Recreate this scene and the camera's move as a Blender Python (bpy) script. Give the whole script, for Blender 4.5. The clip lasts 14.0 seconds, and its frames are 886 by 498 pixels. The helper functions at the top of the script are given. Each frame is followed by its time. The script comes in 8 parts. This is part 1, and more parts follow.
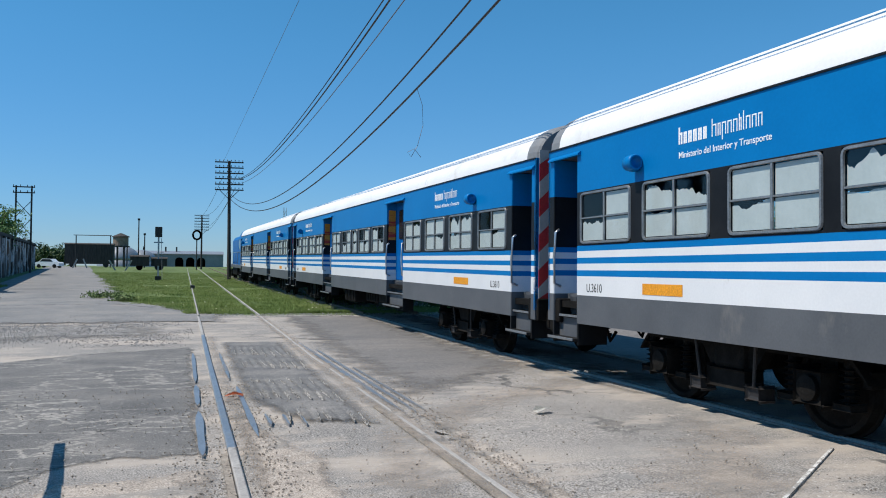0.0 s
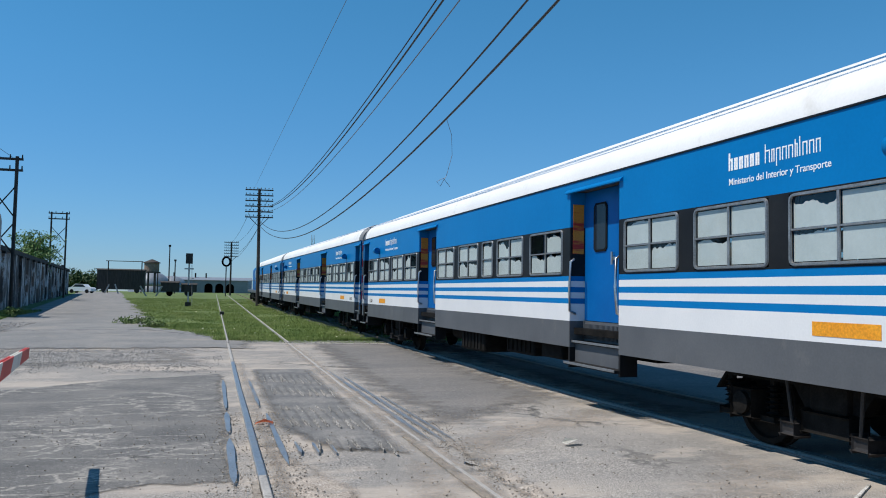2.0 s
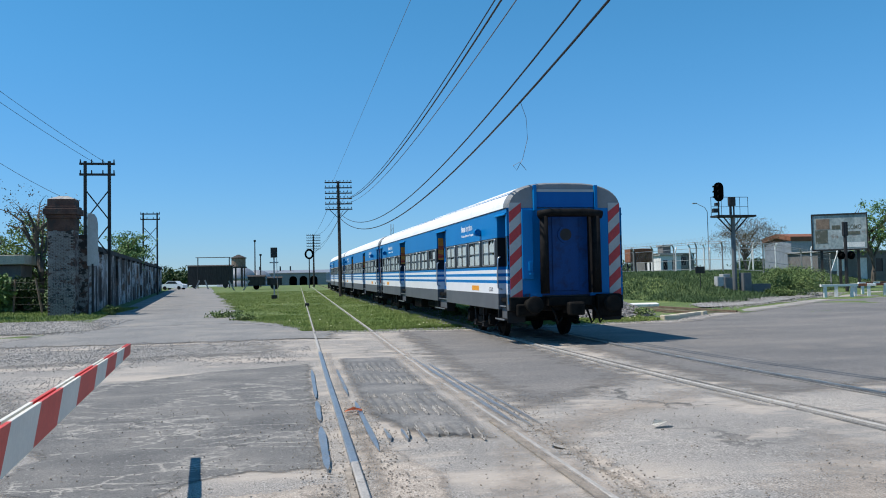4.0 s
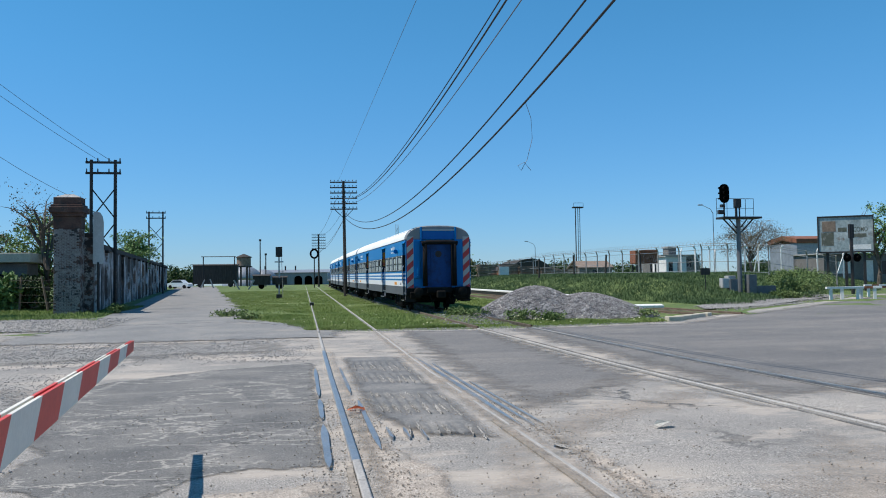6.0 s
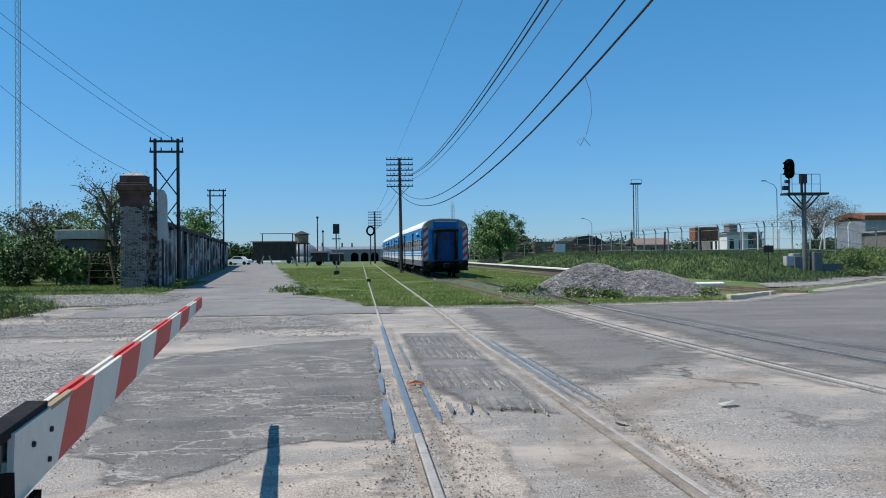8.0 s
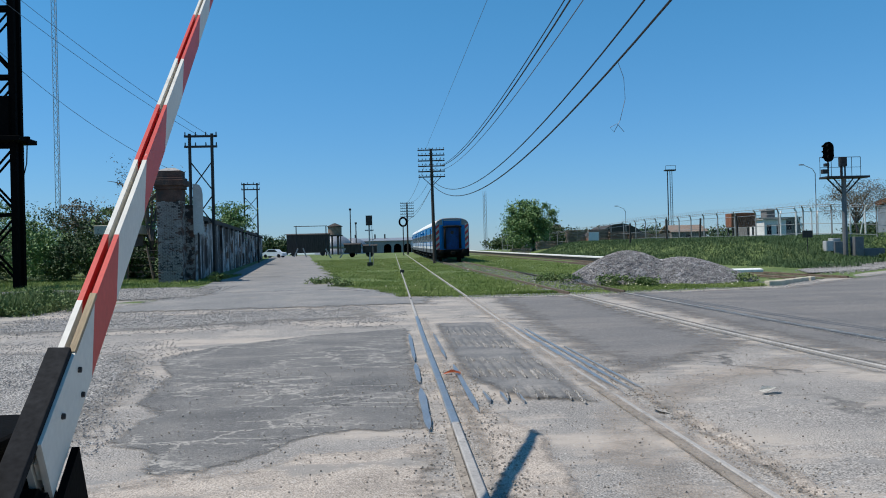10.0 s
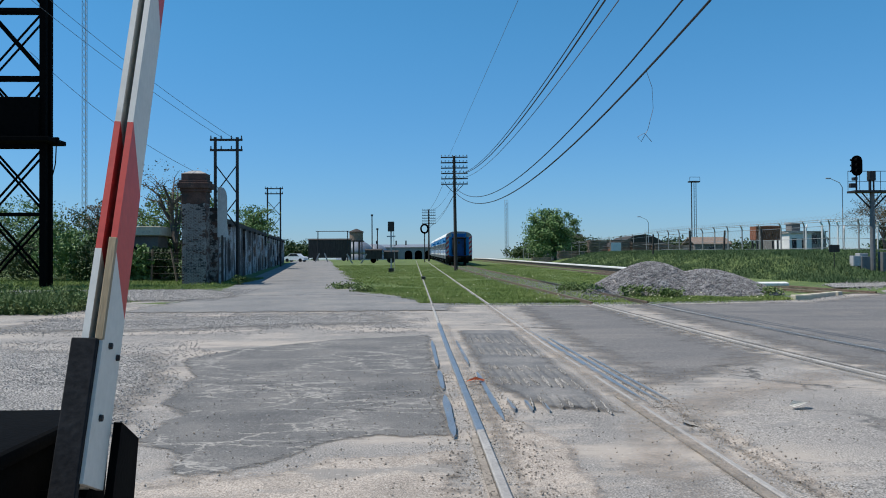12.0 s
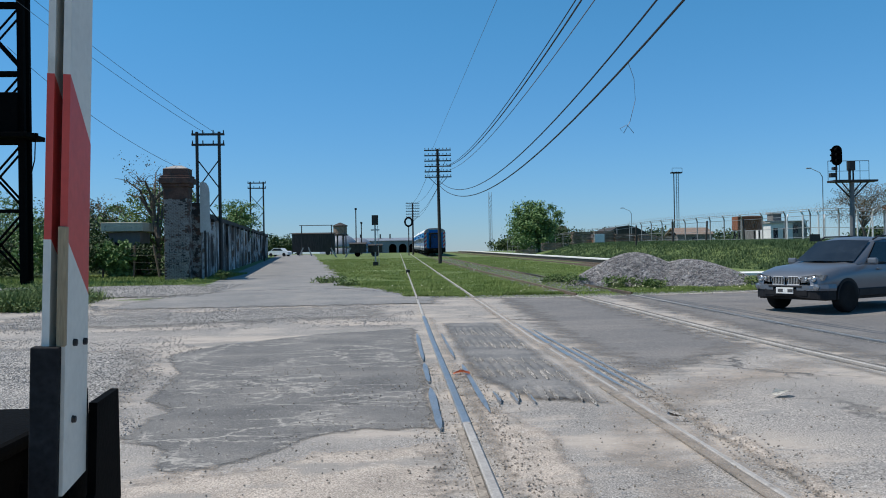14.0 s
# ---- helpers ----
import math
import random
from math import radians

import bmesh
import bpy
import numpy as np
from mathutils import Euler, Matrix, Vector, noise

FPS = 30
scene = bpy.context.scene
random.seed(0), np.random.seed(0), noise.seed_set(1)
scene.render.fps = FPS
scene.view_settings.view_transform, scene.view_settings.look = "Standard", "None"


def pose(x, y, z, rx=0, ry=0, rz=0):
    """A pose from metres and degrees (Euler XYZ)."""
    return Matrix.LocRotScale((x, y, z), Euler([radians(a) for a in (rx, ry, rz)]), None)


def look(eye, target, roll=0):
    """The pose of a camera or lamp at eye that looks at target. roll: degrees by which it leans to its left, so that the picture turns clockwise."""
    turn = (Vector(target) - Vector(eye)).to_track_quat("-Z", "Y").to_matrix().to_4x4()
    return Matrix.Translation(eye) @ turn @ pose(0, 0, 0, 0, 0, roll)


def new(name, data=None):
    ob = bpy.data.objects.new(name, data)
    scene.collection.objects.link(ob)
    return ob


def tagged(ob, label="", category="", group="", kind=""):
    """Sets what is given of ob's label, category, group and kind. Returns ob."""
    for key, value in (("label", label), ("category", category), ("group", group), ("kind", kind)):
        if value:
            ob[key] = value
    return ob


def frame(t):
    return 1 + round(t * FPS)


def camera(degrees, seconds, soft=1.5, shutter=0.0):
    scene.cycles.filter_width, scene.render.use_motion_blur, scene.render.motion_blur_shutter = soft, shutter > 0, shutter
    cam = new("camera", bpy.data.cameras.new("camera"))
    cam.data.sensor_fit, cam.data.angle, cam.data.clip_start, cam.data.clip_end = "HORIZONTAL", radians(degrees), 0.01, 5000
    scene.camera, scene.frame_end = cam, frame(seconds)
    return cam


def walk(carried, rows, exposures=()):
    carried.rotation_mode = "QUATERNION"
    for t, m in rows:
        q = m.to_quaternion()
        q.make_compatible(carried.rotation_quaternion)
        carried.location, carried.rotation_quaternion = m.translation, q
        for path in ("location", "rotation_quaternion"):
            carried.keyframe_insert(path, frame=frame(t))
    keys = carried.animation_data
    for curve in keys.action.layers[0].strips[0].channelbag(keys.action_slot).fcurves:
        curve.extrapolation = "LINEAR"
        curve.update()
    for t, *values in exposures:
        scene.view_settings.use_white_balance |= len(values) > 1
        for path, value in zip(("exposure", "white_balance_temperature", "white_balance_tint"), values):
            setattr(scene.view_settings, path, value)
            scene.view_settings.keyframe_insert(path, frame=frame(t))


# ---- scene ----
# Camera: seconds, x, y, z, pitch, roll, yaw. Hand-held by the crossing, near the barrier.
CAMERA = [
    (0, 0.097, 0.02, 1.55, 1.482, 0.451, -17.709),
    (0.5, 0.07, 0.006, 1.564, 1.947, 0.724, -17.182),
    (1, 0.09, 0, 1.556, 2.36, 1.078, -17.393),
    (1.5, 0.07, -0.003, 1.566, 2.918, 1.245, -18.097),
    (2, 0.049, -0.025, 1.572, 3.426, 0.881, -15.775),
    (2.5, 0.034, -0.048, 1.561, 3.979, -0.348, -13.131),
    (3, 0.038, -0.04, 1.575, 2.231, -0.468, -11.751),
    (3.5, 0.044, -0.041, 1.567, 2.545, -1.456, -10.208),
    (4, 0.033, -0.037, 1.575, 2.423, -1.14, -10.202),
    (6.5, 0.056, -0.046, 1.552, 2.475, -0.556, -9.527),
    (7, 0.036, -0.024, 1.547, 1.441, -0.246, -8.194),
    (7.5, 0.017, -0.041, 1.561, 1.326, -0.842, -6.704),
    (8, 0.001, -0.028, 1.547, 0.892, -0.656, -5.915),
    (8.5, 0.001, -0.013, 1.545, 0.821, -0.799, -4.979),
    (11, -0.078, 0.035, 1.525, 0.004, -0.921, -2.848),
    (11.5, -0.111, 0.061, 1.525, 0.43, 0.699, -2.065),
    (12, -0.084, 0.045, 1.518, 0.803, -0.328, -2.142),
    (12.5, -0.093, 0.043, 1.525, 0.301, -0.168, -2.722),
    (13, -0.086, 0.048, 1.529, 0.958, -0.48, -3.532),
    (13.5, -0.097, 0.045, 1.526, 0.163, -0.507, -3.626),
    (14, -0.085, 0.04, 1.52, 0.293, -0.904, -3.253),
]


def upright(x, y, z, pitch, roll, yaw):
    return pose(x, y, z, 0, 0, yaw) @ pose(0, 0, 0, 90 + pitch) @ pose(0, 0, 0, 0, 0, roll)


cam = camera(57.45, 14.0, 1.0)
walk(cam, [(t, upright(*r)) for t, *r in CAMERA],
     exposures=[(0.0, 0.0), (1.5, -0.1), (2.0, -0.08), (2.5, -0.14), (3.0, 0.14), (4.0, 0.14), (6.5, 0.1), (7.5, 0.05), (8.5, 0.0), (11.0, -0.04), (14.0, -0.04)])

# ---- sky and sun ----
world = bpy.data.worlds.new("sky")
scene.world = world
world.use_nodes = True
_sky = world.node_tree.nodes.new("ShaderNodeTexSky")
_sky.sky_type, _sky.sun_disc = "NISHITA", False
_sky.sun_elevation, _sky.sun_rotation = radians(60), radians(-90)
_sky.air_density, _sky.dust_density, _sky.ozone_density = 1.0, 0.0, 1.6
_tint = world.node_tree.nodes.new("ShaderNodeMix")
_tint.data_type, _tint.blend_type = "RGBA", "MULTIPLY"
_tint.inputs[0].default_value = 1.0
# clear blue air: bluer towards the horizon, as the season's dry haze shows it
_co, _xyz, _ramp = (world.node_tree.nodes.new(k) for k in ("ShaderNodeTexCoord", "ShaderNodeSeparateXYZ", "ShaderNodeValToRGB"))
world.node_tree.links.new(_co.outputs["Generated"], _xyz.inputs[0])
world.node_tree.links.new(_xyz.outputs[2], _ramp.inputs[0])
_ramp.color_ramp.elements[0].position, _ramp.color_ramp.elements[0].color = 0.0, (0.385, 0.56, 0.93, 1)
_ramp.color_ramp.elements[1].position, _ramp.color_ramp.elements[1].color = 0.42, (0.34, 0.95, 1.15, 1)
_ramp.color_ramp.elements.new(0.1).color = (0.375, 0.68, 0.99, 1)
_ramp.color_ramp.elements.new(0.26).color = (0.36, 0.845, 1.1, 1)
world.node_tree.links.new(_ramp.outputs[0], _tint.inputs[7])
world.node_tree.links.new(_sky.outputs[0], _tint.inputs[6])
world.node_tree.links.new(_tint.outputs[2], world.node_tree.nodes["Background"].inputs[0])
world.node_tree.nodes["Background"].inputs[1].default_value = 0.117
_sun = bpy.data.lights.new("sun", "SUN")
_sun.energy, _sun.angle, _sun.color = 5.0, radians(0.5), (1.0, 0.935, 0.845)
new("sun", _sun).matrix_world = look((-50, 1.2, 87), (0, 0, 0))
scene.view_settings.exposure = 0.0


# ---- materials ----
def material(name, colors, rough=0.7, metal=0.0, scale=3.0, fine=60.0, bump=0.15, depth=0.01, grain=0.25, stretch=(1, 1, 1), spread=0.35, crisp=0.0):
    """Two colours mixed by a large noise, darkened and lightened by a fine grain, with relief from both."""
    m = bpy.data.materials.new(name)
    m.use_nodes = True
    nt = m.node_tree
    b = nt.nodes["Principled BSDF"]
    co = nt.nodes.new("ShaderNodeTexCoord")
    mp = nt.nodes.new("ShaderNodeMapping")
    mp.inputs["Scale"].default_value = stretch
    nt.links.new(co.outputs["Object"], mp.inputs[0])
    big, small = nt.nodes.new("ShaderNodeTexNoise"), nt.nodes.new("ShaderNodeTexNoise")
    big.inputs["Scale"].default_value, big.inputs["Detail"].default_value, big.inputs["Roughness"].default_value = scale, 6, 0.65
    small.inputs["Scale"].default_value, small.inputs["Detail"].default_value = fine, 3
    nt.links.new(mp.outputs[0], big.inputs[0])
    nt.links.new(mp.outputs[0], small.inputs[0])
    ramp = nt.nodes.new("ShaderNodeValToRGB")
    ramp.color_ramp.elements[0].position, ramp.color_ramp.elements[1].position = 0.5 - spread / 2, 0.5 + spread / 2
    ramp.color_ramp.elements[0].color, ramp.color_ramp.elements[1].color = (*colors[0], 1), (*colors[-1], 1)
    if len(colors) == 3:
        ramp.color_ramp.elements.new(0.5).color = (*colors[1], 1)
    nt.links.new(big.outputs[0], ramp.inputs[0])
    mul = nt.nodes.new("ShaderNodeMix")
    mul.data_type, mul.blend_type = "RGBA", "MULTIPLY"
    mul.inputs[0].default_value = 1.0
    tone = nt.nodes.new("ShaderNodeMapRange")
    tone.inputs[1].default_value, tone.inputs[2].default_value = crisp, 1 - crisp
    tone.inputs[3].default_value, tone.inputs[4].default_value = 1 - grain * 2, 1 + grain * 2
    nt.links.new(small.outputs[0], tone.inputs[0])
    nt.links.new(ramp.outputs[0], mul.inputs[6])
    nt.links.new(tone.outputs[0], mul.inputs[7])
    nt.links.new(mul.outputs[2], b.inputs["Base Color"])
    b.inputs["Roughness"].default_value, b.inputs["Metallic"].default_value = rough, metal
    if bump:
        bp = nt.nodes.new("ShaderNodeBump")
        bp.inputs["Strength"].default_value, bp.inputs["Distance"].default_value = bump, depth
        add = nt.nodes.new("ShaderNodeMath")
        nt.links.new(big.outputs[0], add.inputs[0])
        nt.links.new(small.outputs[0], add.inputs[1])
        nt.links.new(add.outputs[0], bp.inputs["Height"])
        nt.links.new(bp.outputs[0], b.inputs["Normal"])
    m["mix"] = mul.name
    return m


def over(m, color, scale=1.0, low=0.5, high=0.6, kind="noise", distort=0.0, stretch=(1, 1, 1), detail=6, width=0.03, wobble=1.6, gate_scale=0.7):
    """Lays a second colour over a material: dust, stains (noise) or branching lines (cracks)."""
    nt = m.node_tree
    b = nt.nodes["Principled BSDF"]
    src = b.inputs["Base Color"].links[0].from_socket
    co, mp = nt.nodes.new("ShaderNodeTexCoord"), nt.nodes.new("ShaderNodeMapping")
    mp.inputs["Scale"].default_value = stretch
    nt.links.new(co.outputs["Object"], mp.inputs[0])
    vec = mp.outputs[0]
    if distort:
        wob, add = nt.nodes.new("ShaderNodeTexNoise"), nt.nodes.new("ShaderNodeMix")
        wob.inputs["Scale"].default_value, wob.inputs["Detail"].default_value, wob.inputs["Roughness"].default_value = scale * wobble, 7, 0.62
        add.data_type, add.blend_type = "RGBA", "LINEAR_LIGHT"
        add.inputs[0].default_value = distort
        nt.links.new(vec, wob.inputs[0])
        nt.links.new(vec, add.inputs[6])
        nt.links.new(wob.outputs[1], add.inputs[7])
        vec = add.outputs[2]
    rng = nt.nodes.new("ShaderNodeMapRange")
    if kind == "cracks":
        tex = nt.nodes.new("ShaderNodeTexVoronoi")
        tex.feature = "DISTANCE_TO_EDGE"
        tex.inputs["Scale"].default_value = scale
        rng.inputs[1].default_value, rng.inputs[2].default_value = width * 0.3, width
        rng.inputs[3].default_value, rng.inputs[4].default_value = 1, 0
    else:
        tex = nt.nodes.new("ShaderNodeTexNoise")
        tex.inputs["Scale"].default_value, tex.inputs["Detail"].default_value, tex.inputs["Roughness"].default_value = scale, detail, 0.65
        rng.inputs[1].default_value, rng.inputs[2].default_value = low, high
    nt.links.new(vec, tex.inputs[0])
    nt.links.new(tex.outputs[0], rng.inputs[0])
    fac = rng.outputs[0]
    if kind == "cracks":
        gate, g2, mu = nt.nodes.new("ShaderNodeTexNoise"), nt.nodes.new("ShaderNodeMapRange"), nt.nodes.new("ShaderNodeMath")
        gate.inputs["Scale"].default_value, gate.inputs["Detail"].default_value = scale * gate_scale, 5
        g2.inputs[1].default_value, g2.inputs[2].default_value = low, high
        mu.operation = "MULTIPLY"
        nt.links.new(co.outputs["Object"], gate.inputs[0])
        nt.links.new(gate.outputs[0], g2.inputs[0])
        nt.links.new(g2.outputs[0], mu.inputs[0])
        nt.links.new(fac, mu.inputs[1])
        fac = mu.outputs[0]
    mix = nt.nodes.new("ShaderNodeMix")
    mix.data_type = "RGBA"
    nt.links.new(fac, mix.inputs[0])
    nt.links.new(src, mix.inputs[6])
    mix.inputs[7].default_value = (*color, 1)
    nt.links.new(mix.outputs[2], b.inputs["Base Color"])
    return m


def glass(name, tint, gloss):
    m = bpy.data.materials.new(name)
    m.use_nodes = True
    nt = m.node_tree
    nt.nodes.remove(nt.nodes["Principled BSDF"])
    tr, gl, mx = nt.nodes.new("ShaderNodeBsdfTransparent"), nt.nodes.new("ShaderNodeBsdfGlossy"), nt.nodes.new("ShaderNodeMixShader")
    tr.inputs[0].default_value, gl.inputs["Roughness"].default_value, mx.inputs[0].default_value = (*tint, 1), 0.03, gloss
    nt.links.new(tr.outputs[0], mx.inputs[1])
    nt.links.new(gl.outputs[0], mx.inputs[2])
    nt.links.new(mx.outputs[0], nt.nodes["Material Output"].inputs[0])
    return m


def ragged(m, width=0.1, rough=0.8, scale=2.2):
    """A copy of a ground material that thins out raggedly towards its patch's edge."""
    m = m.copy()
    nt = m.node_tree
    b = nt.nodes["Principled BSDF"]
    at, co, no = nt.nodes.new("ShaderNodeAttribute"), nt.nodes.new("ShaderNodeTexCoord"), nt.nodes.new("ShaderNodeTexNoise")
    at.attribute_name = "cover"
    no.inputs["Scale"].default_value, no.inputs["Detail"].default_value, no.inputs["Roughness"].default_value = scale, 8, 0.7
    nt.links.new(co.outputs["Object"], no.inputs[0])
    ma, rg = nt.nodes.new("ShaderNodeMath"), nt.nodes.new("ShaderNodeMapRange")
    ma.operation = "MULTIPLY_ADD"
    ma.inputs[1].default_value = rough * 2
    nt.links.new(no.outputs[0], ma.inputs[0])
    nt.links.new(at.outputs["Fac"], ma.inputs[2])
    rg.inputs[1].default_value, rg.inputs[2].default_value = rough, rough + width
    nt.links.new(ma.outputs[0], rg.inputs[0])
    tr, mx = nt.nodes.new("ShaderNodeBsdfTransparent"), nt.nodes.new("ShaderNodeMixShader")
    nt.links.new(rg.outputs[0], mx.inputs[0])
    nt.links.new(tr.outputs[0], mx.inputs[1])
    nt.links.new(b.outputs[0], mx.inputs[2])
    nt.links.new(mx.outputs[0], nt.nodes["Material Output"].inputs[0])
    return m


M = {}
# ground
M["road"] = over(over(over(material("dusty_asphalt", [(0.2, 0.188, 0.174), (0.262, 0.243, 0.222), (0.335, 0.303, 0.268)], 0.92, scale=0.5, fine=80, bump=0.6, depth=0.012, grain=0.42, crisp=0.3),
                           (0.385, 0.337, 0.289), 0.9, 0.5, 0.6, stretch=(0.45, 1, 1)), (0.235, 0.223, 0.208), 1.7, 0.58, 0.64, stretch=(0.5, 1, 1)),
                 (0.075, 0.072, 0.068), 0.45, 0.55, 0.62, "cracks", 0.3, width=0.022, wobble=6)
M["asphalt"] = over(over(over(material("worn_dark_asphalt", [(0.098, 0.0955, 0.0925), (0.138, 0.133, 0.126), (0.19, 0.179, 0.165)], 0.9, scale=0.9, fine=110, bump=0.6, depth=0.012, grain=0.36, crisp=0.3),
                              (0.33, 0.31, 0.28), 0.6, 0.4, 0.48, "cracks", 0.22, (0.55, 1.4, 1), width=0.012, wobble=9), (0.36, 0.335, 0.3), 2.2, 0.45, 0.52, "cracks", 0.14, (0.7, 1.25, 1), width=0.034, wobble=5, gate_scale=0.25),
                    (0.05, 0.048, 0.046), 0.8, 0.52, 0.58, "cracks", 0.35, (0.7, 1.3, 1), width=0.014, wobble=6)
M["panel"] = material("grooved_asphalt", [(0.1035, 0.1017, 0.1012), (0.1437, 0.1401, 0.1353), (0.23, 0.2147, 0.198)], 0.9, scale=1.6, fine=60, bump=0.4, depth=0.01, grain=0.22, crisp=0.3)
M["street"] = over(material("grey_street_asphalt", [(0.112, 0.1073, 0.1042), (0.148, 0.1391, 0.1312), (0.1973, 0.1802, 0.1641)], 0.88, scale=0.5, fine=90, bump=0.4, depth=0.01, grain=0.3, stretch=(0.3, 1, 1), crisp=0.3),
                   (0.2063, 0.1845, 0.1641), 0.6, 0.56, 0.75)
M["sand"] = over(material("pale_sandy_dirt", [(0.315, 0.272, 0.23), (0.405, 0.348, 0.294), (0.48, 0.412, 0.348)], 0.97, scale=1.6, fine=85, bump=0.8, depth=0.02, grain=0.28, crisp=0.3), (0.29, 0.266, 0.238), 1.6, 0.52, 0.6, stretch=(0.6, 1, 1))
M["gravel_bed"] = material("grey_gravel_bed", [(0.2016, 0.1932, 0.1806), (0.2604, 0.2453, 0.2268), (0.3192, 0.2982, 0.273)], 0.95, scale=1.5, fine=48, bump=1.0, depth=0.03, grain=0.62, crisp=0.33)
M["earth"] = over(over(material("grassy_earth", [(0.068, 0.11, 0.025), (0.102, 0.147, 0.037), (0.15, 0.185, 0.06)], 0.95, scale=0.8, fine=26, bump=0.9, depth=0.04, grain=0.4),
                       (0.16, 0.142, 0.095), 0.35, 0.62, 0.76), (0.0425, 0.07452, 0.01539), 2.5, 0.55, 0.72)
M["blade"] = material("grass_blades", [(0.115, 0.175, 0.038), (0.175, 0.235, 0.055), (0.245, 0.28, 0.09)], 0.85, scale=0.5, fine=9, bump=0, grain=0.16)
M["weed"] = material("weed_leaves", [(0.065, 0.112, 0.028), (0.105, 0.162, 0.042), (0.17, 0.21, 0.075)], 0.75, scale=1.2, fine=12, bump=0, grain=0.3)
M["bank"] = material("bank_grass", [(0.038, 0.08, 0.026), (0.053, 0.1, 0.033), (0.078, 0.124, 0.044)], 0.8, scale=0.3, fine=5, bump=0, grain=0.1)
M["lane"] = over(material("grey_lane_asphalt", [(0.1496, 0.1478, 0.1434), (0.1848, 0.1804, 0.1742), (0.2376, 0.2244, 0.2068)], 0.9, scale=0.5, fine=45, bump=0.5, depth=0.012, grain=0.2, crisp=0.3), (0.2552, 0.2332, 0.2068), 0.6, 0.56, 0.68)
M["pebble"] = material("pale_pebbles", [(0.2112, 0.2024, 0.1936), (0.2816, 0.264, 0.2508), (0.3696, 0.352, 0.3344)], 0.92, scale=6.0, fine=40, bump=0.3, grain=0.25, spread=0.25)
M["flower"] = material("pale_flowers", [(0.6, 0.6, 0.45), (0.75, 0.7, 0.35)], 0.8, bump=0)
M["stone"] = material("grey_stone", [(0.1428, 0.1344, 0.1344), (0.2268, 0.2142, 0.21), (0.336, 0.3234, 0.315)], 0.92, scale=4.0, fine=40, bump=0.3, grain=0.25, spread=0.25)
M["clod"] = material("brown_clods", [(0.182, 0.156, 0.13), (0.338, 0.2925, 0.2405)], 0.95, scale=5, fine=40, bump=0.3)
# grit and pits that catch the light on the paving
for _k, _c in (("asphalt", (0.338, 0.325, 0.3055)), ("road", (0.52, 0.4875, 0.442)), ("sand", (0.546, 0.5005, 0.4485)), ("gravel_bed", (0.546, 0.52, 0.4875)), ("lane", (0.416, 0.403, 0.377)), ("street", (0.299, 0.286, 0.273)), ("panel", (0.325, 0.312, 0.286))):
    over(M[_k], _c, 26, 0.6, 0.66)
    over(M[_k], tuple(0.42 * c for c in _c), 62, 0.67, 0.71)
    over(M[_k], tuple(0.42 * c for c in _c), 17, 0.63, 0.69)
# metal
M["polished"] = over(material("wheel_polished_steel", [(0.27, 0.275, 0.285), (0.4, 0.405, 0.415)], 0.36, 0.65, 2.5, 40, 0.2, 0.004, 0.25), (0.34, 0.31, 0.28), 5, 0.54, 0.66)
M["dusty_rail"] = over(material("dust_dulled_rail", [(0.29, 0.27, 0.25), (0.42, 0.4, 0.37)], 0.7, 0.1, 3, 60, 0.3, 0.004, 0.25), (0.2, 0.18, 0.16), 6, 0.56, 0.66)
M["rail"] = material("worn_rail_steel", [(0.24, 0.235, 0.23), (0.38, 0.375, 0.37)], 0.5, 0.45, 2, 40, 0.15, 0.003, 0.2)
M["rust"] = material("rusty_rail", [(0.1, 0.07, 0.05), (0.2, 0.15, 0.11)], 0.75, 0.3, 6, 50, 0.3, 0.004)
M["rust_red"] = over(material("rust_red_sheet", [(0.18, 0.063, 0.0315), (0.288, 0.117, 0.063)], 0.8, 0.2, 2, 30, 0.3), (0.09, 0.045, 0.027), 3, 0.55, 0.65)
M["dark_iron"] = material("dark_iron", [(0.02, 0.02, 0.021), (0.045, 0.04, 0.038)], 0.6, 0.4, 4, 50, 0.25, 0.004)
M["grime"] = material("underframe_grime", [(0.008, 0.0078, 0.0075), (0.022, 0.02, 0.018)], 0.75, 0.2, 5, 60, 0.35, 0.006)
M["chrome"] = material("worn_steel_tube", [(0.5, 0.5, 0.5), (0.62, 0.62, 0.62)], 0.3, 0.9, 5, 60, 0.05)
M["aluminium"] = material("aluminium_frame", [(0.24, 0.245, 0.25), (0.34, 0.345, 0.345)], 0.45, 0.7, 6, 60, 0.1, 0.002)
M["galvanised"] = material("galvanised_steel", [(0.3, 0.31, 0.32), (0.42, 0.43, 0.44)], 0.5, 0.6, 5, 60, 0.1, 0.002)
# coach paint
M["blue"] = over(material("coach_blue_paint", [(0.0005, 0.148, 0.4), (0.001, 0.168, 0.44)], 0.38, 0, 0.9, 30, 0.06, 0.002, 0.04), (0.02, 0.242, 0.475), 9, 0.76, 0.8)
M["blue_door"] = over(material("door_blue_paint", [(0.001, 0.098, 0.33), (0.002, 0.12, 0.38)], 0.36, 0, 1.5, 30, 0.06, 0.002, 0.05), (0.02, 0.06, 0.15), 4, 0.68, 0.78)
M["white"] = over(over(material("coach_white_paint", [(0.6696, 0.6789, 0.6882), (0.744, 0.744, 0.744)], 0.38, 0, 0.8, 40, 0.05, 0.002, 0.03), (0.5115, 0.4929, 0.465), 5, 0.68, 0.8, stretch=(1, 1, 0.4)), (0.372, 0.3534, 0.3255), 14, 0.76, 0.8)
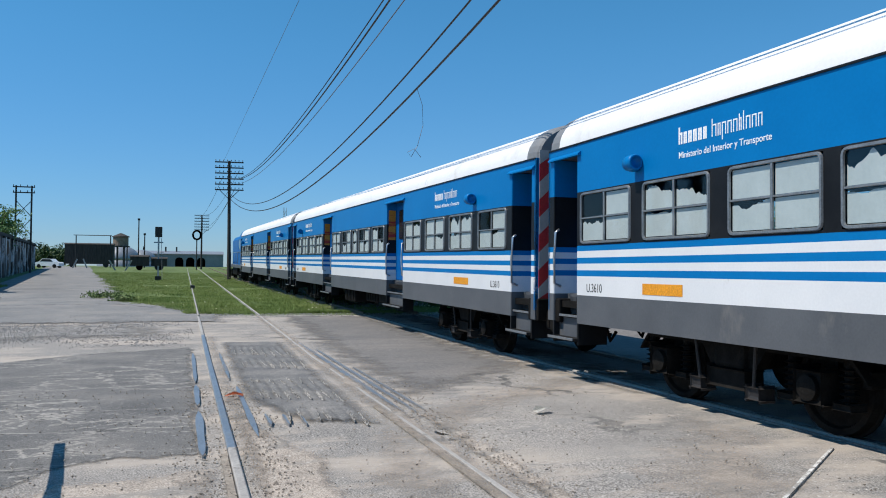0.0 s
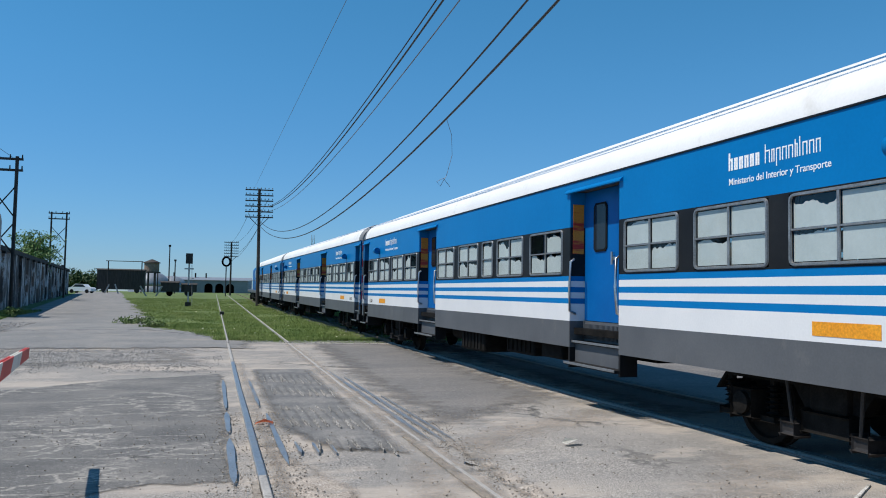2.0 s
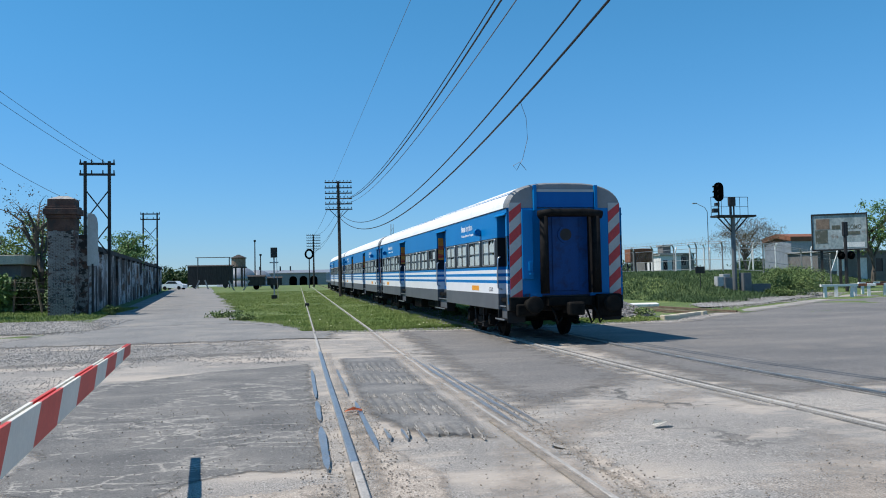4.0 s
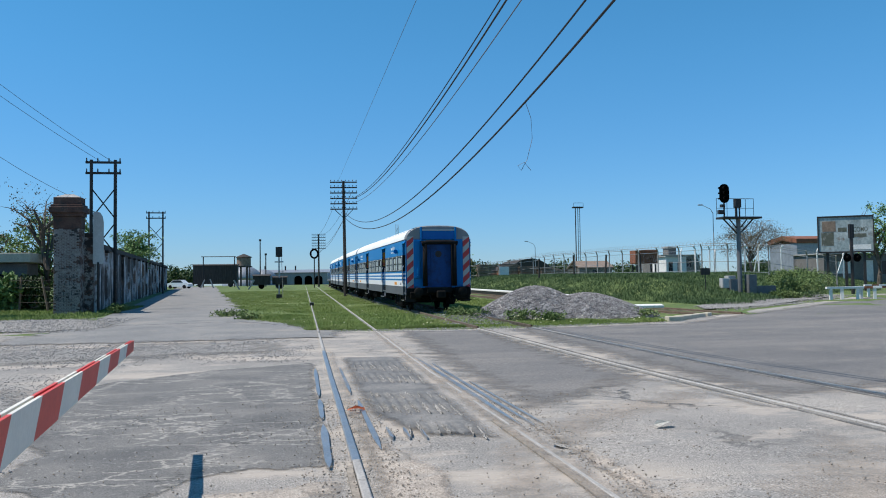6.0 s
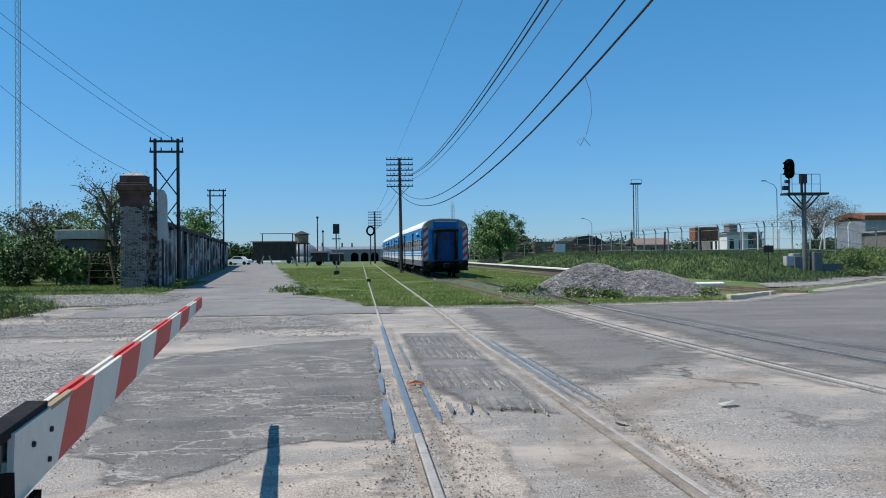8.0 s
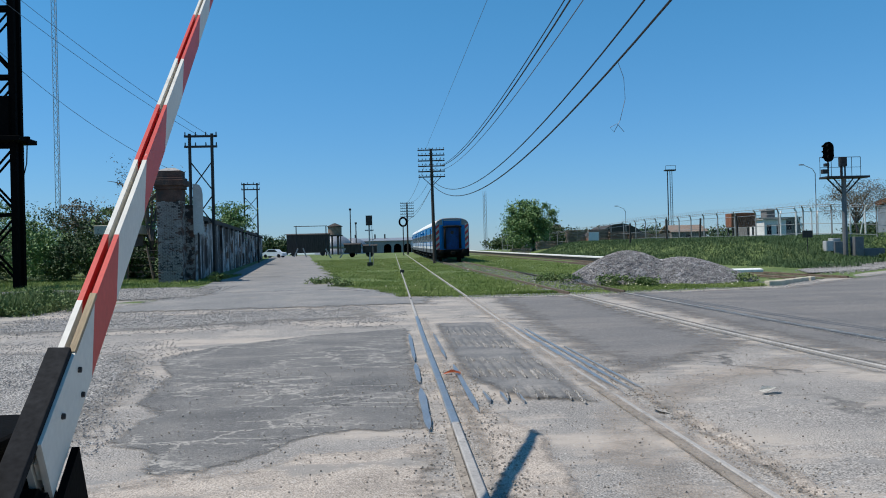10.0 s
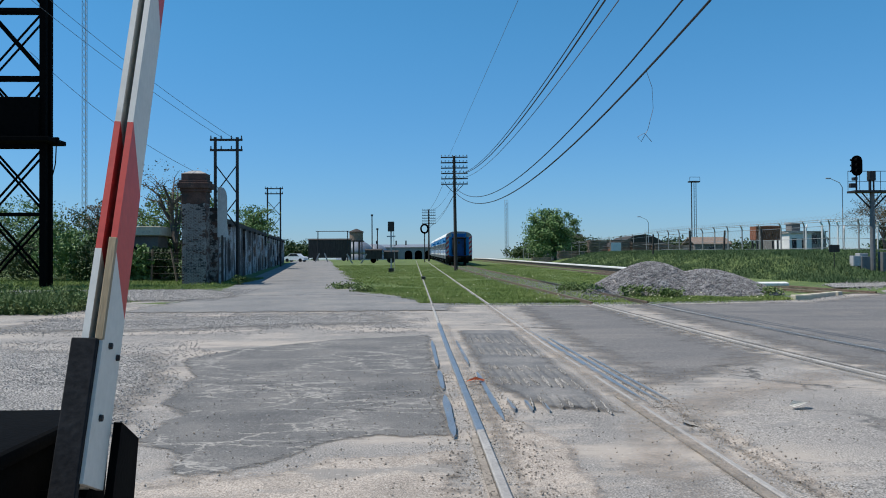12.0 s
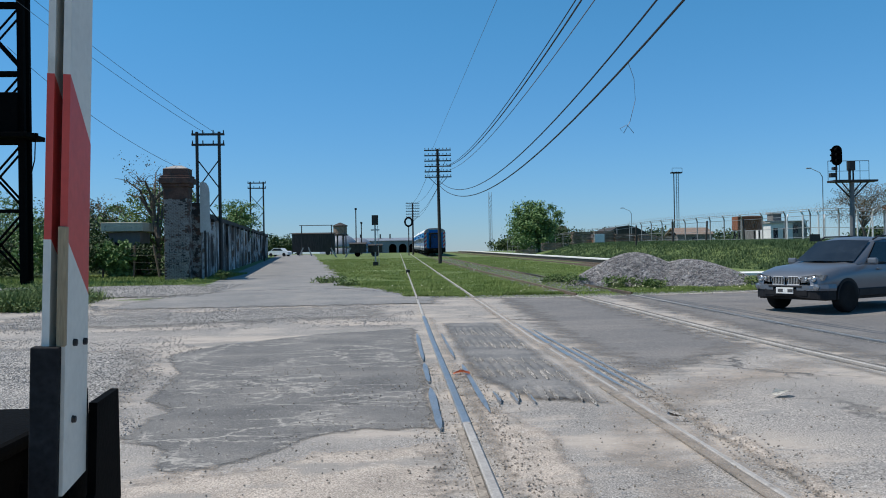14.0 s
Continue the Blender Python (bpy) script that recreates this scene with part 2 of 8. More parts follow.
M["roof"] = over(material("white_roof_paint", [(0.72, 0.72, 0.72), (0.8, 0.8, 0.79)], 0.5, 0, 0.6, 30, 0.08, 0.003, 0.04), (0.56, 0.54, 0.5), 1.2, 0.6, 0.8, stretch=(0.3, 1, 1))
M["skirt"] = over(material("dark_grey_paint", [(0.075, 0.08, 0.088), (0.105, 0.11, 0.118)], 0.5, 0, 1.1, 40, 0.1, 0.003, 0.08), (0.17, 0.16, 0.15), 2.5, 0.6, 0.8, stretch=(1, 1, 0.5))
M["band"] = over(material("black_band_paint", [(0.008, 0.0085, 0.01), (0.018, 0.019, 0.021)], 0.42, 0, 1.2, 40, 0.06, 0.002, 0.1), (0.05, 0.05, 0.05), 6, 0.72, 0.8)
M["orange"] = material("orange_panel_paint", [(0.7, 0.27, 0.01), (0.78, 0.33, 0.015)], 0.5, 0, 4, 40, 0.05)
M["letter"] = material("white_lettering", [(0.8, 0.81, 0.82), (0.84, 0.84, 0.84)], 0.5, bump=0)
M["ink"] = material("dark_lettering", [(0.05, 0.05, 0.055), (0.07, 0.07, 0.07)], 0.6, bump=0)
M["red"] = over(material("warning_red_paint", [(0.4, 0.025, 0.03), (0.5, 0.04, 0.04)], 0.5, 0, 3, 40, 0.08), (0.2, 0.02, 0.02), 7, 0.68, 0.78)
M["silver"] = material("silver_reflective_paint", [(0.36, 0.36, 0.35), (0.42, 0.42, 0.41)], 0.5, 0, 3, 40, 0.04, 0.003, 0.08)
M["end_grey"] = material("grey_end_paint", [(0.17, 0.175, 0.18), (0.215, 0.22, 0.225)], 0.55, 0, 2, 30, 0.05, 0.004, 0.08)
M["rubber"] = material("black_rubber", [(0.008, 0.008, 0.008), (0.018, 0.017, 0.017)], 0.65, 0, 6, 50, 0.3, 0.006)
M["blind"] = over(material("pale_window_film", [(0.66, 0.67, 0.66), (0.76, 0.76, 0.75)], 0.7, 0, 2, 30, 0.05, grain=0.05), (0.5, 0.5, 0.5), 4, 0.7, 0.82)
M["pane"] = glass("window_glass", (0.75, 0.8, 0.8), 0.07)
M["inside"] = material("dim_interior_panel", [(0.05, 0.05, 0.052), (0.09, 0.088, 0.085)], 0.8)
M["poster"] = over(material("orange_red_sign", [(0.55, 0.2, 0.02), (0.6, 0.25, 0.03)], 0.6), (0.4, 0.03, 0.02), 5, 0.5, 0.56, stretch=(0.1, 0.1, 1))
# barrier
M["boom_white"] = over(over(material("barrier_white_paint", [(0.6, 0.576, 0.5148), (0.7, 0.6672, 0.5896)], 0.6, 0, 2, 40, 0.15, 0.003, 0.06), (0.45, 0.4224, 0.3608), 5, 0.6, 0.75), (0.22, 0.2016, 0.1672), 18, 0.7, 0.76)
M["boom_red"] = over(over(material("barrier_red_paint", [(0.504, 0.0475, 0.035), (0.624, 0.07125, 0.05)], 0.55, 0, 2, 40, 0.15, 0.003, 0.08), (0.36, 0.038, 0.03), 4, 0.58, 0.75), (0.72, 0.475, 0.45), 20, 0.72, 0.76)
M["bare_wood"] = material("bare_wood", [(0.26, 0.19, 0.11), (0.4, 0.31, 0.19)], 0.8, 0, 3, 50, 0.3, 0.004, 0.2, (6, 0.6, 6))
M["plate"] = over(material("black_steel_plate", [(0.014, 0.014, 0.015), (0.028, 0.028, 0.029)], 0.8, 0, 5, 60, 0.2), (0.16, 0.16, 0.16), 16, 0.7, 0.74)
# coach blue darkened for the end door: its shade is put into the colour
M["end_shade_blue"] = over(material("door_blue_in_shade", [(0.003, 0.045, 0.17), (0.004, 0.06, 0.22)], 0.6, 0, 1.5, 30, 0.1, 0.003, 0.1), (0.01, 0.02, 0.05), 2.5, 0.5, 0.7)
M["black"] = material("black_painted_steel", [(0.0018, 0.0018, 0.002), (0.004, 0.004, 0.004)], 0.9, 0.0, 5, 60, 0.15)
for _k in ("black", "plate", "grime", "rubber", "band", "end_shade_blue", "blue", "blue_door"):
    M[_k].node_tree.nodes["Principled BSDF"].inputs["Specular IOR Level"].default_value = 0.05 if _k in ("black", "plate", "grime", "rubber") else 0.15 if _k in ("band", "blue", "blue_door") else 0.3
# masonry and wood
M["brick"] = over(material("old_red_brick", [(0.05, 0.027, 0.021), (0.082, 0.043, 0.033), (0.12, 0.07, 0.055)], 0.92, 0, 1.6, 30, 0.4, 0.01, 0.3), (0.035, 0.0315, 0.0294), 2.5, 0.5, 0.68)
M["brick_white"] = over(over(material("whitewashed_brick", [(0.16, 0.142, 0.13), (0.25, 0.232, 0.22), (0.37, 0.355, 0.345)], 0.92, 0, 2, 30, 0.4, 0.01, 0.3), (0.09, 0.05, 0.038), 3.2, 0.48, 0.54), (0.0324, 0.0288, 0.02736), 2.0, 0.53, 0.6)
M["soot_brick"] = over(material("soot_black_brick", [(0.02, 0.017, 0.016), (0.045, 0.036, 0.032)], 0.92, 0, 1.6, 30, 0.4, 0.01, 0.3), (0.1, 0.08, 0.07), 2.2, 0.58, 0.66)
M["wall_white"] = over(over(over(material("stained_whitewash", [(0.44, 0.45, 0.48), (0.56, 0.57, 0.59), (0.67, 0.665, 0.66)], 0.9, 0, 1.2, 25, 0.4, 0.012, 0.2),
                                 (0.2, 0.14, 0.11), 1.5, 0.5, 0.56, stretch=(1, 1, 0.6)), (0.14, 0.12, 0.112), 1.1, 0.47, 0.54, stretch=(1, 1, 0.35)), (0.024, 0.022, 0.022), 0.9, 0.5, 0.56, stretch=(1, 1, 0.16))
M["concrete"] = over(material("weathered_concrete", [(0.26, 0.255, 0.245), (0.36, 0.35, 0.335)], 0.9, 0, 3, 40, 0.3), (0.16, 0.15, 0.14), 4, 0.6, 0.75)
M["worn_line"] = over(over(material("worn_line_paint", [(0.55, 0.54, 0.5), (0.68, 0.67, 0.64)], 0.85, 0, 3, 60, 0.2), (0.28, 0.26, 0.235), 9, 0.46, 0.52), (0.24, 0.225, 0.205), 34, 0.52, 0.58)
M["sandstone"] = over(material("pale_kerb_stone", [(0.42, 0.38, 0.29), (0.55, 0.5, 0.4)], 0.9, 0, 3, 40, 0.3), (0.25, 0.23, 0.2), 4, 0.58, 0.7)
M["white_concrete"] = over(material("whitewashed_concrete", [(0.62, 0.62, 0.6), (0.74, 0.74, 0.72)], 0.85, 0, 3, 40, 0.2), (0.4, 0.38, 0.35), 4, 0.6, 0.75)
M["plaster"] = over(material("white_plaster", [(0.6, 0.6, 0.58), (0.72, 0.71, 0.69)], 0.88, 0, 1, 20, 0.15), (0.4, 0.38, 0.35), 1.5, 0.6, 0.8)
M["plaster_grey"] = over(material("grey_plaster", [(0.1105, 0.1062, 0.1003), (0.17, 0.1615, 0.153)], 0.9, 0, 1, 20, 0.2), (0.102, 0.0935, 0.085), 1.4, 0.58, 0.75)
M["tar_wood"] = material("tarred_pole_wood", [(0.02, 0.017, 0.015), (0.05, 0.043, 0.037)], 0.85, 0, 3, 40, 0.4, 0.006, 0.25, (6, 6, 0.6))
M["timber"] = material("weathered_timber", [(0.14, 0.1, 0.075), (0.26, 0.19, 0.14)], 0.88, 0, 2, 30, 0.3, 0.006, 0.3)
M["wagon_wood"] = material("blackened_wagon_boards", [(0.022, 0.019, 0.017), (0.06, 0.05, 0.043)], 0.85, 0, 1.5, 25, 0.4, 0.01, 0.3, (3, 3, 0.5))
M["tile_roof"] = material("brown_roof_sheet", [(0.17, 0.12, 0.09), (0.25, 0.19, 0.15)], 0.85, 0, 2, 20, 0.3)
M["tin"] = material("corrugated_tin", [(0.22, 0.235, 0.26), (0.32, 0.335, 0.36)], 0.5, 0.4, 1.5, 30, 0.2, 0.01, 0.15, (4, 1, 1))
M["shed_white"] = material("pale_shed_wall", [(0.2, 0.21, 0.225), (0.28, 0.29, 0.305)], 0.85, 0, 0.4, 10, 0.1)
M["bark"] = material("bark", [(0.06, 0.048, 0.038), (0.12, 0.1, 0.08)], 0.92, 0, 4, 30, 0.5, 0.01, 0.3, (2, 2, 0.6))
M["leaf"] = material("green_leaves", [(0.066, 0.132, 0.0405), (0.12, 0.21, 0.06075), (0.192, 0.288, 0.1013)], 0.7, 0, 1.0, 8, 0, grain=0.3)
M["leaf_dark"] = material("dark_leaves", [(0.018, 0.042, 0.01), (0.035, 0.07, 0.015), (0.06, 0.1, 0.025)], 0.7, 0, 0.8, 8, 0, grain=0.3)
M["leaf_brown"] = material("dry_leaves", [(0.09, 0.08, 0.05), (0.16, 0.13, 0.085)], 0.8, 0, 1.2, 8, 0, grain=0.3)
M["insulator"] = material("pale_insulator", [(0.1, 0.11, 0.11), (0.2, 0.22, 0.22)], 0.3, bump=0)
M["cable"] = material("black_cable", [(0.012, 0.012, 0.014), (0.02, 0.02, 0.022)], 0.6, bump=0)
M["wire"] = material("thin_wire", [(0.1, 0.11, 0.13), (0.14, 0.15, 0.17)], 0.5, 0.3, bump=0)
# car
M["car_paint"] = material("silver_blue_car_paint", [(0.145, 0.158, 0.18), (0.165, 0.178, 0.2)], 0.3, 0.5, 1.5, 60, 0.02, 0.001, 0.04)
M["car_black"] = material("black_car_plastic", [(0.014, 0.014, 0.016), (0.025, 0.025, 0.027)], 0.55, bump=0.1)
M["tyre"] = material("tyre_rubber", [(0.009, 0.009, 0.01), (0.018, 0.018, 0.018)], 0.85, bump=0.2)
M["car_glass"] = material("dark_car_glass", [(0.012, 0.016, 0.022), (0.02, 0.026, 0.034)], 0.06, bump=0)
M["car_glass"].node_tree.nodes["Principled BSDF"].inputs["Specular IOR Level"].default_value = 0.25
for _k in ("tyre", "car_black"):
    M[_k].node_tree.nodes["Principled BSDF"].inputs["Specular IOR Level"].default_value = 0.12
M["lamp"] = material("clear_lamp_glass", [(0.1, 0.105, 0.115), (0.3, 0.31, 0.33)], 0.1, 0.4, 14, 60, 0.1)
M["plate_white"] = material("white_plate", [(0.6, 0.6, 0.58), (0.68, 0.68, 0.66)], 0.5, bump=0)
M["car_white"] = material("white_car_paint", [(0.7, 0.71, 0.72), (0.78, 0.78, 0.78)], 0.3, bump=0)
M["litter_paper"] = material("litter_paper", [(0.6, 0.58, 0.52), (0.75, 0.72, 0.66)], 0.8, bump=0)
M["litter_red"] = material("litter_red", [(0.55, 0.12, 0.05), (0.65, 0.25, 0.1)], 0.7, bump=0)
M["billboard"] = over(over(material("grey_blue_poster", [(0.16, 0.2, 0.2), (0.28, 0.33, 0.33), (0.42, 0.45, 0.44)], 0.6, 0, 0.5, 4, 0), (0.16, 0.1, 0.07), 0.55, 0.6, 0.68), (0.5, 0.52, 0.5), 0.8, 0.62, 0.7)
M["print_ink"] = over(material("faded_print", [(0.07, 0.08, 0.06), (0.12, 0.12, 0.09)], 0.7, bump=0), (0.28, 0.28, 0.26), 3, 0.55, 0.66)
M["box_grey"] = material("grey_cabinet_paint", [(0.36, 0.365, 0.36), (0.44, 0.445, 0.44)], 0.55, 0.1, 3, 40, 0.08)
M["box_dark"] = material("dark_grey_cabinet", [(0.1, 0.106, 0.112), (0.15, 0.156, 0.16)], 0.6, 0.1, 3, 40, 0.1)


# ---- mesh helpers ----
def box(bm, x0, x1, y0, y1, z0, z1, bevel=0.0, m=None):
    vs = bmesh.ops.create_cube(bm, size=1)["verts"]
    for v in vs:
        v.co = (x0 + (v.co.x + 0.5) * (x1 - x0), y0 + (v.co.y + 0.5) * (y1 - y0), z0 + (v.co.z + 0.5) * (z1 - z0))
    if bevel:
        es = list({e for v in vs for e in v.link_edges})
        out = bmesh.ops.bevel(bm, geom=es, offset=bevel, segments=2, affect="EDGES", profile=0.5)
        vs = out["verts"]
    if m is not None:
        for v in vs:
            v.co = m @ v.co
    return vs


def rod(bm, p, q, r0, r1=None, n=8):
    """A round bar from p to q."""
    p, q = Vector(p), Vector(q)
    r1 = r0 if r1 is None else r1
    turn = (q - p).to_track_quat("Z", "Y").to_matrix()
    rings = [[bm.verts.new(c + turn @ Vector((r * math.cos(6.2832 * k / n), r * math.sin(6.2832 * k / n), 0))) for k in range(n)] for c, r in ((p, r0), (q, r1))]
    for k in range(n):
        bm.faces.new((rings[0][k], rings[0][(k + 1) % n], rings[1][(k + 1) % n], rings[1][k]))
    bm.faces.new(rings[0][::-1])
    bm.faces.new(rings[1])


def tube(bm, pts, r, n=8):
    """A round tube through points."""
    pts = [Vector(p) for p in pts]
    rings = []
    for i, p in enumerate(pts):
        d = (pts[min(i + 1, len(pts) - 1)] - pts[max(i - 1, 0)]).normalized()
        turn = d.to_track_quat("Z", "Y").to_matrix()
        rr = r[i] if isinstance(r, (list, tuple)) else r
        rings.append([bm.verts.new(p + turn @ Vector((rr * math.cos(6.2832 * k / n), rr * math.sin(6.2832 * k / n), 0))) for k in range(n)])
    for a, b in zip(rings, rings[1:]):
        for k in range(n):
            bm.faces.new((a[k], a[(k + 1) % n], b[(k + 1) % n], b[k]))
    bm.faces.new(rings[0][::-1])
    bm.faces.new(rings[-1])


def prism(bm, pts, axis, a, b):
    """A polygon pushed along an axis from a to b; pts are the two other coordinates in order."""
    def at(u, v, w):
        return {"x": (w, u, v), "y": (u, w, v), "z": (u, v, w)}[axis]
    lo, hi = [bm.verts.new(at(u, v, a)) for u, v in pts], [bm.verts.new(at(u, v, b)) for u, v in pts]
    n = len(pts)
    for k in range(n):
        bm.faces.new((lo[k], lo[(k + 1) % n], hi[(k + 1) % n], hi[k]))
    bm.faces.new(lo[::-1])
    bm.faces.new(hi)


def lathe(bm, prof, centre, axis="x", n=24):
    """A turned shape: prof holds (radius, along)."""
    rings = []
    for r, a in prof:
        ring = []
        for k in range(n):
            c, s = r * math.cos(6.2832 * k / n), r * math.sin(6.2832 * k / n)
            o = {"x": (a, c, s), "y": (c, a, s), "z": (c, s, a)}[axis]
            ring.append(bm.verts.new(Vector(centre) + Vector(o)))
        rings.append(ring)
    for p, q in zip(rings, rings[1:]):
        for k in range(n):
            bm.faces.new((p[k], p[(k + 1) % n], q[(k + 1) % n], q[k]))
    bm.faces.new(rings[0][::-1])
    bm.faces.new(rings[-1])


def finish(bm, name, mat, smooth=False):
    bmesh.ops.recalc_face_normals(bm, faces=bm.faces)
    me = bpy.data.meshes.new(name)
    bm.to_mesh(me)
    bm.free()
    me.materials.append(mat)
    if smooth:
        for p in me.polygons:
            p.use_smooth = True
    return me


def part(name, bm, mat, parent, label="", smooth=False):
    ob = new(name, finish(bm, name, mat, smooth))
    ob.parent = parent
    return tagged(ob, label) if label else ob


def thing(name, label, category, m=None, group="", kind=""):
    ob = new(name)
    ob.empty_display_size = 0.2
    if m is not None:
        ob.matrix_basis = m
    return tagged(ob, label, category, group, kind)


def solid(name, bm, mat, label, category, kind="", m=None, group="", smooth=False):
    ob = new(name, finish(bm, name, mat, smooth))
    if m is not None:
        ob.matrix_basis = m
    return tagged(ob, label, category, group, kind)


def mesh_of(name, verts, faces, mat):
    me = bpy.data.meshes.new(name)
    me.from_pydata(verts, [], faces)
    me.materials.append(mat)
    return me


# ---- lie of the land ----
def rise(y):
    """The ground climbs gently away from the crossing."""
    return 0.0 if y < 14 else 0.011 * (y - 14) if y < 150 else 1.496 + 0.006 * (min(y, 220) - 150)


def ease(a, b, v):
    t = min(max((v - a) / (b - a), 0), 1)
    return t * t * (3 - 2 * t)


FAR_EDGE = [(-70, 30.5), (-9, 30.0), (-6.5, 27.0), (-4, 25.2), (0, 25.4), (6, 25.0), (10, 25.5), (12.8, 26.3), (15.4, 28.8), (21, 34.0), (40, 51.0), (80, 86.0)]


def edge_y(x):
    for (a, p), (b, q) in zip(FAR_EDGE, FAR_EDGE[1:]):
        if x <= b:
            return p + (q - p) * (x - a) / (b - a)
    return FAR_EDGE[-1][1]


def bank(x, y):
    """The grassy bank beside the third track."""
    foot = 17.6 + 0.055 * max(0, 60 - y) if y > 30 else 19.3
    top = 1.45 * ease(foot, foot + 5.5, x) * ease(max(34, edge_y(x) + 2.5), max(48, edge_y(x) + 15), y) * (1 - ease(95, 135, y))
    return top + (0.12 * noise.noise((x * 0.35, y * 0.35, 0)) * ease(foot, foot + 3, x) * ease(34, 40, y))


def ground_z(x, y):
    return rise(y) + bank(x, y) - 0.035 * (1 - ease(24, 27, y))


def track_x(y):
    """Centre line of the train's track."""
    if y < 50:
        return 6.72 - 0.028 * (y - 10)
    if y < 95:
        s = (y - 50) / 45
        return 5.6 - 0.028 * 45 * (s - s * s / 2) * 0.78
    return 5.6 - 0.028 * 22.5 * 0.78


# ---- ground, roads and tracks ----
def sheet(name, xs, ys, z_of, mat, label, category, keep=None, lift=0.0):
    """A grid of ground that follows the land, cut to where keep(x, y) holds."""
    xs, ys = list(xs), list(ys)
    n = len(xs)
    verts = [(x, y, z_of(x, y) + lift) for y in ys for x in xs]
    faces = []
    for j in range(len(ys) - 1):
        for i in range(n - 1):
            if keep is None or keep((xs[i] + xs[i + 1]) / 2, (ys[j] + ys[j + 1]) / 2):
                a = j * n + i
                faces.append((a, a + 1, a + n + 1, a + n))
    ob = new(name, mesh_of(name, verts, faces, mat))
    for p in ob.data.polygons:
        p.use_smooth = True
    return tagged(ob, label, category, kind="structure")


def steps(*spans):
    out = []
    for a, b, d in spans:
        k = max(1, round((b - a) / d))
        out += [a + (b - a) * i / k for i in range(k)]
    return out + [spans[-1][1]]


def wob(x, y, s=0.35, a=0.5):
    return a * noise.noise((x * s, y * s, 7.3))


sheet("ground", steps((-2500, -120, 400), (-120, -20, 8), (-20, 12, 1.5), (12, 60, 1.2), (60, 160, 8), (160, 2500, 400)),
      steps((-60, 20, 8), (20, 34, 1), (34, 90, 1.4), (90, 240, 8), (240, 3000, 500)), ground_z, M["earth"],
      "green grassy ground with bare earth patches", "ground")


def road_strip(name, xs, y0, y1_of, rows, mat, label, lift):
    """A paved sheet whose far edge follows a line."""
    xs = list(xs)
    verts, faces, n = [], [], len(xs)
    for j in range(rows + 1):
        for x in xs:
            top = y1_of(x)
            lo = y0(x) if callable(y0) else y0
            y = lo + (top - lo) * j / rows
            verts.append((x, y, rise(y) + lift + 0.012 * noise.noise((x * 0.5, y * 0.5, 1))))
    for j in range(rows):
        for i in range(n - 1):
            a = j * n + i
            faces.append((a, a + 1, a + n + 1, a + n))
    ob = new(name, mesh_of(name, verts, faces, mat))
    for p in ob.data.polygons:
        p.use_smooth = True
    return tagged(ob, label, "road", kind="structure")


road_strip("road", steps((-70, -12, 3), (-12, 16, 0.35), (16, 80, 2)), -30, lambda x: edge_y(x) + wob(x, 0, 0.8, 0.35), 90, M["road"],
           "pale dusty worn asphalt of a level crossing", 0.0)


# lane that runs beside the brick wall, and the grass edge along it
def grass_left(y):
    return 0.3 - 2.2 * ease(26.5, 34.5, y) - 0.115 * max(0, y - 33)


def lane():
    verts, faces = [], []
    rows = steps((26.0, 60, 1.0), (60, 180, 6))
    for y in rows:
        right = grass_left(y) - 0.1 + wob(0, y, 0.4, 0.7)
        left = -7.2 - 0.16 * (y - 27) if y < 40 else -9.2 - 0.12 * (y - 42)
        left = max(left, -9.2 - 0.12 * (y - 42)) if y > 34 else left
        for k in range(9):
            x = left + (right - left) * k / 8
            verts.append((x, y, rise(y) + 0.016))
    for j in range(len(rows) - 1):
        for k in range(8):
            a = j * 9 + k
            faces.append((a, a + 1, a + 10, a + 9))
    tagged(new("road_lane", mesh_of("road_lane", verts, faces, M["lane"])), "narrow grey asphalt lane along a brick wall", "road", kind="structure")


lane()


def blot(name, outline, mat, lift, label, category="road", res=0.25, relief=None, width=0.1, rough=0.5):
    """A patch of paving or dirt over a polygon outline, thinning out raggedly at its edge."""
    def depth_in(x, y):
        c, near = False, 9.0
        for (a, b), (p, q) in zip(outline, outline[1:] + outline[:1]):
            if (b > y) != (q > y) and x < (p - a) * (y - b) / (q - b) + a:
                c = not c
            ex, ey = p - a, q - b
            t = min(max(((x - a) * ex + (y - b) * ey) / (ex * ex + ey * ey), 0), 1)
            near = min(near, math.hypot(x - a - t * ex, y - b - t * ey))
        return near if c else -near
    xs, ys = [p[0] for p in outline], [p[1] for p in outline]
    pad = rough + width + 0.05
    nx, ny = int((max(xs) - min(xs) + 2 * pad) / res), int((max(ys) - min(ys) + 2 * pad) / res)
    verts, cover = [], []
    for j in range(ny + 1):
        for i in range(nx + 1):
            x, y = min(xs) - pad + i * res, min(ys) - pad + j * res
            verts.append((x, y, rise(y) + lift + 0.012 * noise.noise((x * 0.5, y * 0.5, 1)) + (relief(x, y) if relief else 0)))
            cover.append(depth_in(x, y))
    faces = []
    for j in range(ny):
        for i in range(nx):
            a = j * (nx + 1) + i
            f = (a, a + 1, a + nx + 2, a + nx + 1)
            if max(cover[k] for k in f) > -0.62 * rough - 0.02:
                faces.append(f)
    me = mesh_of(name, verts, faces, ragged(mat, width, rough))
    me.attributes.new("cover", "FLOAT", "POINT").data.foreach_set("value", cover)
    ob = new(name, me)
    for p in me.polygons:
        p.use_smooth = True
    return tagged(ob, label, category, kind="structure")


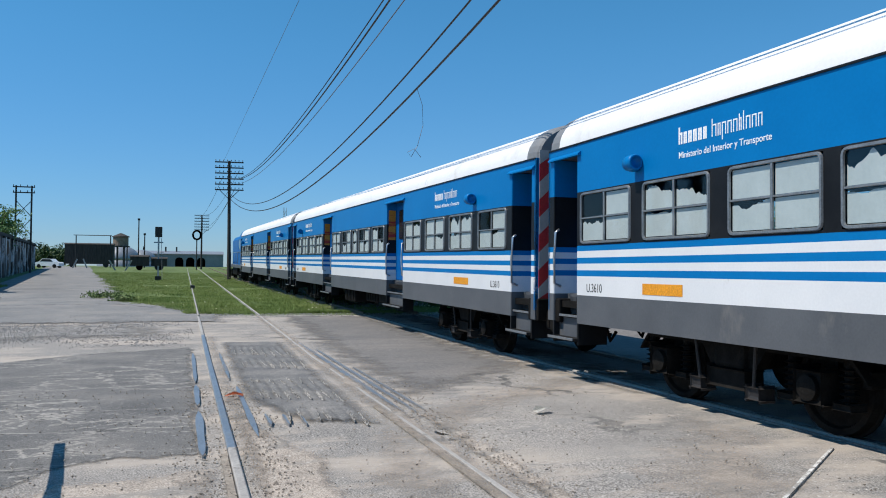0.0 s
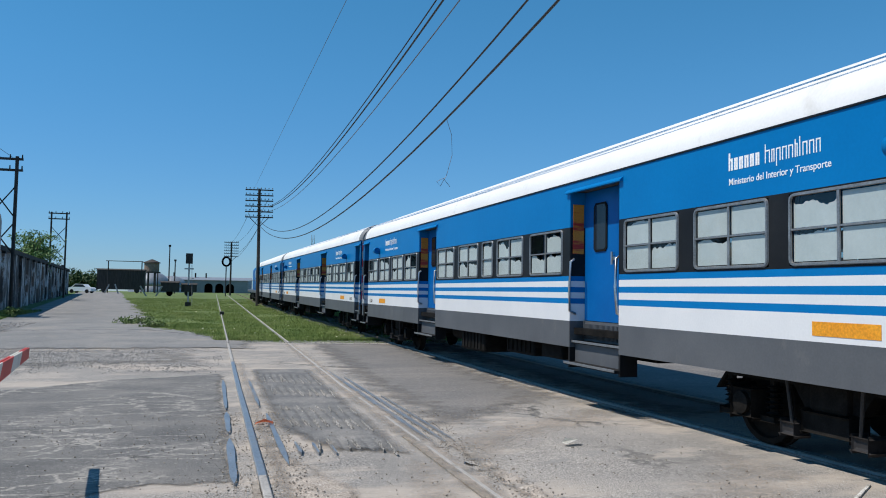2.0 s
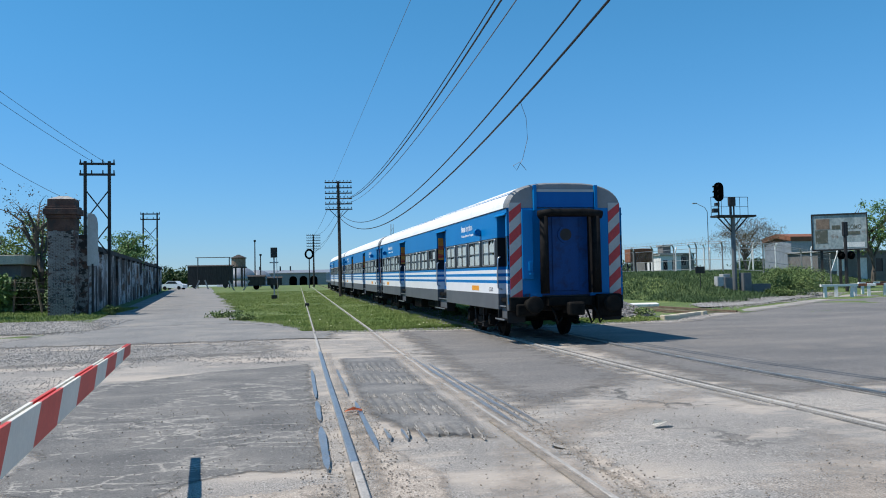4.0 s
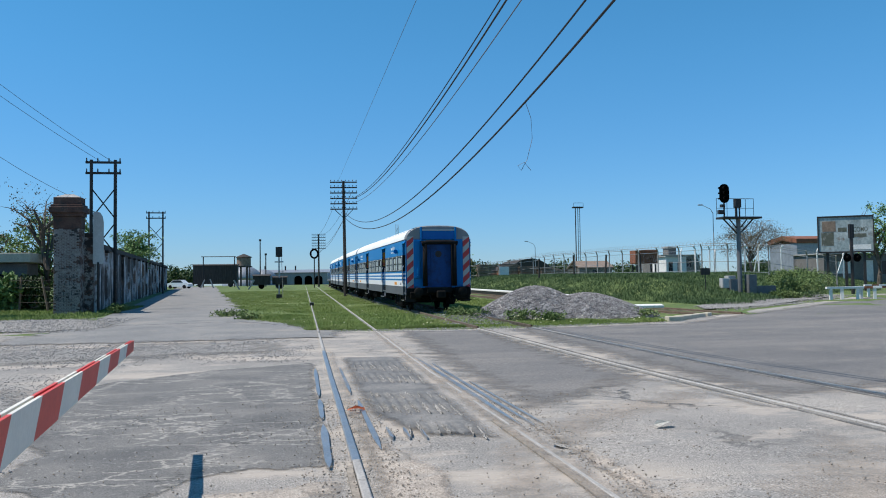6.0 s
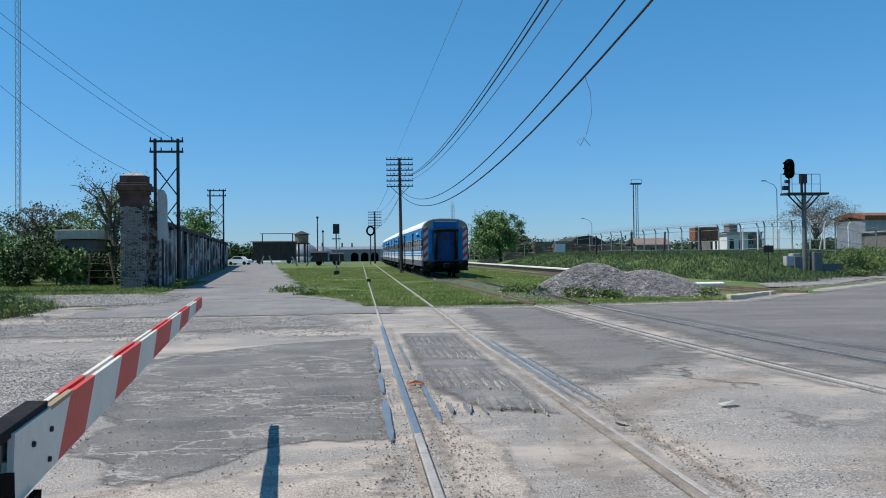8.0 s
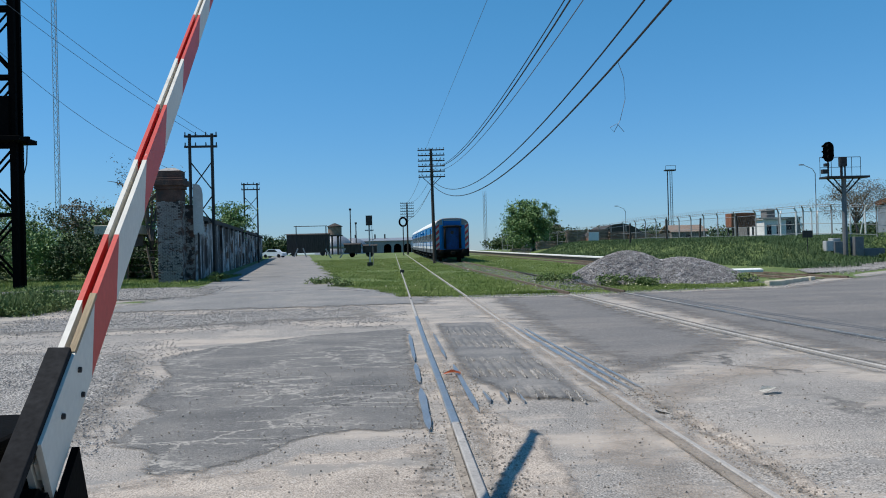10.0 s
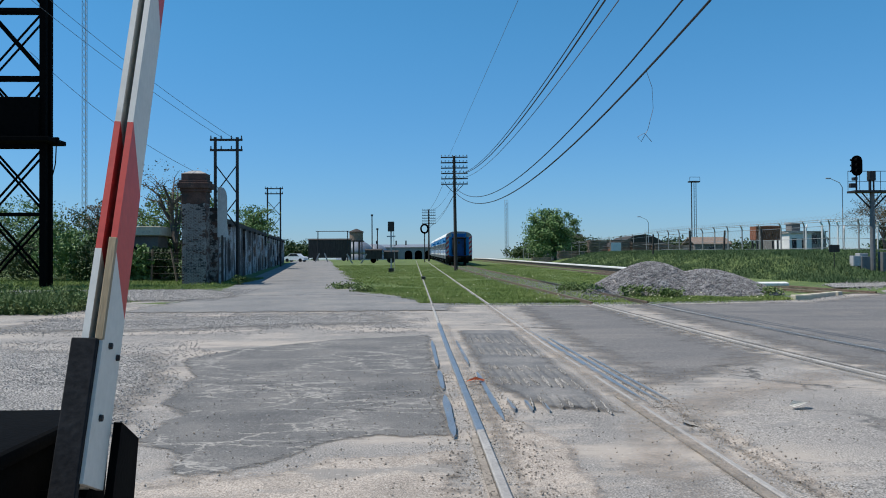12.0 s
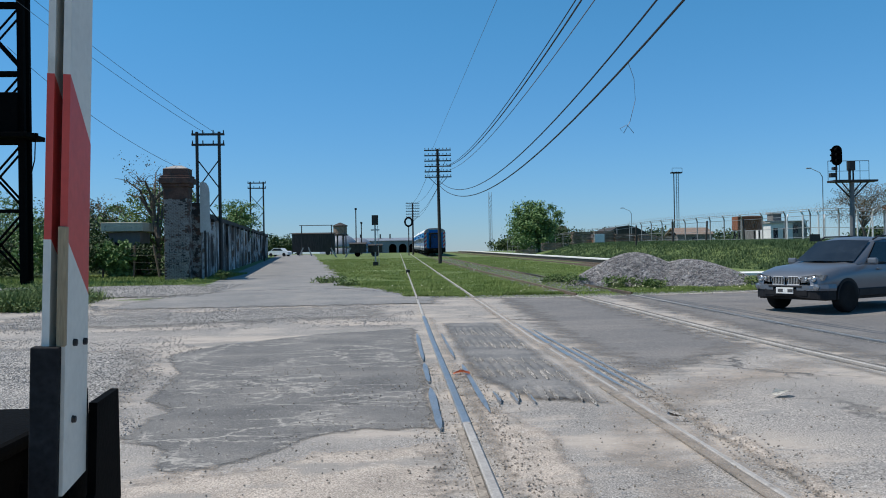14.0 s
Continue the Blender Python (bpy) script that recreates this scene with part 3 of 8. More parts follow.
blot("road_patch", [(-3.7, 13.0), (-3.1, 14.2), (-1.6, 15.4), (0.26, 16.3), (0.26, 7.1), (-0.5, 7.0), (-0.8, 6.8), (-1.1, 6.2), (-1.6, 5.8), (-1.9, 5.9), (-2.0, 6.5), (-2.35, 6.8), (-2.5, 7.5), (-2.4, 8.1), (-2.8, 8.8), (-3.0, 10.7)],
     M["asphalt"], 0.008, "cracked dark grey asphalt patch beside the rail", res=0.12, width=0.1, rough=0.28)
blot("road_patch", [(2.6, 9.3), (4.2, 10.6), (5.6, 12.2), (5.7, 24.4), (2.8, 24.8), (2.6, 16)], M["street"], 0.009, "dark grey asphalt between two tracks", res=0.15, width=0.7, rough=0.9)
blot("road_patch", [(6.0, 9.5), (30.0, 16.0), (60, 40), (60, 68), (21.4, 33.4), (15.0, 27.9), (12.2, 25.4), (6.2, 24.8)], M["street"], 0.007, "smooth dark grey street asphalt", res=0.6, width=0.8, rough=0.9)
def lumps(x, y):
    """Trodden dirt, lumpy at a hand's width."""
    return 0.03 * max(0, noise.noise((x * 5, y * 5, 9))) + 0.018 * noise.noise((x * 13, y * 13, 2))


blot("sand_patch", [(-3.4, 4.0), (-2.1, 5.6), (-0.6, 6.3), (0.3, 6.6), (0.36, -2), (-3.4, -2)], M["sand"], 0.016, "pale sandy dirt spread over the road", "dirt", res=0.12, width=0.25, rough=0.6)
blot("sand_patch", [(0.6, -2), (0.58, 10.5), (0.68, 10.5), (0.78, 8.2), (1.0, 7.4), (1.2, 6.5), (1.1, 4), (1.15, -2)], M["sand"], 0.016, "lumpy pale sandy dirt along the rail", "dirt", res=0.06, relief=lumps, width=0.12, rough=0.25)
blot("sand_patch", [(1.5, 3), (1.4, 6.2), (1.7, 7.2), (2.1, 8.2), (2.15, -2), (1.5, -2)], M["sand"], 0.014, "thin pale dust between the rails", "dirt", res=0.12, width=0.8, rough=0.7)
blot("sand_patch", [(2.4, 7.2), (2.5, 8.7), (3.3, 9.4), (4.9, 10.7), (6.0, 11.0), (5.2, 9.7), (3.9, 8.7), (2.9, 7.5)], M["sand"], 0.016, "band of pale dust across the worn asphalt", "dirt", res=0.12, width=1.0, rough=0.7)
blot("sand_patch", [(2.44, 2.5), (2.46, 8.3), (2.62, 8.3), (2.7, 6.4), (2.62, 2.5)], M["sand"], 0.012, "crumbled dirt ridge beside the rail", "dirt", res=0.05, relief=lambda x, y: 1.6 * lumps(x, y), width=0.1, rough=0.16)
blot("sand_patch", [(3.4, 4.2), (3.2, 5.4), (4.3, 6.4), (5.2, 7.6), (5.4, 6.6), (4.4, 4.6)], M["sand"], 0.008, "thin pale dust on worn asphalt", "dirt", res=0.16, width=1.0, rough=0.8)
blot("gravel_patch", [(-9.5, 17.2), (-5.5, 17.2), (-2.5, 18.4), (-0.2, 18.4), (-0.4, 21.4), (-3.5, 22.4), (-6.5, 21.4), (-9.5, 21.4)], M["gravel_bed"], 0.014, "loose grey gravel on dusty ground", "gravel", res=0.2, width=0.9, rough=1.3)
blot("gravel_patch", [(-22, 29.0), (-8.2, 28.0), (-6.4, 30.0), (-7.4, 34.5), (-9.6, 37.0), (-24, 37.2)], M["gravel_bed"], 0.03, "grey gravel verge", "gravel", res=0.25, width=0.6, rough=0.7)
blot("gravel_patch", [(-9.5, 6.4), (-3.2, 6.4), (-2.5, 7.2), (-2.8, 8.6), (-3.2, 11.0), (-4.0, 13.4), (-9.5, 15.5)], M["gravel_bed"], 0.014, "grey gravel beside the asphalt", "gravel", res=0.2, width=0.6, rough=0.7)
blot("gravel_patch", [(17.6, 33.2), (19, 37.2), (22.5, 40.5), (34, 50.5), (36, 49), (22, 35.8)], M["gravel_bed"], 0.06, "pale gravel shoulder by the street", "gravel", res=0.4)

blot("road_patch", [(-8.5, 22.6), (1.2, 22.6), (1.2, 25.2), (-0.4, 29), (-2.2, 32), (-8, 31)], M["lane"], 0.02, "worn grey asphalt where the lane meets the crossing", res=0.25, width=0.4, rough=1.2)

for x0, x1, y1, y2, up in ((0.56, 0.74, 6, 18.5, 0.031), (2.08, 2.4, 2, 24.5, 0.027)):
    blot("sand_patch", [(x0, y1), (x1, y1), (x1, y2), (x0, y2)], M["sand"], up, "strip of pale dust along a rail", "dirt", res=0.1, width=0.2, rough=0.16)
for off in (-1.12, 1.1):
    blot("sand_patch", [(track_x(9) + off - 0.14, 9), (track_x(9) + off + 0.1, 9), (track_x(24.6) + off + 0.1, 24.6), (track_x(24.6) + off - 0.14, 24.6)], M["gravel_bed"], 0.022, "strip of pale dust beside the train's rail", "dirt", res=0.15, width=0.25, rough=0.2)


# corrugated panel between the rails
def ruts(x, y):
    row = [(7.9, 9.2), (9.5, 11.6), (12.6, 14.2), (14.5, 16.2)]
    v = 0.0
    for a, b in row:
        v = max(v, ease(a, a + 0.3, y + 0.5 * (x - 1.3)) * (1 - ease(b - 0.35, b, y + 0.5 * (x - 1.3))))
    return -0.034 * v * max(0, math.sin(x * 50 + 1.6 * noise.noise((x * 2, y * 0.9, 4)))) ** 0.7 * (0.55 + 0.45 * noise.noise((x * 5, y * 2.4, 6))) + 0.004 * v


blot("road_panel", [(0.78, 9.8), (1.2, 8.3), (2.02, 7.9), (2.04, 17.0), (0.78, 17.1)], M["panel"], 0.023, "dark asphalt panel with worn grooves between the rails", res=0.025, relief=ruts, width=0.2, rough=0.16)


# pale ridges along the panel's grooves, lit edges put into their colour
def groove_highlights():
    rnd = random.Random(31)
    verts, faces = [], []
    for y0, n, l in ((8.45, 7, 0.6), (10.0, 9, 0.7), (11.2, 8, 0.5), (13.2, 9, 0.9), (14.9, 8, 0.9)):
        for i in range(n):
            x = 0.92 + 1.02 * (i + rnd.uniform(0.25, 0.75)) / n
            if x > 1.98:
                continue
            y, h, w = y0 - 0.5 * (x - 1.3) + rnd.uniform(-0.15, 0.15), l * rnd.uniform(0.35, 0.6), rnd.uniform(0.01, 0.02)
            z, o, m = rise(y) + 0.03, len(verts), rnd.uniform(-0.04, 0.04)
            for k in range(7):
                f = k / 6
                ww = w * math.sin(math.pi * (0.08 + 0.84 * f)) * rnd.uniform(0.6, 1.3)
                cx, cy = x + m * f + rnd.uniform(-0.006, 0.006), y + h * (2 * f - 1)
                verts += [(cx - ww, cy, z - 0.02), (cx, cy, z + 0.014), (cx + ww, cy, z - 0.02)]
            for k in range(6):
                a = o + 3 * k
                faces += [(a, a + 1, a + 4, a + 3), (a + 1, a + 2, a + 5, a + 4)]
    tagged(new("groove_highlights", mesh_of("groove_highlights", verts, faces, M["gravel_bed"])), "short pale ridges painted as lit edges of worn grooves", "dirt", kind="stuff")


groove_highlights()


def rail_path(x_of, y0, y1, step):
    n = max(2, int((y1 - y0) / step))
    return [(x_of(y0 + (y1 - y0) * i / n), y0 + (y1 - y0) * i / n) for i in range(n + 1)]


def rail(name, pts, mat, parent, low, high, w=0.07):
    bm = bmesh.new()
    prev = None
    for x, y in pts:
        z = rise(y)
        ring = [bm.verts.new((x + dx, y, z + dz)) for dx, dz in ((-w / 2, low), (-w / 2, high - 0.008), (-w / 2 + 0.01, high), (w / 2 - 0.01, high), (w / 2, high - 0.008), (w / 2, low))]
        if prev:
            for k in range(5):
                bm.faces.new((prev[k], prev[k + 1], ring[k + 1], ring[k]))
        prev = ring
    return part(name, bm, mat, parent)


def guard_plate(parent, x, y0, y1, w):
    """A flat steel strip worn to a point at both ends; also serves as groove shine."""
    bm = bmesh.new()
    n, left, right = 10, [], []
    for k in range(n + 1):
        f = k / n
        h = w / 2 * min(1, 6 * f + 0.12, 6 * (1 - f) + 0.12) * (1 + 0.12 * math.sin(9 * f + x * 7))
        y = y0 + (y1 - y0) * f
        left.append((x - h, y))
        right.append((x + h, y))
    prism(bm, left + right[::-1], "z", -0.02, 0.03)
    part("guard_or_shine_strip", bm, M["polished"], parent)


def tracks():
    a = thing("railway_track", "worn steel rails sunk in the paved crossing, running on through grass", "railway track", kind="structure")
    for x in (0.50, 2.24):
        seam = 7.1 if x < 1 else 17.0
        rail("rail", rail_path(lambda y: x, -8, seam, 2), M["dusty_rail"], a, -0.05, 0.042 if x < 1 else 0.03, 0.07 if x < 1 else 0.05)
        rail("rail", rail_path(lambda y: x, seam, 18.5, 2), M["polished" if x < 1 else "dusty_rail"], a, -0.05, 0.04, 0.075 if x < 1 else 0.05)
        rail("rail", rail_path(lambda y: x, 18.5, 24.5, 2), M["dusty_rail"], a, -0.05, 0.04, 0.06 if x < 1 else 0.05)
        rail("rail", rail_path(lambda y: x, 24.5, 150, 2), M["dusty_rail"], a, -0.05, 0.065, 0.045)
    for x, y0, y1, w in ((0.26, 6.9, 9.05, 0.07), (0.26, 9.45, 11.05, 0.06), (0.26, 11.4, 15.2, 0.055), (0.76, 7.55, 10.85, 0.055), (0.71, 11.6, 15.2, 0.045), (2.36, 8.35, 17.3, 0.07), (2.5, 8.45, 15.5, 0.05), (2.62, 8.5, 12.5, 0.03)):
        guard_plate(a, x, y0, y1, w)
    # three polished slivers added to stand for the shine in the panel's grooves
    for k in range(3):
        guard_plate(a, 0.93 + 0.17 * k, 8.1 - 0.03 * k, 8.75 - 0.1 * k, 0.035 - 0.006 * k)
    for x0, x1 in ((0.4, 0.455), (2.13, 2.2)):
        bm = bmesh.new()
        prism(bm, [(x0, -6), (x1, -6), (x1, 7.0 if x0 < 1 else 9.0), (x0, 6.9 if x0 < 1 else 8.9)], "z", 0.005, 0.022 if x0 < 1 else 0.02)
        part("flange_groove", bm, M["clod"], a, "dirt-filled groove beside the rail")
    bm = bmesh.new()
    box(bm, 0.42, 0.66, 47.6, 48.4, rise(48), rise(48) + 0.2, 0.02)
    part("rail_joint", bm, M["dark_iron"], a, "dark rail joint clamp")
    b = thing("railway_track", "broad-gauge track that the train runs on, flush with the street", "railway track", kind="structure")
    for o in (-0.87, 0.87):
        rail("rail", rail_path(lambda y: track_x(y) + o, -40, 24.8, 2), M["dusty_rail"], b, -0.05, 0.036, 0.055)
        rail("rail", rail_path(lambda y: track_x(y) + o, 24.8, 170, 3), M["rust"], b, -0.05, 0.1, 0.05)
        for q, w in ((0.94, 0.028), (0.8, 0.02), (1.1, 0.02)):
            rail("flange_groove", rail_path(lambda y: track_x(y) + o * q, -20, 24.8, 3), M["panel"], b, -0.02, 0.024, w)
    c = thing("railway_track", "rusty third track curving beside a low white kerb", "railway track", kind="structure")
    def x3(y):
        return 14.2 - 0.03 * (y - 60) if y > 60 else 14.2 + 0.0022 * (60 - y) ** 2
    for o in (-0.87, 0.87):
        rail("rail", rail_path(lambda y: x3(y) + o, 29.5, 170, 2.5), M["rust"], c, 0.02, 0.1)
    for i in range(34):
        y = 30.0 + i * 1.0
        bm = bmesh.new()
        box(bm, x3(y) - 1.35, x3(y) + 1.35, y - 0.12, y + 0.12, rise(y) - 0.05, rise(y) + 0.025, 0.01)
        part("sleeper", bm, M["timber"], c)
    # low white kerb behind the third track
    k = thing("platform_kerb", "long low concrete kerb with whitewashed top", "kerb", kind="structure")
    for nm, mt, z0, z1, w0, w1 in (("kerb_side", M["dark_iron"], -0.1, 0.26, 1.9, 2.35), ("kerb_top", M["white_concrete"], 0.264, 0.36, 1.86, 2.6)):
        bm = bmesh.new()
        prev = None
        for x, y in rail_path(x3, 44, 170, 3):
            ring = [bm.verts.new((x + dx, y, rise(y) + z)) for dx, z in ((w0, z0), (w0, z1), (w1, z1), (w1, z0))]
            if prev:
                for q in range(4):
                    bm.faces.new((prev[q], prev[(q + 1) % 4], ring[(q + 1) % 4], ring[q]))
            prev = ring
        part(nm, bm, mt, k)


tracks()


# ---- the train ----
LENGTH, HALF = 23.85, 1.475
DOORS = [(0.15, 0.90), (7.13, 8.60), (15.55, 17.02), (22.98, 23.68)]
WINDOWS = [(1.11, 2.36), (2.66, 3.91), (4.20, 5.44), (5.75, 6.99), (8.84, 10.09), (10.39, 11.62), (11.84, 12.43), (12.66, 13.88), (14.18, 15.42), (17.20, 18.40), (18.60, 19.84), (20.13, 21.38), (21.64, 22.88)]
STRIPES = [(0.80, 1.19, "skirt"), (1.19, 1.45, "white"), (1.45, 1.53, "blue"), (1.53, 1.62, "white"), (1.62, 1.70, "blue"), (1.70, 1.79, "white"), (1.79, 1.865, "blue")]


def gaps(spans, a, b):
    out, at = [], a
    for p, q in spans:
        if p > at:
            out.append((at, p))
        at = q
    return out + [(at, b)] if at < b else out


def text_mesh(words, size, mat, bold=0.0, extrude=0.002):
    cu = bpy.data.curves.new("words", "FONT")
    cu.body, cu.size, cu.extrude, cu.offset = words, size, extrude, bold
    tmp = bpy.data.objects.new("words", cu)
    scene.collection.objects.link(tmp)
    bpy.context.view_layer.update()
    me = bpy.data.meshes.new_from_object(tmp.evaluated_get(bpy.context.evaluated_depsgraph_get()))
    bpy.data.objects.remove(tmp)
    me.materials.clear()
    me.materials.append(mat)
    return me


SIDE = Matrix(((0, 0, -1, 0), (-1, 0, 0, 0), (0, 1, 0, 0), (0, 0, 0, 1)))


def frame_bm(w, h, t, d):
    """A window frame with rounded corners, a middle post and a cross bar."""
    bm = bmesh.new()
    r = 0.07
    def ring(inset, x):
        out = []
        for cx, cz, a0 in ((w - r, h - r, 0), (r, h - r, 90), (r, r, 180), (w - r, r, 270)):
            for k in range(4):
                a = radians(a0 + 30 * k)
                rr = r - inset
                out.append(bm.verts.new((x, cx + rr * math.cos(a), cz + rr * math.sin(a))))
        return out
    o0, o1, i1, i0 = ring(0, 0.0), ring(0.008, -d), ring(t, -d), ring(t + 0.005, 0.0)
    n = len(o0)
    for p, q in ((o0, o1), (o1, i1), (i1, i0)):
        for k in range(n):
            bm.faces.new((p[k], p[(k + 1) % n], q[(k + 1) % n], q[k]))
    return bm


FRAMES = {}


def coach_window(parent, y0, y1, rnd, mirror):
    w, h, z0 = y1 - y0, 0.70, 1.885
    half = w < 0.8
    key = round(w, 2)
    if key not in FRAMES:
        bm = frame_bm(w, h, 0.03, 0.022)
        if not half:
            box(bm, -0.018, 0.004, w / 2 - 0.016, w / 2 + 0.016, 0.025, h - 0.025, 0.004)
        box(bm, -0.014, 0.004, 0.03, w - 0.03, h * 0.50 - 0.01, h * 0.50 + 0.01, 0.003)
        FRAMES[key] = finish(bm, "window", M["aluminium"])
    win = new("window", FRAMES[key])
    win.parent = parent
    win.matrix_basis = mirror @ Matrix.Translation((-HALF + 0.002, y0, z0))
    cols = [(0.045, w - 0.045)] if half else [(0.045, w / 2 - 0.025), (w / 2 + 0.025, w - 0.045)]
    bm, n = bmesh.new(), 0
    for a, b in cols:
        for lo, hi, top in ((0.045, h * 0.5 - 0.016, False), (h * 0.5 + 0.016, h - 0.045, True)):
            kind = rnd.random()
            if kind < 0.2 and top:
                continue
            torn, m = kind < 0.6, 22
            drop = (hi - lo) * rnd.uniform(0.12, 0.55) * (1 if top else 0.7)
            seed, lean = rnd.uniform(0, 50), rnd.uniform(-0.5, 0.5)
            row = []
            for q in range(m + 1):
                u = q / m
                cut = 0.0
                if torn:
                    cut = drop * (0.55 + lean * (u - 0.5) + 1.1 * noise.noise((u * 2.2, seed, 0)) + 0.5 * noise.noise((u * 9, seed, 4)) + rnd.uniform(-0.07, 0.07))
                y = a + (b - a) * u
                row.append((bm.verts.new((0.012, y, lo)), bm.verts.new((0.012, y, hi - min(max(cut, 0), hi - lo - 0.02)))))
            for p, r in zip(row, row[1:]):
                bm.faces.new((p[0], r[0], r[1], p[1]))
            n += 1
    if n:
        part("blind", bm, M["blind"], win, "pale torn window film")
    else:
        bm.free()
    bm = bmesh.new()
    bm.faces.new([bm.verts.new((0.006, u, v)) for u, v in ((0.04, 0.04), (w - 0.04, 0.04), (w - 0.04, h - 0.04), (0.04, h - 0.04))])
    part("pane", bm, M["pane"], win)


def banded_wall(parent, x0, x1, y0, y1):
    """One recess wall in the coach's colour bands."""
    bands = [(0.5, 0.8, "band"), (0.8, 1.19, "skirt")] + STRIPES[1:] + [(1.865, 2.6, "band"), (2.6, 3.13, "blue")]
    bm = bmesh.new()
    rings = [[bm.verts.new((x, y, z)) for x, y in ((x0, y0), (x1, y0), (x1, y1), (x0, y1))] for z in [0.5] + [q[1] for q in bands]]
    names = ["skirt", "white", "blue", "band"]
    for p, r, (_, _, c) in zip(rings, rings[1:], bands):
        for k in range(4):
            bm.faces.new((p[k], p[(k + 1) % 4], r[(k + 1) % 4], r[k])).material_index = names.index(c)
    bm.faces.new(rings[0][::-1])
    bm.faces.new(rings[-1])
    ob = part("recess_wall", bm, M["skirt"], parent)
    for c in names[1:]:
        ob.data.materials.append(M[c])


def coach_door(parent, y0, y1, rnd, mirror):
    """A recessed doorway with steps, a set-back leaf and hand rails."""
    w = y1 - y0
    wide = w > 1
    well = new("doorway")
    well.parent, well.matrix_basis = parent, mirror @ Matrix.Translation((0, y0, 0))
    deep = -1.21 if wide else -1.02
    # side walls of the recess in the coach's bands
    for a, b in ((-0.03, 0.012), (w - 0.012, w + 0.03)):
        banded_wall(well, -HALF + 0.006, deep, a, b)
    bm = bmesh.new()
    box(bm, -HALF - 0.07, -1.36, -0.02, w + 0.02, 0.545, 0.59, 0.008)
    box(bm, -1.43, -1.22, 0.012, w - 0.012, 0.86, 0.90, 0.008)
    part("step", bm, M["plate"], well, "scuffed steel step")
    bm = bmesh.new()
    box(bm, -HALF - 0.085, -HALF - 0.071, -0.02, w + 0.02, 0.56, 0.595, 0.003)
    box(bm, -1.445, -1.432, 0.012, w - 0.012, 0.872, 0.905, 0.003)
    part("step_edge", bm, M["aluminium"], well, "bright worn step edge")
    bm = bmesh.new()
    if not wide:
        box(bm, -1.205, deep, 0.012, w - 0.012, 1.14, 1.196)
    box(bm, -1.38, -1.34, 0.012, w - 0.012, 0.55, 0.88)
    box(bm, -1.25, -1.21, 0.012, w - 0.012, 0.88, 1.19)
    k = 0.05
    while k < w - 0.08:
        box(bm, -1.265, -1.248, k, k + 0.018, 0.93, 1.15)
        k += 0.036
    part("riser", bm, M["skirt"], well)
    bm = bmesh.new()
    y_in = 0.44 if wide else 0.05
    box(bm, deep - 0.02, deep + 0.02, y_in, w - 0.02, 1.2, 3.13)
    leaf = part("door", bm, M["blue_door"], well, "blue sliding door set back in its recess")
    bm = bmesh.new()
    c = (y_in + w) / 2
    wd = 0.2 if wide else 0.16
    prism(bm, [(c - wd, 2.27), (c - wd + 0.05, 2.22), (c + wd - 0.05, 2.22), (c + wd, 2.27), (c + wd, 2.88), (c + wd - 0.05, 2.94), (c - wd + 0.05, 2.94), (c - wd, 2.88)], "x", deep - 0.035, deep - 0.024)
    rim = part("window_rim", bm, M["rubber"], leaf)
    bm = bmesh.new()
    wd -= 0.03
    prism(bm, [(c - wd, 2.29), (c - wd + 0.04, 2.25), (c + wd - 0.04, 2.25), (c + wd, 2.29), (c + wd, 2.86), (c + wd - 0.04, 2.91), (c - wd + 0.04, 2.91), (c - wd, 2.86)], "x", deep - 0.04, deep - 0.036)
    part("pane", bm, M["car_glass"], leaf)
    bm = bmesh.new()
    box(bm, deep - 0.05, deep - 0.02, y_in + 0.06, y_in + 0.16, 2.08, 2.13, 0.01)
    rod(bm, (deep - 0.06, y_in + 0.12, 2.02), (deep - 0.06, y_in + 0.12, 2.2), 0.018)
    part("door_handle", bm, M["chrome"], leaf, "chrome door handle")
    for y, lean in ((0.05, -0.02), (w - 0.05, 0.02)) if wide else ((w - 0.07, 0.02),):
        bm = bmesh.new()
        d = -HALF - 0.01
        tube(bm, [(d + 0.1, y + lean, 1.3), (d, y + lean, 1.34), (d - 0.02, y, 1.7), (d, y, 2.08), (d + 0.06, y, 2.12)], 0.02)
        part("hand_rail", bm, M["chrome"], well, "bent steel hand rail", True)
    bm = bmesh.new()
    prism(bm, [(-HALF - 0.05, 3.11), (-HALF - 0.05, 3.13), (-HALF + 0.01, 3.18), (-HALF + 0.01, 3.11)], "y", -0.1, w + 0.1)
    part("rain_ledge", bm, M["blue"], well)
    if wide:
        bm = bmesh.new()
        box(bm, -1.43, -1.25, w - 0.018, w - 0.0135, 2.2, 2.95)
        part("notice", bm, M["poster"], well, "orange and red paper notice")
    return well


def chevrons(parent, x0, x1):
    for c, phase in (("red", 0), ("silver", 1)):
        bm = bmesh.new()
        z, k = 0.75, 0
        while z < 3.8:
            if k % 2 == phase:
                pts = [(x0, z), (x1, z + 0.28), (x1, z + 0.28 + 0.27), (x0, z + 0.27)]
                # clip to the strip's height
                poly = [(x, min(max(q, 1.12), 3.4)) for x, q in pts]
                if max(q for _, q in poly) - min(q for _, q in poly) > 0.02 and (poly[3][1] - poly[0][1] > 0.001 or poly[2][1] - poly[1][1] > 0.001):
                    vs = []
                    for p in poly:
                        if not vs or (Vector(p) - Vector(vs[-1])).length > 0.002:
                            vs.append(p)
                    if len(vs) > 2:
                        prism(bm, vs, "y", -0.012, -0.002)
            z += 0.27
            k += 1
        part("warning_stripe", bm, M[c], parent)


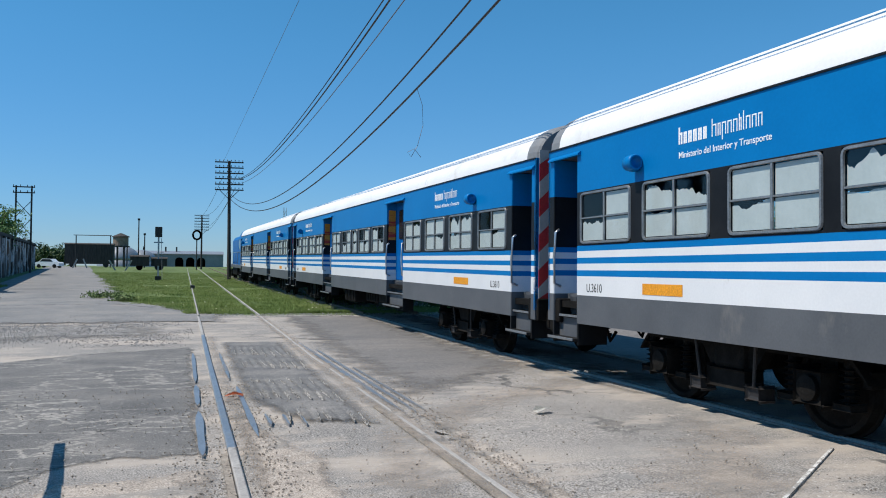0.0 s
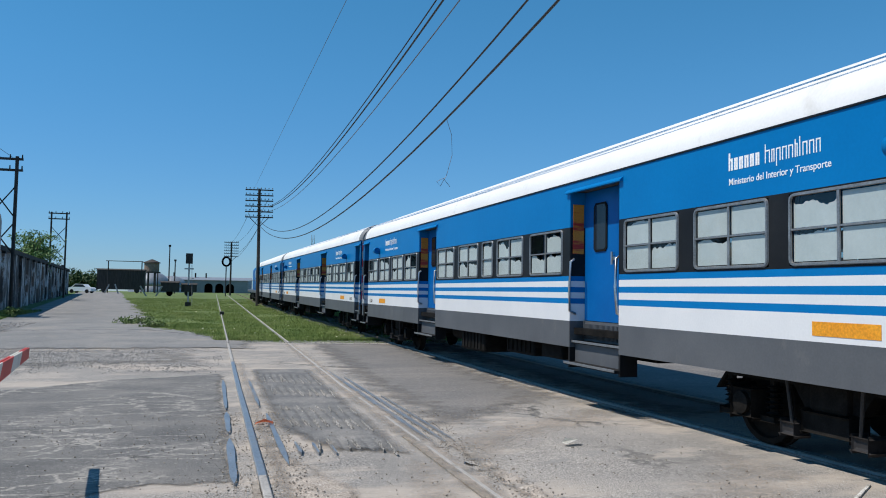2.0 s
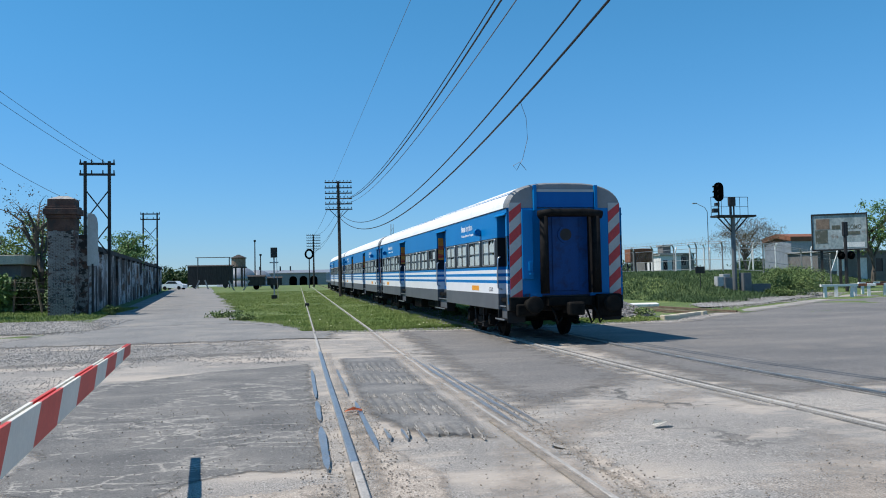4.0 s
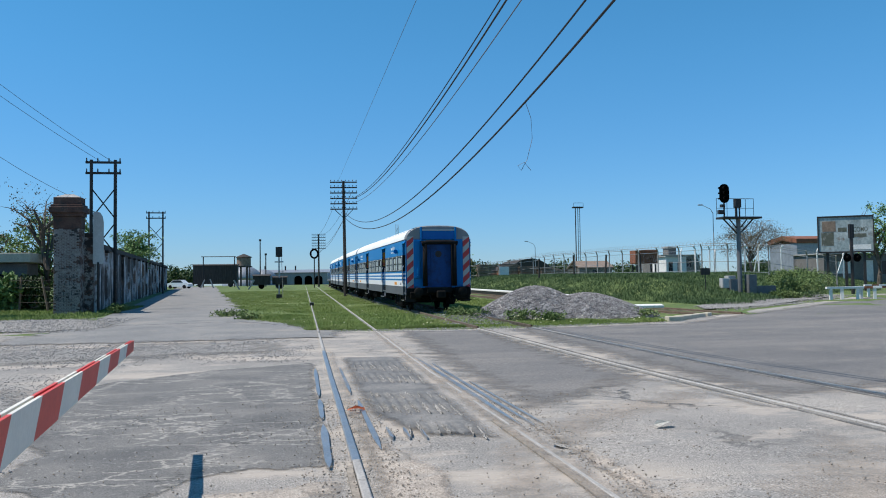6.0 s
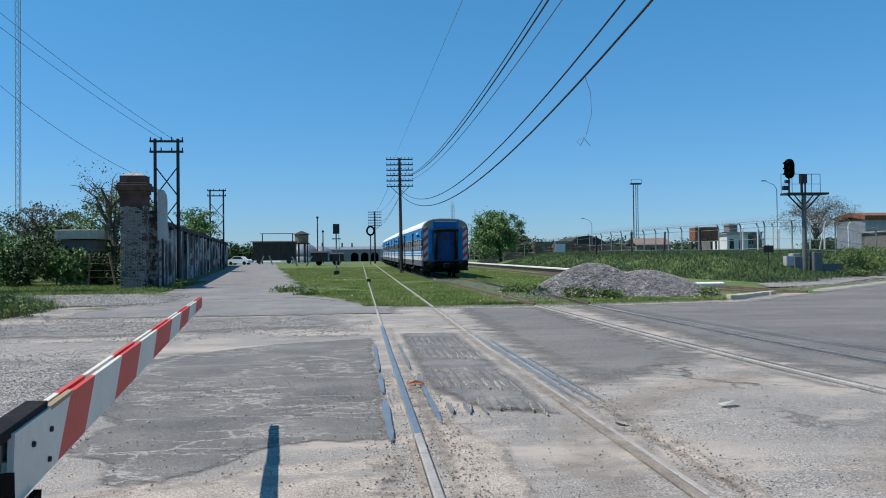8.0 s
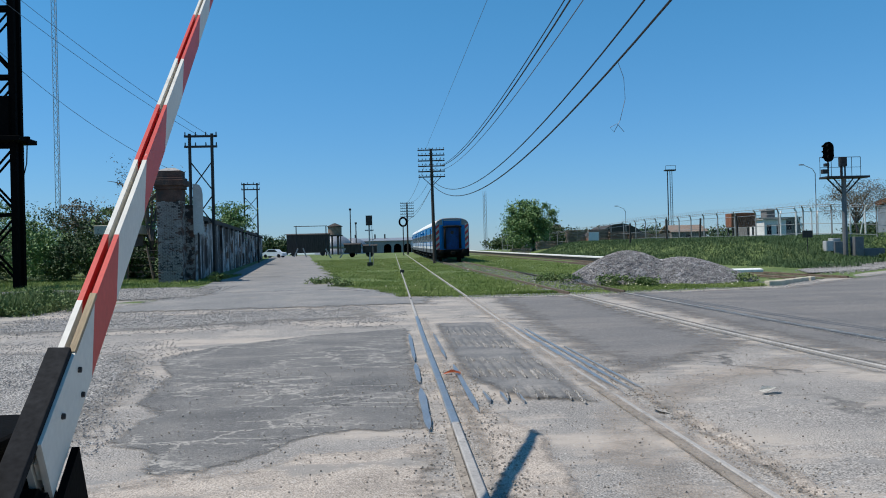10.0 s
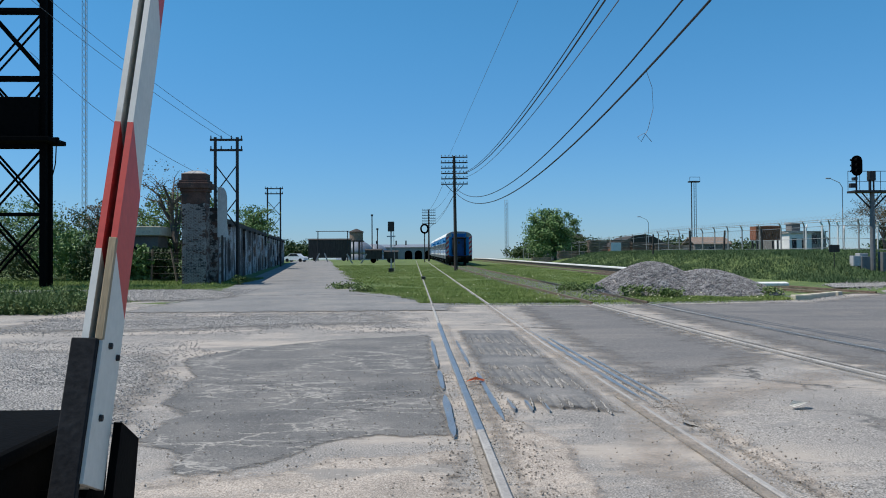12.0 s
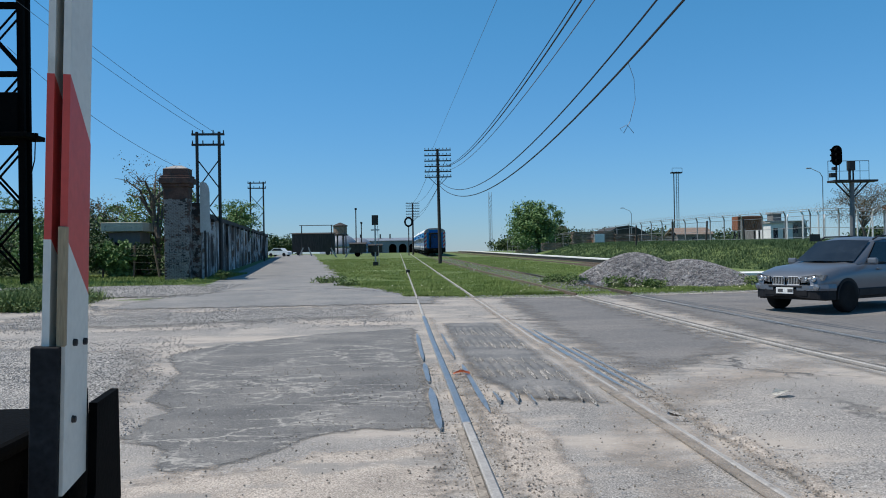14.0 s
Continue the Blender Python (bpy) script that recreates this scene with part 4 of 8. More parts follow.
def coach_end(parent, flip):
    """End wall with corridor bellows, warning stripes, buffers and coupling."""
    end = new("end_wall")
    end.parent, end.matrix_basis = parent, flip
    bm = bmesh.new()
    for a, b in ((-HALF, -0.62), (0.62, HALF)):
        box(bm, a, b, 0.0, 0.05, 0.95, 3.28)
    box(bm, -0.62, 0.62, 0.0, 0.05, 3.13, 3.3)
    part("end_panel", bm, M["blue"], end)
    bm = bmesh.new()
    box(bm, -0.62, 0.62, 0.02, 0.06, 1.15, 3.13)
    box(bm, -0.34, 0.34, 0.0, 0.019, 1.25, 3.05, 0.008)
    part("end_door", bm, M["end_shade_blue"], end, "blue corridor door with round window")
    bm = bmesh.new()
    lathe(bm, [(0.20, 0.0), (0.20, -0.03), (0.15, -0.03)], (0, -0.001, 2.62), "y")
    part("window_rim", bm, M["end_shade_blue"], end)
    bm = bmesh.new()
    lathe(bm, [(0.148, -0.034), (0.148, -0.028)], (0, 0, 2.62), "y")
    part("pane", bm, M["dark_iron"], end, "dull round window")
    for sx in (-1, 1):
        chevrons(end, *((-1.42, -1.12) if sx < 0 else (1.12, 1.42)))
        bm = bmesh.new()
        rod(bm, (sx * 0.66, -0.34, 1.2), (sx * 0.66, -0.34, 3.1), 0.11, 0.1, 14)
        part("bellows_tube", bm, M["rubber"], end, "", True)
        bm = bmesh.new()
        box(bm, sx * 0.60 - 0.03, sx * 0.60 + 0.03, -0.3, 0.0, 1.2, 3.1)
        part("bellows_wall", bm, M["rubber"], end)
        bm = bmesh.new()
        box(bm, sx * 0.78 - 0.04, sx * 0.78 + 0.04, -0.1, 0.0, 3.2, 3.83, 0.01)
        part("bracket", bm, M["blue"], end)
        bm = bmesh.new()
        lathe(bm, [(0.13, 0.0), (0.13, -0.3), (0.09, -0.3), (0.09, -0.46), (0.21, -0.47), (0.21, -0.51), (0.17, -0.53)], (sx * 0.98, -0.02, 0.94), "y", 18)
        part("buffer", bm, M["grime"], end, "", True)
    bm = bmesh.new()
    tube(bm, [(-0.8, -0.36, 3.08), (-0.5, -0.36, 3.13), (0.5, -0.36, 3.13), (0.8, -0.36, 3.08)], 0.1, 12)
    part("bellows_roll", bm, M["rubber"], end, "black rubber roll over the corridor", True)
    bm = bmesh.new()
    box(bm, -0.73, 0.73, -0.06, -0.001, 3.28, 3.68, 0.01)
    part("top_panel", bm, M["blue_door"], end)
    bm = bmesh.new()
    box(bm, -0.73, 0.73, -0.075, -0.062, 3.66, 3.72)
    part("top_trim", bm, M["silver"], end)
    bm = bmesh.new()
    box(bm, -1.12, -0.84, -0.07, 0.0, 1.55, 3.24, 0.012)
    part("cable_box", bm, M["blue"], end)
    bm = bmesh.new()
    box(bm, -0.98, -0.88, -0.13, -0.072, 1.75, 1.97, 0.01)
    box(bm, -0.96, -0.84, -0.16, -0.072, 1.66, 1.7)
    part("end_bracket", bm, M["blue"], end)
    bm = bmesh.new()
    box(bm, -1.45, 1.45, -0.05, 0.3, 0.78, 1.12, 0.02)
    box(bm, -0.55, 0.55, -0.28, 0.0, 0.9, 1.12, 0.02)
    box(bm, -0.12, 0.12, -0.6, 0.0, 0.72, 0.98, 0.03)
    box(bm, -0.2, 0.2, -0.72, -0.5, 0.68, 1.0, 0.05)
    box(bm, 0.72, 1.36, -0.2, 0.0, 0.6, 1.16, 0.05)
    box(bm, -1.3, -0.8, -0.12, 0.0, 0.66, 0.95, 0.04)
    for x in (-0.45, 0.4, 0.62):
        tube(bm, [(x, -0.1, 0.9), (x + 0.02, -0.3, 0.75), (x + 0.1, -0.34, 0.48), (x + 0.22, -0.3, 0.62)], 0.028, 6)
    part("coupling", bm, M["grime"], end, "grimy coupling with hanging hoses")
    return end


def roof_ring(scale=1.0):
    pts = []
    for k in range(21):
        a = math.pi * k / 20
        c, s = math.cos(a), math.sin(a)
        pts.append((HALF * math.copysign(abs(c) ** 0.62, c) * scale, 3.27 + 0.64 * abs(s) ** 0.95 * scale))
    return pts


WHEELS = []


def wheelset_mesh(r=0.46):
    bm = bmesh.new()
    for s in (-1, 1):
        lathe(bm, [(0.1, s * 0.78), (0.2, s * 0.80), (r + 0.025, s * 0.795), (r + 0.025, s * 0.825), (r, s * 0.83), (r - 0.01, s * 0.93), (r - 0.07, s * 0.93), (r - 0.09, s * 0.89), (0.16, s * 0.88), (0.12, s * 0.95), (0.02, s * 0.95)], (0, 0, 0), "x", 28)
        box(bm, s * 0.935 - 0.004, s * 0.935 + 0.004, -0.05, 0.05, 0.1, 0.3)
    rod(bm, (-0.8, 0, 0), (0.8, 0, 0), 0.08, n=10)
    return finish(bm, "wheelset", M["grime"])


WHEELSET = wheelset_mesh()


def bogie(parent, y):
    b = new("bogie")
    b.parent, b.matrix_basis = parent, Matrix.Translation((0, y, 0))
    for s in (-1, 1):
        bm = bmesh.new()
        prism(bm, [(-1.75, 0.55), (-1.55, 0.72), (-0.5, 0.72), (-0.35, 0.52), (0.35, 0.52), (0.5, 0.72), (1.55, 0.72), (1.75, 0.55), (1.7, 0.62), (1.5, 0.84), (-1.5, 0.84), (-1.7, 0.62)], "x", s * 1.0, s * 1.14)
        box(bm, s * 1.02, s * 1.2, -0.3, 0.3, 0.30, 0.5, 0.03)
        part("bogie_frame", bm, M["grime"], b)
        for w in (-1.17, 1.17):
            bm = bmesh.new()
            box(bm, s * 0.96, s * 1.22, w - 0.17, w + 0.17, 0.32, 0.62, 0.04)
            lathe(bm, [(0.12, s * 1.2), (0.12, s * 1.27), (0.06, s * 1.28)], (0, w, 0.46), "x", 14)
            part("axle_box", bm, M["grime"], b)
            for o in (-0.34, 0.34):
                bm = bmesh.new()
                for q in range(6):
                    lathe(bm, [(0.05, 0.37 + q * 0.055), (0.09, 0.385 + q * 0.055), (0.05, 0.40 + q * 0.055)], (s * 1.1, w + o, 0), "z", 10)
                rod(bm, (s * 1.1, w + o, 0.3), (s * 1.1, w + o, 0.75), 0.045)
                box(bm, s * 1.02, s * 1.18, w + o - 0.1, w + o + 0.1, 0.3, 0.36, 0.015)
                part("spring", bm, M["grime"], b)
        for e in (-1, 1):
            bm = bmesh.new()
            rod(bm, (s * 1.25, e * 0.5, 0.95), (s * 1.22, e * 0.42, 0.3), 0.02)
            box(bm, s * 1.1, s * 1.24, e * 0.455 - 0.095, e * 0.455 + 0.095, 0.24, 0.36, 0.03)
            part("swing_link", bm, M["dark_iron"], b, "greasy swing link")
    bm = bmesh.new()
    box(bm, -1.2, 1.2, -0.25, 0.25, 0.5, 0.82, 0.05)
    part("bolster", bm, M["grime"], b)
    for e in (-1.7, 1.6):
        bm = bmesh.new()
        box(bm, -1.05, 1.05, e, e + 0.1, 0.5, 0.66, 0.02)
        part("end_beam", bm, M["grime"], b)
    for w in (-1.17, 1.17):
        ws = new("wheelset", WHEELSET)
        ws.parent, ws.matrix_basis = b, Matrix.Translation((0, w, 0.46))
        WHEELS.append((ws, w))


def coach(label, seed):
    rnd = random.Random(seed)
    c = thing("passenger_coach", label, "train coach", group="coaches of the train")
    ident, turn = Matrix(), Matrix.Translation((0, LENGTH, 0)) @ Matrix.Rotation(math.pi, 4, "Z")
    for mirror in (ident, turn):
        flip = mirror is turn
        doors = DOORS
        def panel(nm, mt, *boxes):
            bm = bmesh.new()
            for a, b, z0, z1 in boxes:
                box(bm, -HALF, -HALF + 0.04, a, b, z0, z1)
            part(nm, bm, M[mt], c).matrix_basis = mirror
        for a, b in gaps(doors, 0.0, LENGTH):
            for z0, z1, mt in STRIPES:
                panel({"skirt": "skirt_panel", "white": "white_stripe", "blue": "blue_stripe"}[mt], mt, (a, b, z0, z1))
            panel("blue_panel", "blue", (a, b, 2.6, 3.13))
        for a, b in gaps(sorted(doors + WINDOWS), 0.0, LENGTH):
            panel("window_band", "band", (a, b, 1.865, 2.6))
        for a, b in WINDOWS:
            panel("window_sill", "band", (a, b, 1.865, 1.89))
            panel("window_head", "band", (a, b, 2.58, 2.6))
        panel("cant_rail", "blue", (0.0, LENGTH, 3.13, 3.27))
        bm = bmesh.new()
        box(bm, -HALF - 0.014, -HALF, 0.02, LENGTH - 0.02, 3.262, 3.285, 0.003)
        part("gutter", bm, M["band"], c).matrix_basis = mirror
        for a, b in WINDOWS:
            coach_window(c, a, b, rnd, mirror)
        for a, b in doors:
            coach_door(c, a, b, rnd, mirror)
        coach_end(c, mirror)
        # lettering, number, orange panel and tail lamp
        for s0, number, orange, lamp in ((4.82, 1.78, 3.62, 2.6), (20.67, 22.72, 21.38, 21.5)) if not flip else ():
            sg = new("lettering", text_mesh("Ministerio del Interior y Transporte", 0.1, M["letter"], 0.0006))
            wide = max(v.co.x for v in sg.data.vertices)
            sg.parent, sg.matrix_basis = c, Matrix.Translation((-HALF - 0.001, s0, 2.775)) @ SIDE @ Matrix.Diagonal((1.45 / wide, 1, 1, 1))
            bm = bmesh.new()
            at = 0.0
            for k, (wd, hi) in enumerate(((0.07, 0.19), (0.06, 0.13), (0.065, 0.13), (0.065, 0.13), (0.065, 0.13), (0.06, 0.13), (0, 0), (0.075, 0.19), (0.045, 0.13), (0.065, 0.13), (0.065, 0.13), (0.065, 0.13), (0.04, 0.17), (0.02, 0.19), (0.065, 0.13), (0.065, 0.13), (0.06, 0.13))):
                if wd == 0:
                    at += 0.06
                    continue
                low = -0.05 if k == 9 else 0
                t = 0.028 if k < 6 else 0.014
                box(bm, -HALF - 0.003, -HALF - 0.001, s0 - at - t, s0 - at, 2.93 + low, 2.93 + hi)
                if wd > 0.03:
                    box(bm, -HALF - 0.003, -HALF - 0.001, s0 - at - wd, s0 - at - wd + t, 2.93, 2.93 + min(hi, 0.13))
                    box(bm, -HALF - 0.003, -HALF - 0.001, s0 - at - wd + t, s0 - at - t, 2.93 + min(hi, 0.13) - t, 2.93 + min(hi, 0.13))
                at += wd + 0.021
            part("logo", bm, M["letter"], c, "white plain logo bars")
            sg = new("number", text_mesh("U.3610", 0.16, M["ink"], 0.0))
            wide = max(v.co.x for v in sg.data.vertices)
            sg.parent, sg.matrix_basis = c, Matrix.Translation((-HALF - 0.001, number, 1.24)) @ SIDE @ Matrix.Diagonal((0.4 / wide, 1, 1, 1))
            bm = bmesh.new()
            box(bm, -HALF - 0.004, -HALF - 0.001, orange - 0.78, orange, 1.245, 1.375)
            part("orange_panel", bm, M["orange"], c, "plain orange panel")
            bm = bmesh.new()
            lathe(bm, [(0.04, 0.05), (0.09, 0.04), (0.1, -0.12), (0.07, -0.14), (0.07, -0.1)], (-HALF - 0.1, lamp, 2.82), "y", 16)
            box(bm, -HALF - 0.1, -HALF, lamp - 0.05, lamp + 0.03, 2.72, 2.84, 0.01)
            part("side_lamp", bm, M["blue"], c, "blue side lamp housing", True)
    # roof
    bm = bmesh.new()
    rings = [[bm.verts.new((x, y, z)) for x, z in roof_ring()] for y in [0.32 + (LENGTH - 0.64) * k / 12 for k in range(13)]]
    for p, q in zip(rings, rings[1:]):
        for k in range(20):
            bm.faces.new((p[k], p[k + 1], q[k + 1], q[k]))
    part("roof", bm, M["roof"], c, "white painted curved roof", True)
    for mirror in (ident, turn):
        bm = bmesh.new()
        rings = [[bm.verts.new((x * sx, y, 3.27 + (z - 3.27) * sz)) for x, z in roof_ring()] for y, sx, sz in ((0.33, 1.001, 1.002), (0.12, 1.0, 0.99), (0.03, 0.985, 0.955), (0.0, 0.96, 0.92))]
        for p, q in zip(rings, rings[1:]):
            for k in range(20):
                bm.faces.new((p[k], p[k + 1], q[k + 1], q[k]))
        bm.faces.new(rings[-1])
        part("roof_end", bm, M["end_grey"], c, "grey rounded roof end").matrix_basis = mirror
    # floor, ceiling and partitions
    bm = bmesh.new()
    box(bm, -0.92, 0.92, 0.06, LENGTH - 0.06, 1.10, 1.2)
    for a, b in gaps(DOORS, 0.0, LENGTH):
        box(bm, -HALF + 0.04, -0.92, a, b, 1.1, 1.2)
        box(bm, 0.92, HALF - 0.04, LENGTH - b, LENGTH - a, 1.1, 1.2)
    part("floor", bm, M["inside"], c)
    bm = bmesh.new()
    box(bm, -1.42, 1.42, 0.06, LENGTH - 0.06, 3.14, 3.2)
    for y in (1.02, 7.0, 8.72, 15.45, 17.1, 22.9):
        box(bm, -1.43, -0.4, y, y + 0.04, 1.2, 3.14)
        box(bm, 0.4, 1.43, y, y + 0.04, 1.2, 3.14)
    part("partition", bm, M["inside"], c)
    # underframe gear
    bm = bmesh.new()
    box(bm, -0.3, 0.3, 0.2, LENGTH - 0.2, 0.82, 1.09)
    box(bm, -1.4, 1.4, 0.3, LENGTH - 0.3, 1.0, 1.09)
    part("centre_sill", bm, M["grime"], c)
    for x0, x1, y0, y1, z0 in ((-1.35, -0.6, 12.6, 14.0, 0.42), (-1.3, -0.7, 9.2, 10.0, 0.55), (-1.2, -0.5, 10.5, 11.8, 0.5), (0.6, 1.3, 9.5, 12.4, 0.45), (0.5, 1.2, 13.0, 14.4, 0.5)):
        bm = bmesh.new()
        box(bm, x0, x1, y0, y1, z0, 1.0, 0.04)
        k, ribs = y0 + 0.15, []
        while k < y1 - 0.1 and y1 - y0 > 1:
            ribs.append(k)
            k += 0.2
        case = part("equipment_box", bm, M["grime"], c)
        for k in ribs:
            bm = bmesh.new()
            box(bm, x0 - 0.02, x0 + 0.01, k, k + 0.06, z0 + 0.05, 0.95)
            part("rib", bm, M["grime"], case)
    bm = bmesh.new()
    rod(bm, (-0.9, 14.5, 0.72), (-0.9, 15.4, 0.72), 0.2, n=14)
    rod(bm, (-0.6, 0.9, 0.86), (-0.6, LENGTH - 0.9, 0.86), 0.03)
    part("air_tank", bm, M["grime"], c)
    bogie(c, 3.75)
    bogie(c, LENGTH - 3.65)
    return c


def locomotive():
    c = thing("locomotive", "blue and white diesel locomotive pulling the coaches", "locomotive")
    bm = bmesh.new()
    prism(bm, [(-1.4, 1.25), (1.4, 1.25), (1.4, 3.2), (1.1, 3.75), (0.5, 3.95), (-0.5, 3.95), (-1.1, 3.75), (-1.4, 3.2)], "y", 0.6, 3.4)
    part("cab", bm, M["blue_door"], c)
    bm = bmesh.new()
    prism(bm, [(-0.95, 1.25), (0.95, 1.25), (0.95, 3.3), (0.75, 3.6), (-0.75, 3.6), (-0.95, 3.3)], "y", 3.4, 15.6)
    part("hood", bm, M["blue_door"], c)
    bm = bmesh.new()
    box(bm, -1.45, 1.45, 0.2, 16.2, 1.0, 1.25, 0.03)
    part("deck", bm, M["skirt"], c)
    bm = bmesh.new()
    box(bm, -1.3, 1.3, 5.5, 10.5, 0.4, 1.0, 0.1)
    part("fuel_tank", bm, M["grime"], c)
    for x in (-1.405, -0.2):
        bm = bmesh.new()
        box(bm, -1.0 if x > -1 else x, 1.0 if x > -1 else x + 0.01, 0.59 if x > -1 else 1.2, 0.605 if x > -1 else 2.4, 2.4, 3.1)
        part("cab_window", bm, M["car_glass"], c)
    bm = bmesh.new()
    for y in (0.4, 3.6, 6, 8.5, 11, 13.5, 16):
        rod(bm, (-1.42, y, 1.25), (-1.42, y, 2.2), 0.02)
    rod(bm, (-1.42, 0.4, 2.2), (-1.42, 16, 2.2), 0.02)
    part("hand_rail", bm, M["chrome"], c)
    bogie(c, 3.2)
    bogie(c, 13.2)
    return c


COACHES = [coach("blue and white passenger coach with torn pale window film", 3)]
for seed in (8, 15):
    COACHES.append(coach("blue and white passenger coach coupled ahead in the train", seed))
LOCO = locomotive()

# seconds and place along the track of the last coach's rear
TRAIN = [(0, -12.87), (0.5, -9.1), (1, -5.3), (1.5, -1.43), (2, 2.65), (2.5, 6.77), (3, 10.86), (3.5, 14.8), (4, 18.87), (5, 27.1), (6.5, 39.7), (7.5, 47.8), (8.5, 56.2), (9.7, 67.5), (11, 80.5), (12.5, 96), (14, 111)]


def along(t):
    """Smooth place along the track at t."""
    ts, ys = [p[0] for p in TRAIN], [p[1] for p in TRAIN]
    k = min(max(sum(1 for q in ts if q <= t) - 1, 0), len(ts) - 2)
    def slope(i):
        a, b = max(i - 1, 0), min(i + 1, len(ts) - 1)
        return (ys[b] - ys[a]) / (ts[b] - ts[a])
    h = ts[k + 1] - ts[k]
    u = (t - ts[k]) / h
    return ((2 * u ** 3 - 3 * u ** 2 + 1) * ys[k] + (u ** 3 - 2 * u ** 2 + u) * h * slope(k) + (3 * u ** 2 - 2 * u ** 3) * ys[k + 1] + (u ** 3 - u ** 2) * h * slope(k + 1))


def on_track(y, length):
    a, b = Vector((track_x(y + 3.7), y + 3.7, rise(y + 3.7))), Vector((track_x(y + length - 3.7), y + length - 3.7, rise(y + length - 3.7)))
    d = (b - a).normalized()
    p = a - d * 3.7
    return pose(p.x, p.y, p.z + 0.03, math.degrees(math.asin(d.z)), 0, math.degrees(math.atan2(-d.x, d.y)))


def train_motion():
    ts = [0.25 * k for k in range(57)]
    for k, c in enumerate(COACHES):
        walk(c, [(t, on_track(along(t) + 24.3 * k, LENGTH)) for t in ts])
    walk(LOCO, [(t, on_track(along(t) + 24.3 * 3, 16.4)) for t in ts])
    for ws, w in WHEELS:
        rows, k = [], 0
        while k * 2 / 30 <= 14.0:
            t = k * 2 / 30
            rows.append((t, Matrix.Translation((0, w, 0.46)) @ Matrix.Rotation(-(along(t) + 12.87) / 0.46, 4, "X")))
            k += 1
        walk(ws, rows)


# ---- crossing barrier ----
def barrier():
    b = thing("crossing_barrier", "level-crossing barrier with black housing and striped boom", "barrier")
    bm = bmesh.new()
    box(bm, -1.62, -1.0, 1.55, 2.35, 0.0, 1.06, 0.03)
    box(bm, -1.66, -0.98, 1.5, 2.4, 1.06, 1.1, 0.015)
    part("housing", bm, M["black"], b, "black steel drive housing")
    bm = bmesh.new()
    box(bm, -1.75, -0.85, 1.4, 2.5, 0.0, 0.09, 0.02)
    part("footing", bm, M["concrete"], b)
    # boom, in its own space: y along the boom, z up when lowered
    boom = new("boom")
    boom.parent = b
    L, cuts = 5.75, [0.54, 0.91, 1.46, 2.0, 2.58, 3.3, 3.87, 4.5, 5.1, 5.75]
    def deep(s):
        return 0.192 - 0.017 * s
    def slab(bm, x0, x1, s0, s1, slant0, slant1):
        lo0, hi0, lo1, hi1 = s0 - slant0, s0 + slant0, s1 - slant1, s1 + slant1
        pts = [(lo0, -deep(s0) / 2), (lo1, -deep(s1) / 2), (hi1, deep(s1) / 2), (hi0, deep(s0) / 2)]
        prism(bm, pts, "x", x0, x1)
    def wide(s):
        return 0.0265 - 0.0019 * s
    for side in (-1, 1):
        at, red = 0.03, False
        for k, c in enumerate(cuts):
            bm = bmesh.new()
            w = wide(c)
            slab(bm, *sorted((side * w, side * (w * 0.36))), at, c, 0.0 if k == 0 else 0.07, 0.0 if k == len(cuts) - 1 else 0.07)
            part("red_band" if red else "white_band", bm, M["boom_red" if red else "boom_white"], boom)
            at, red = c, not red
    bm = bmesh.new()
    box(bm, -0.006, 0.006, 0.04, L - 0.1, -0.04, 0.02)
    part("boom_core", bm, M["boom_white"], boom)
    bm = bmesh.new()
    box(bm, 0.006, 0.0257, 0.37, 0.64, deep(0.44) / 2 - 0.01, deep(0.44) / 2 + 0.005, 0.002)
    part("bare_patch", bm, M["bare_wood"], boom, "bare wood where paint has worn off")
    bm = bmesh.new()
    box(bm, -0.043, 0.017, -0.23, 0.37, deep(0) / 2 - 0.012, deep(0) / 2 + 0.018, 0.003)
    part("splice_plate", bm, M["plate"], boom, "black steel splice plate")
    for s, z in ((0.37, 0.03), (0.36, -0.055), (0.19, 0.03)):
        bm = bmesh.new()
        lathe(bm, [(0.009, -0.002), (0.008, 0.008), (0.003, 0.009)], (wide(0.3), s, z), "x", 6)
        part("bolt", bm, M["dark_iron"], boom)
    for x in (-0.05, 0.03):
        bm = bmesh.new()
        prism(bm, [(0.19, -0.32), (0.2, -0.096), (-0.03, -0.096), (-0.05, 0.02), (-0.43, 0.1), (-0.55, -0.25), (-0.13, -0.38)], "x", x, x + 0.02)
        part("arm_plate", bm, M["black"], boom, "black counterweight arm")
    bm = bmesh.new()
    box(bm, -0.16, 0.16, -0.88, -0.48, -0.22, 0.1, 0.02)
    part("counterweight", bm, M["black"], boom)
    bm = bmesh.new()
    rod(bm, (-0.3, 0.0, -0.07), (0.0, 0.0, -0.07), 0.03, n=12)
    part("pivot", bm, M["black"], boom)
    return boom


BOOM = barrier()
BOOM_ANGLE = [(0, 0), (7.6, 0), (8.0, 1.6), (8.5, 9.9), (8.7, 13.5), (9.8, 31), (10.8, 47.5), (11, 50.5), (11.5, 60.5), (12, 70), (12.5, 77.5), (13, 84), (13.5, 89), (14, 92.5)]


# play of the worn pivot: seconds, sideways, up
PIVOT_PLAY = [(0, 0, 0), (8.5, 0, 0), (9.8, -0.02, -0.02), (11, -0.034, -0.042), (11.5, -0.034, -0.042), (12, 0.005, -0.036), (12.5, -0.01, -0.03), (14, 0, 0)]


def play(t):
    for (a, p, q), (b, r, s) in zip(PIVOT_PLAY, PIVOT_PLAY[1:]):
        if t <= b:
            f = (t - a) / (b - a)
            return p + (r - p) * f, q + (s - q) * f
    return 0, 0


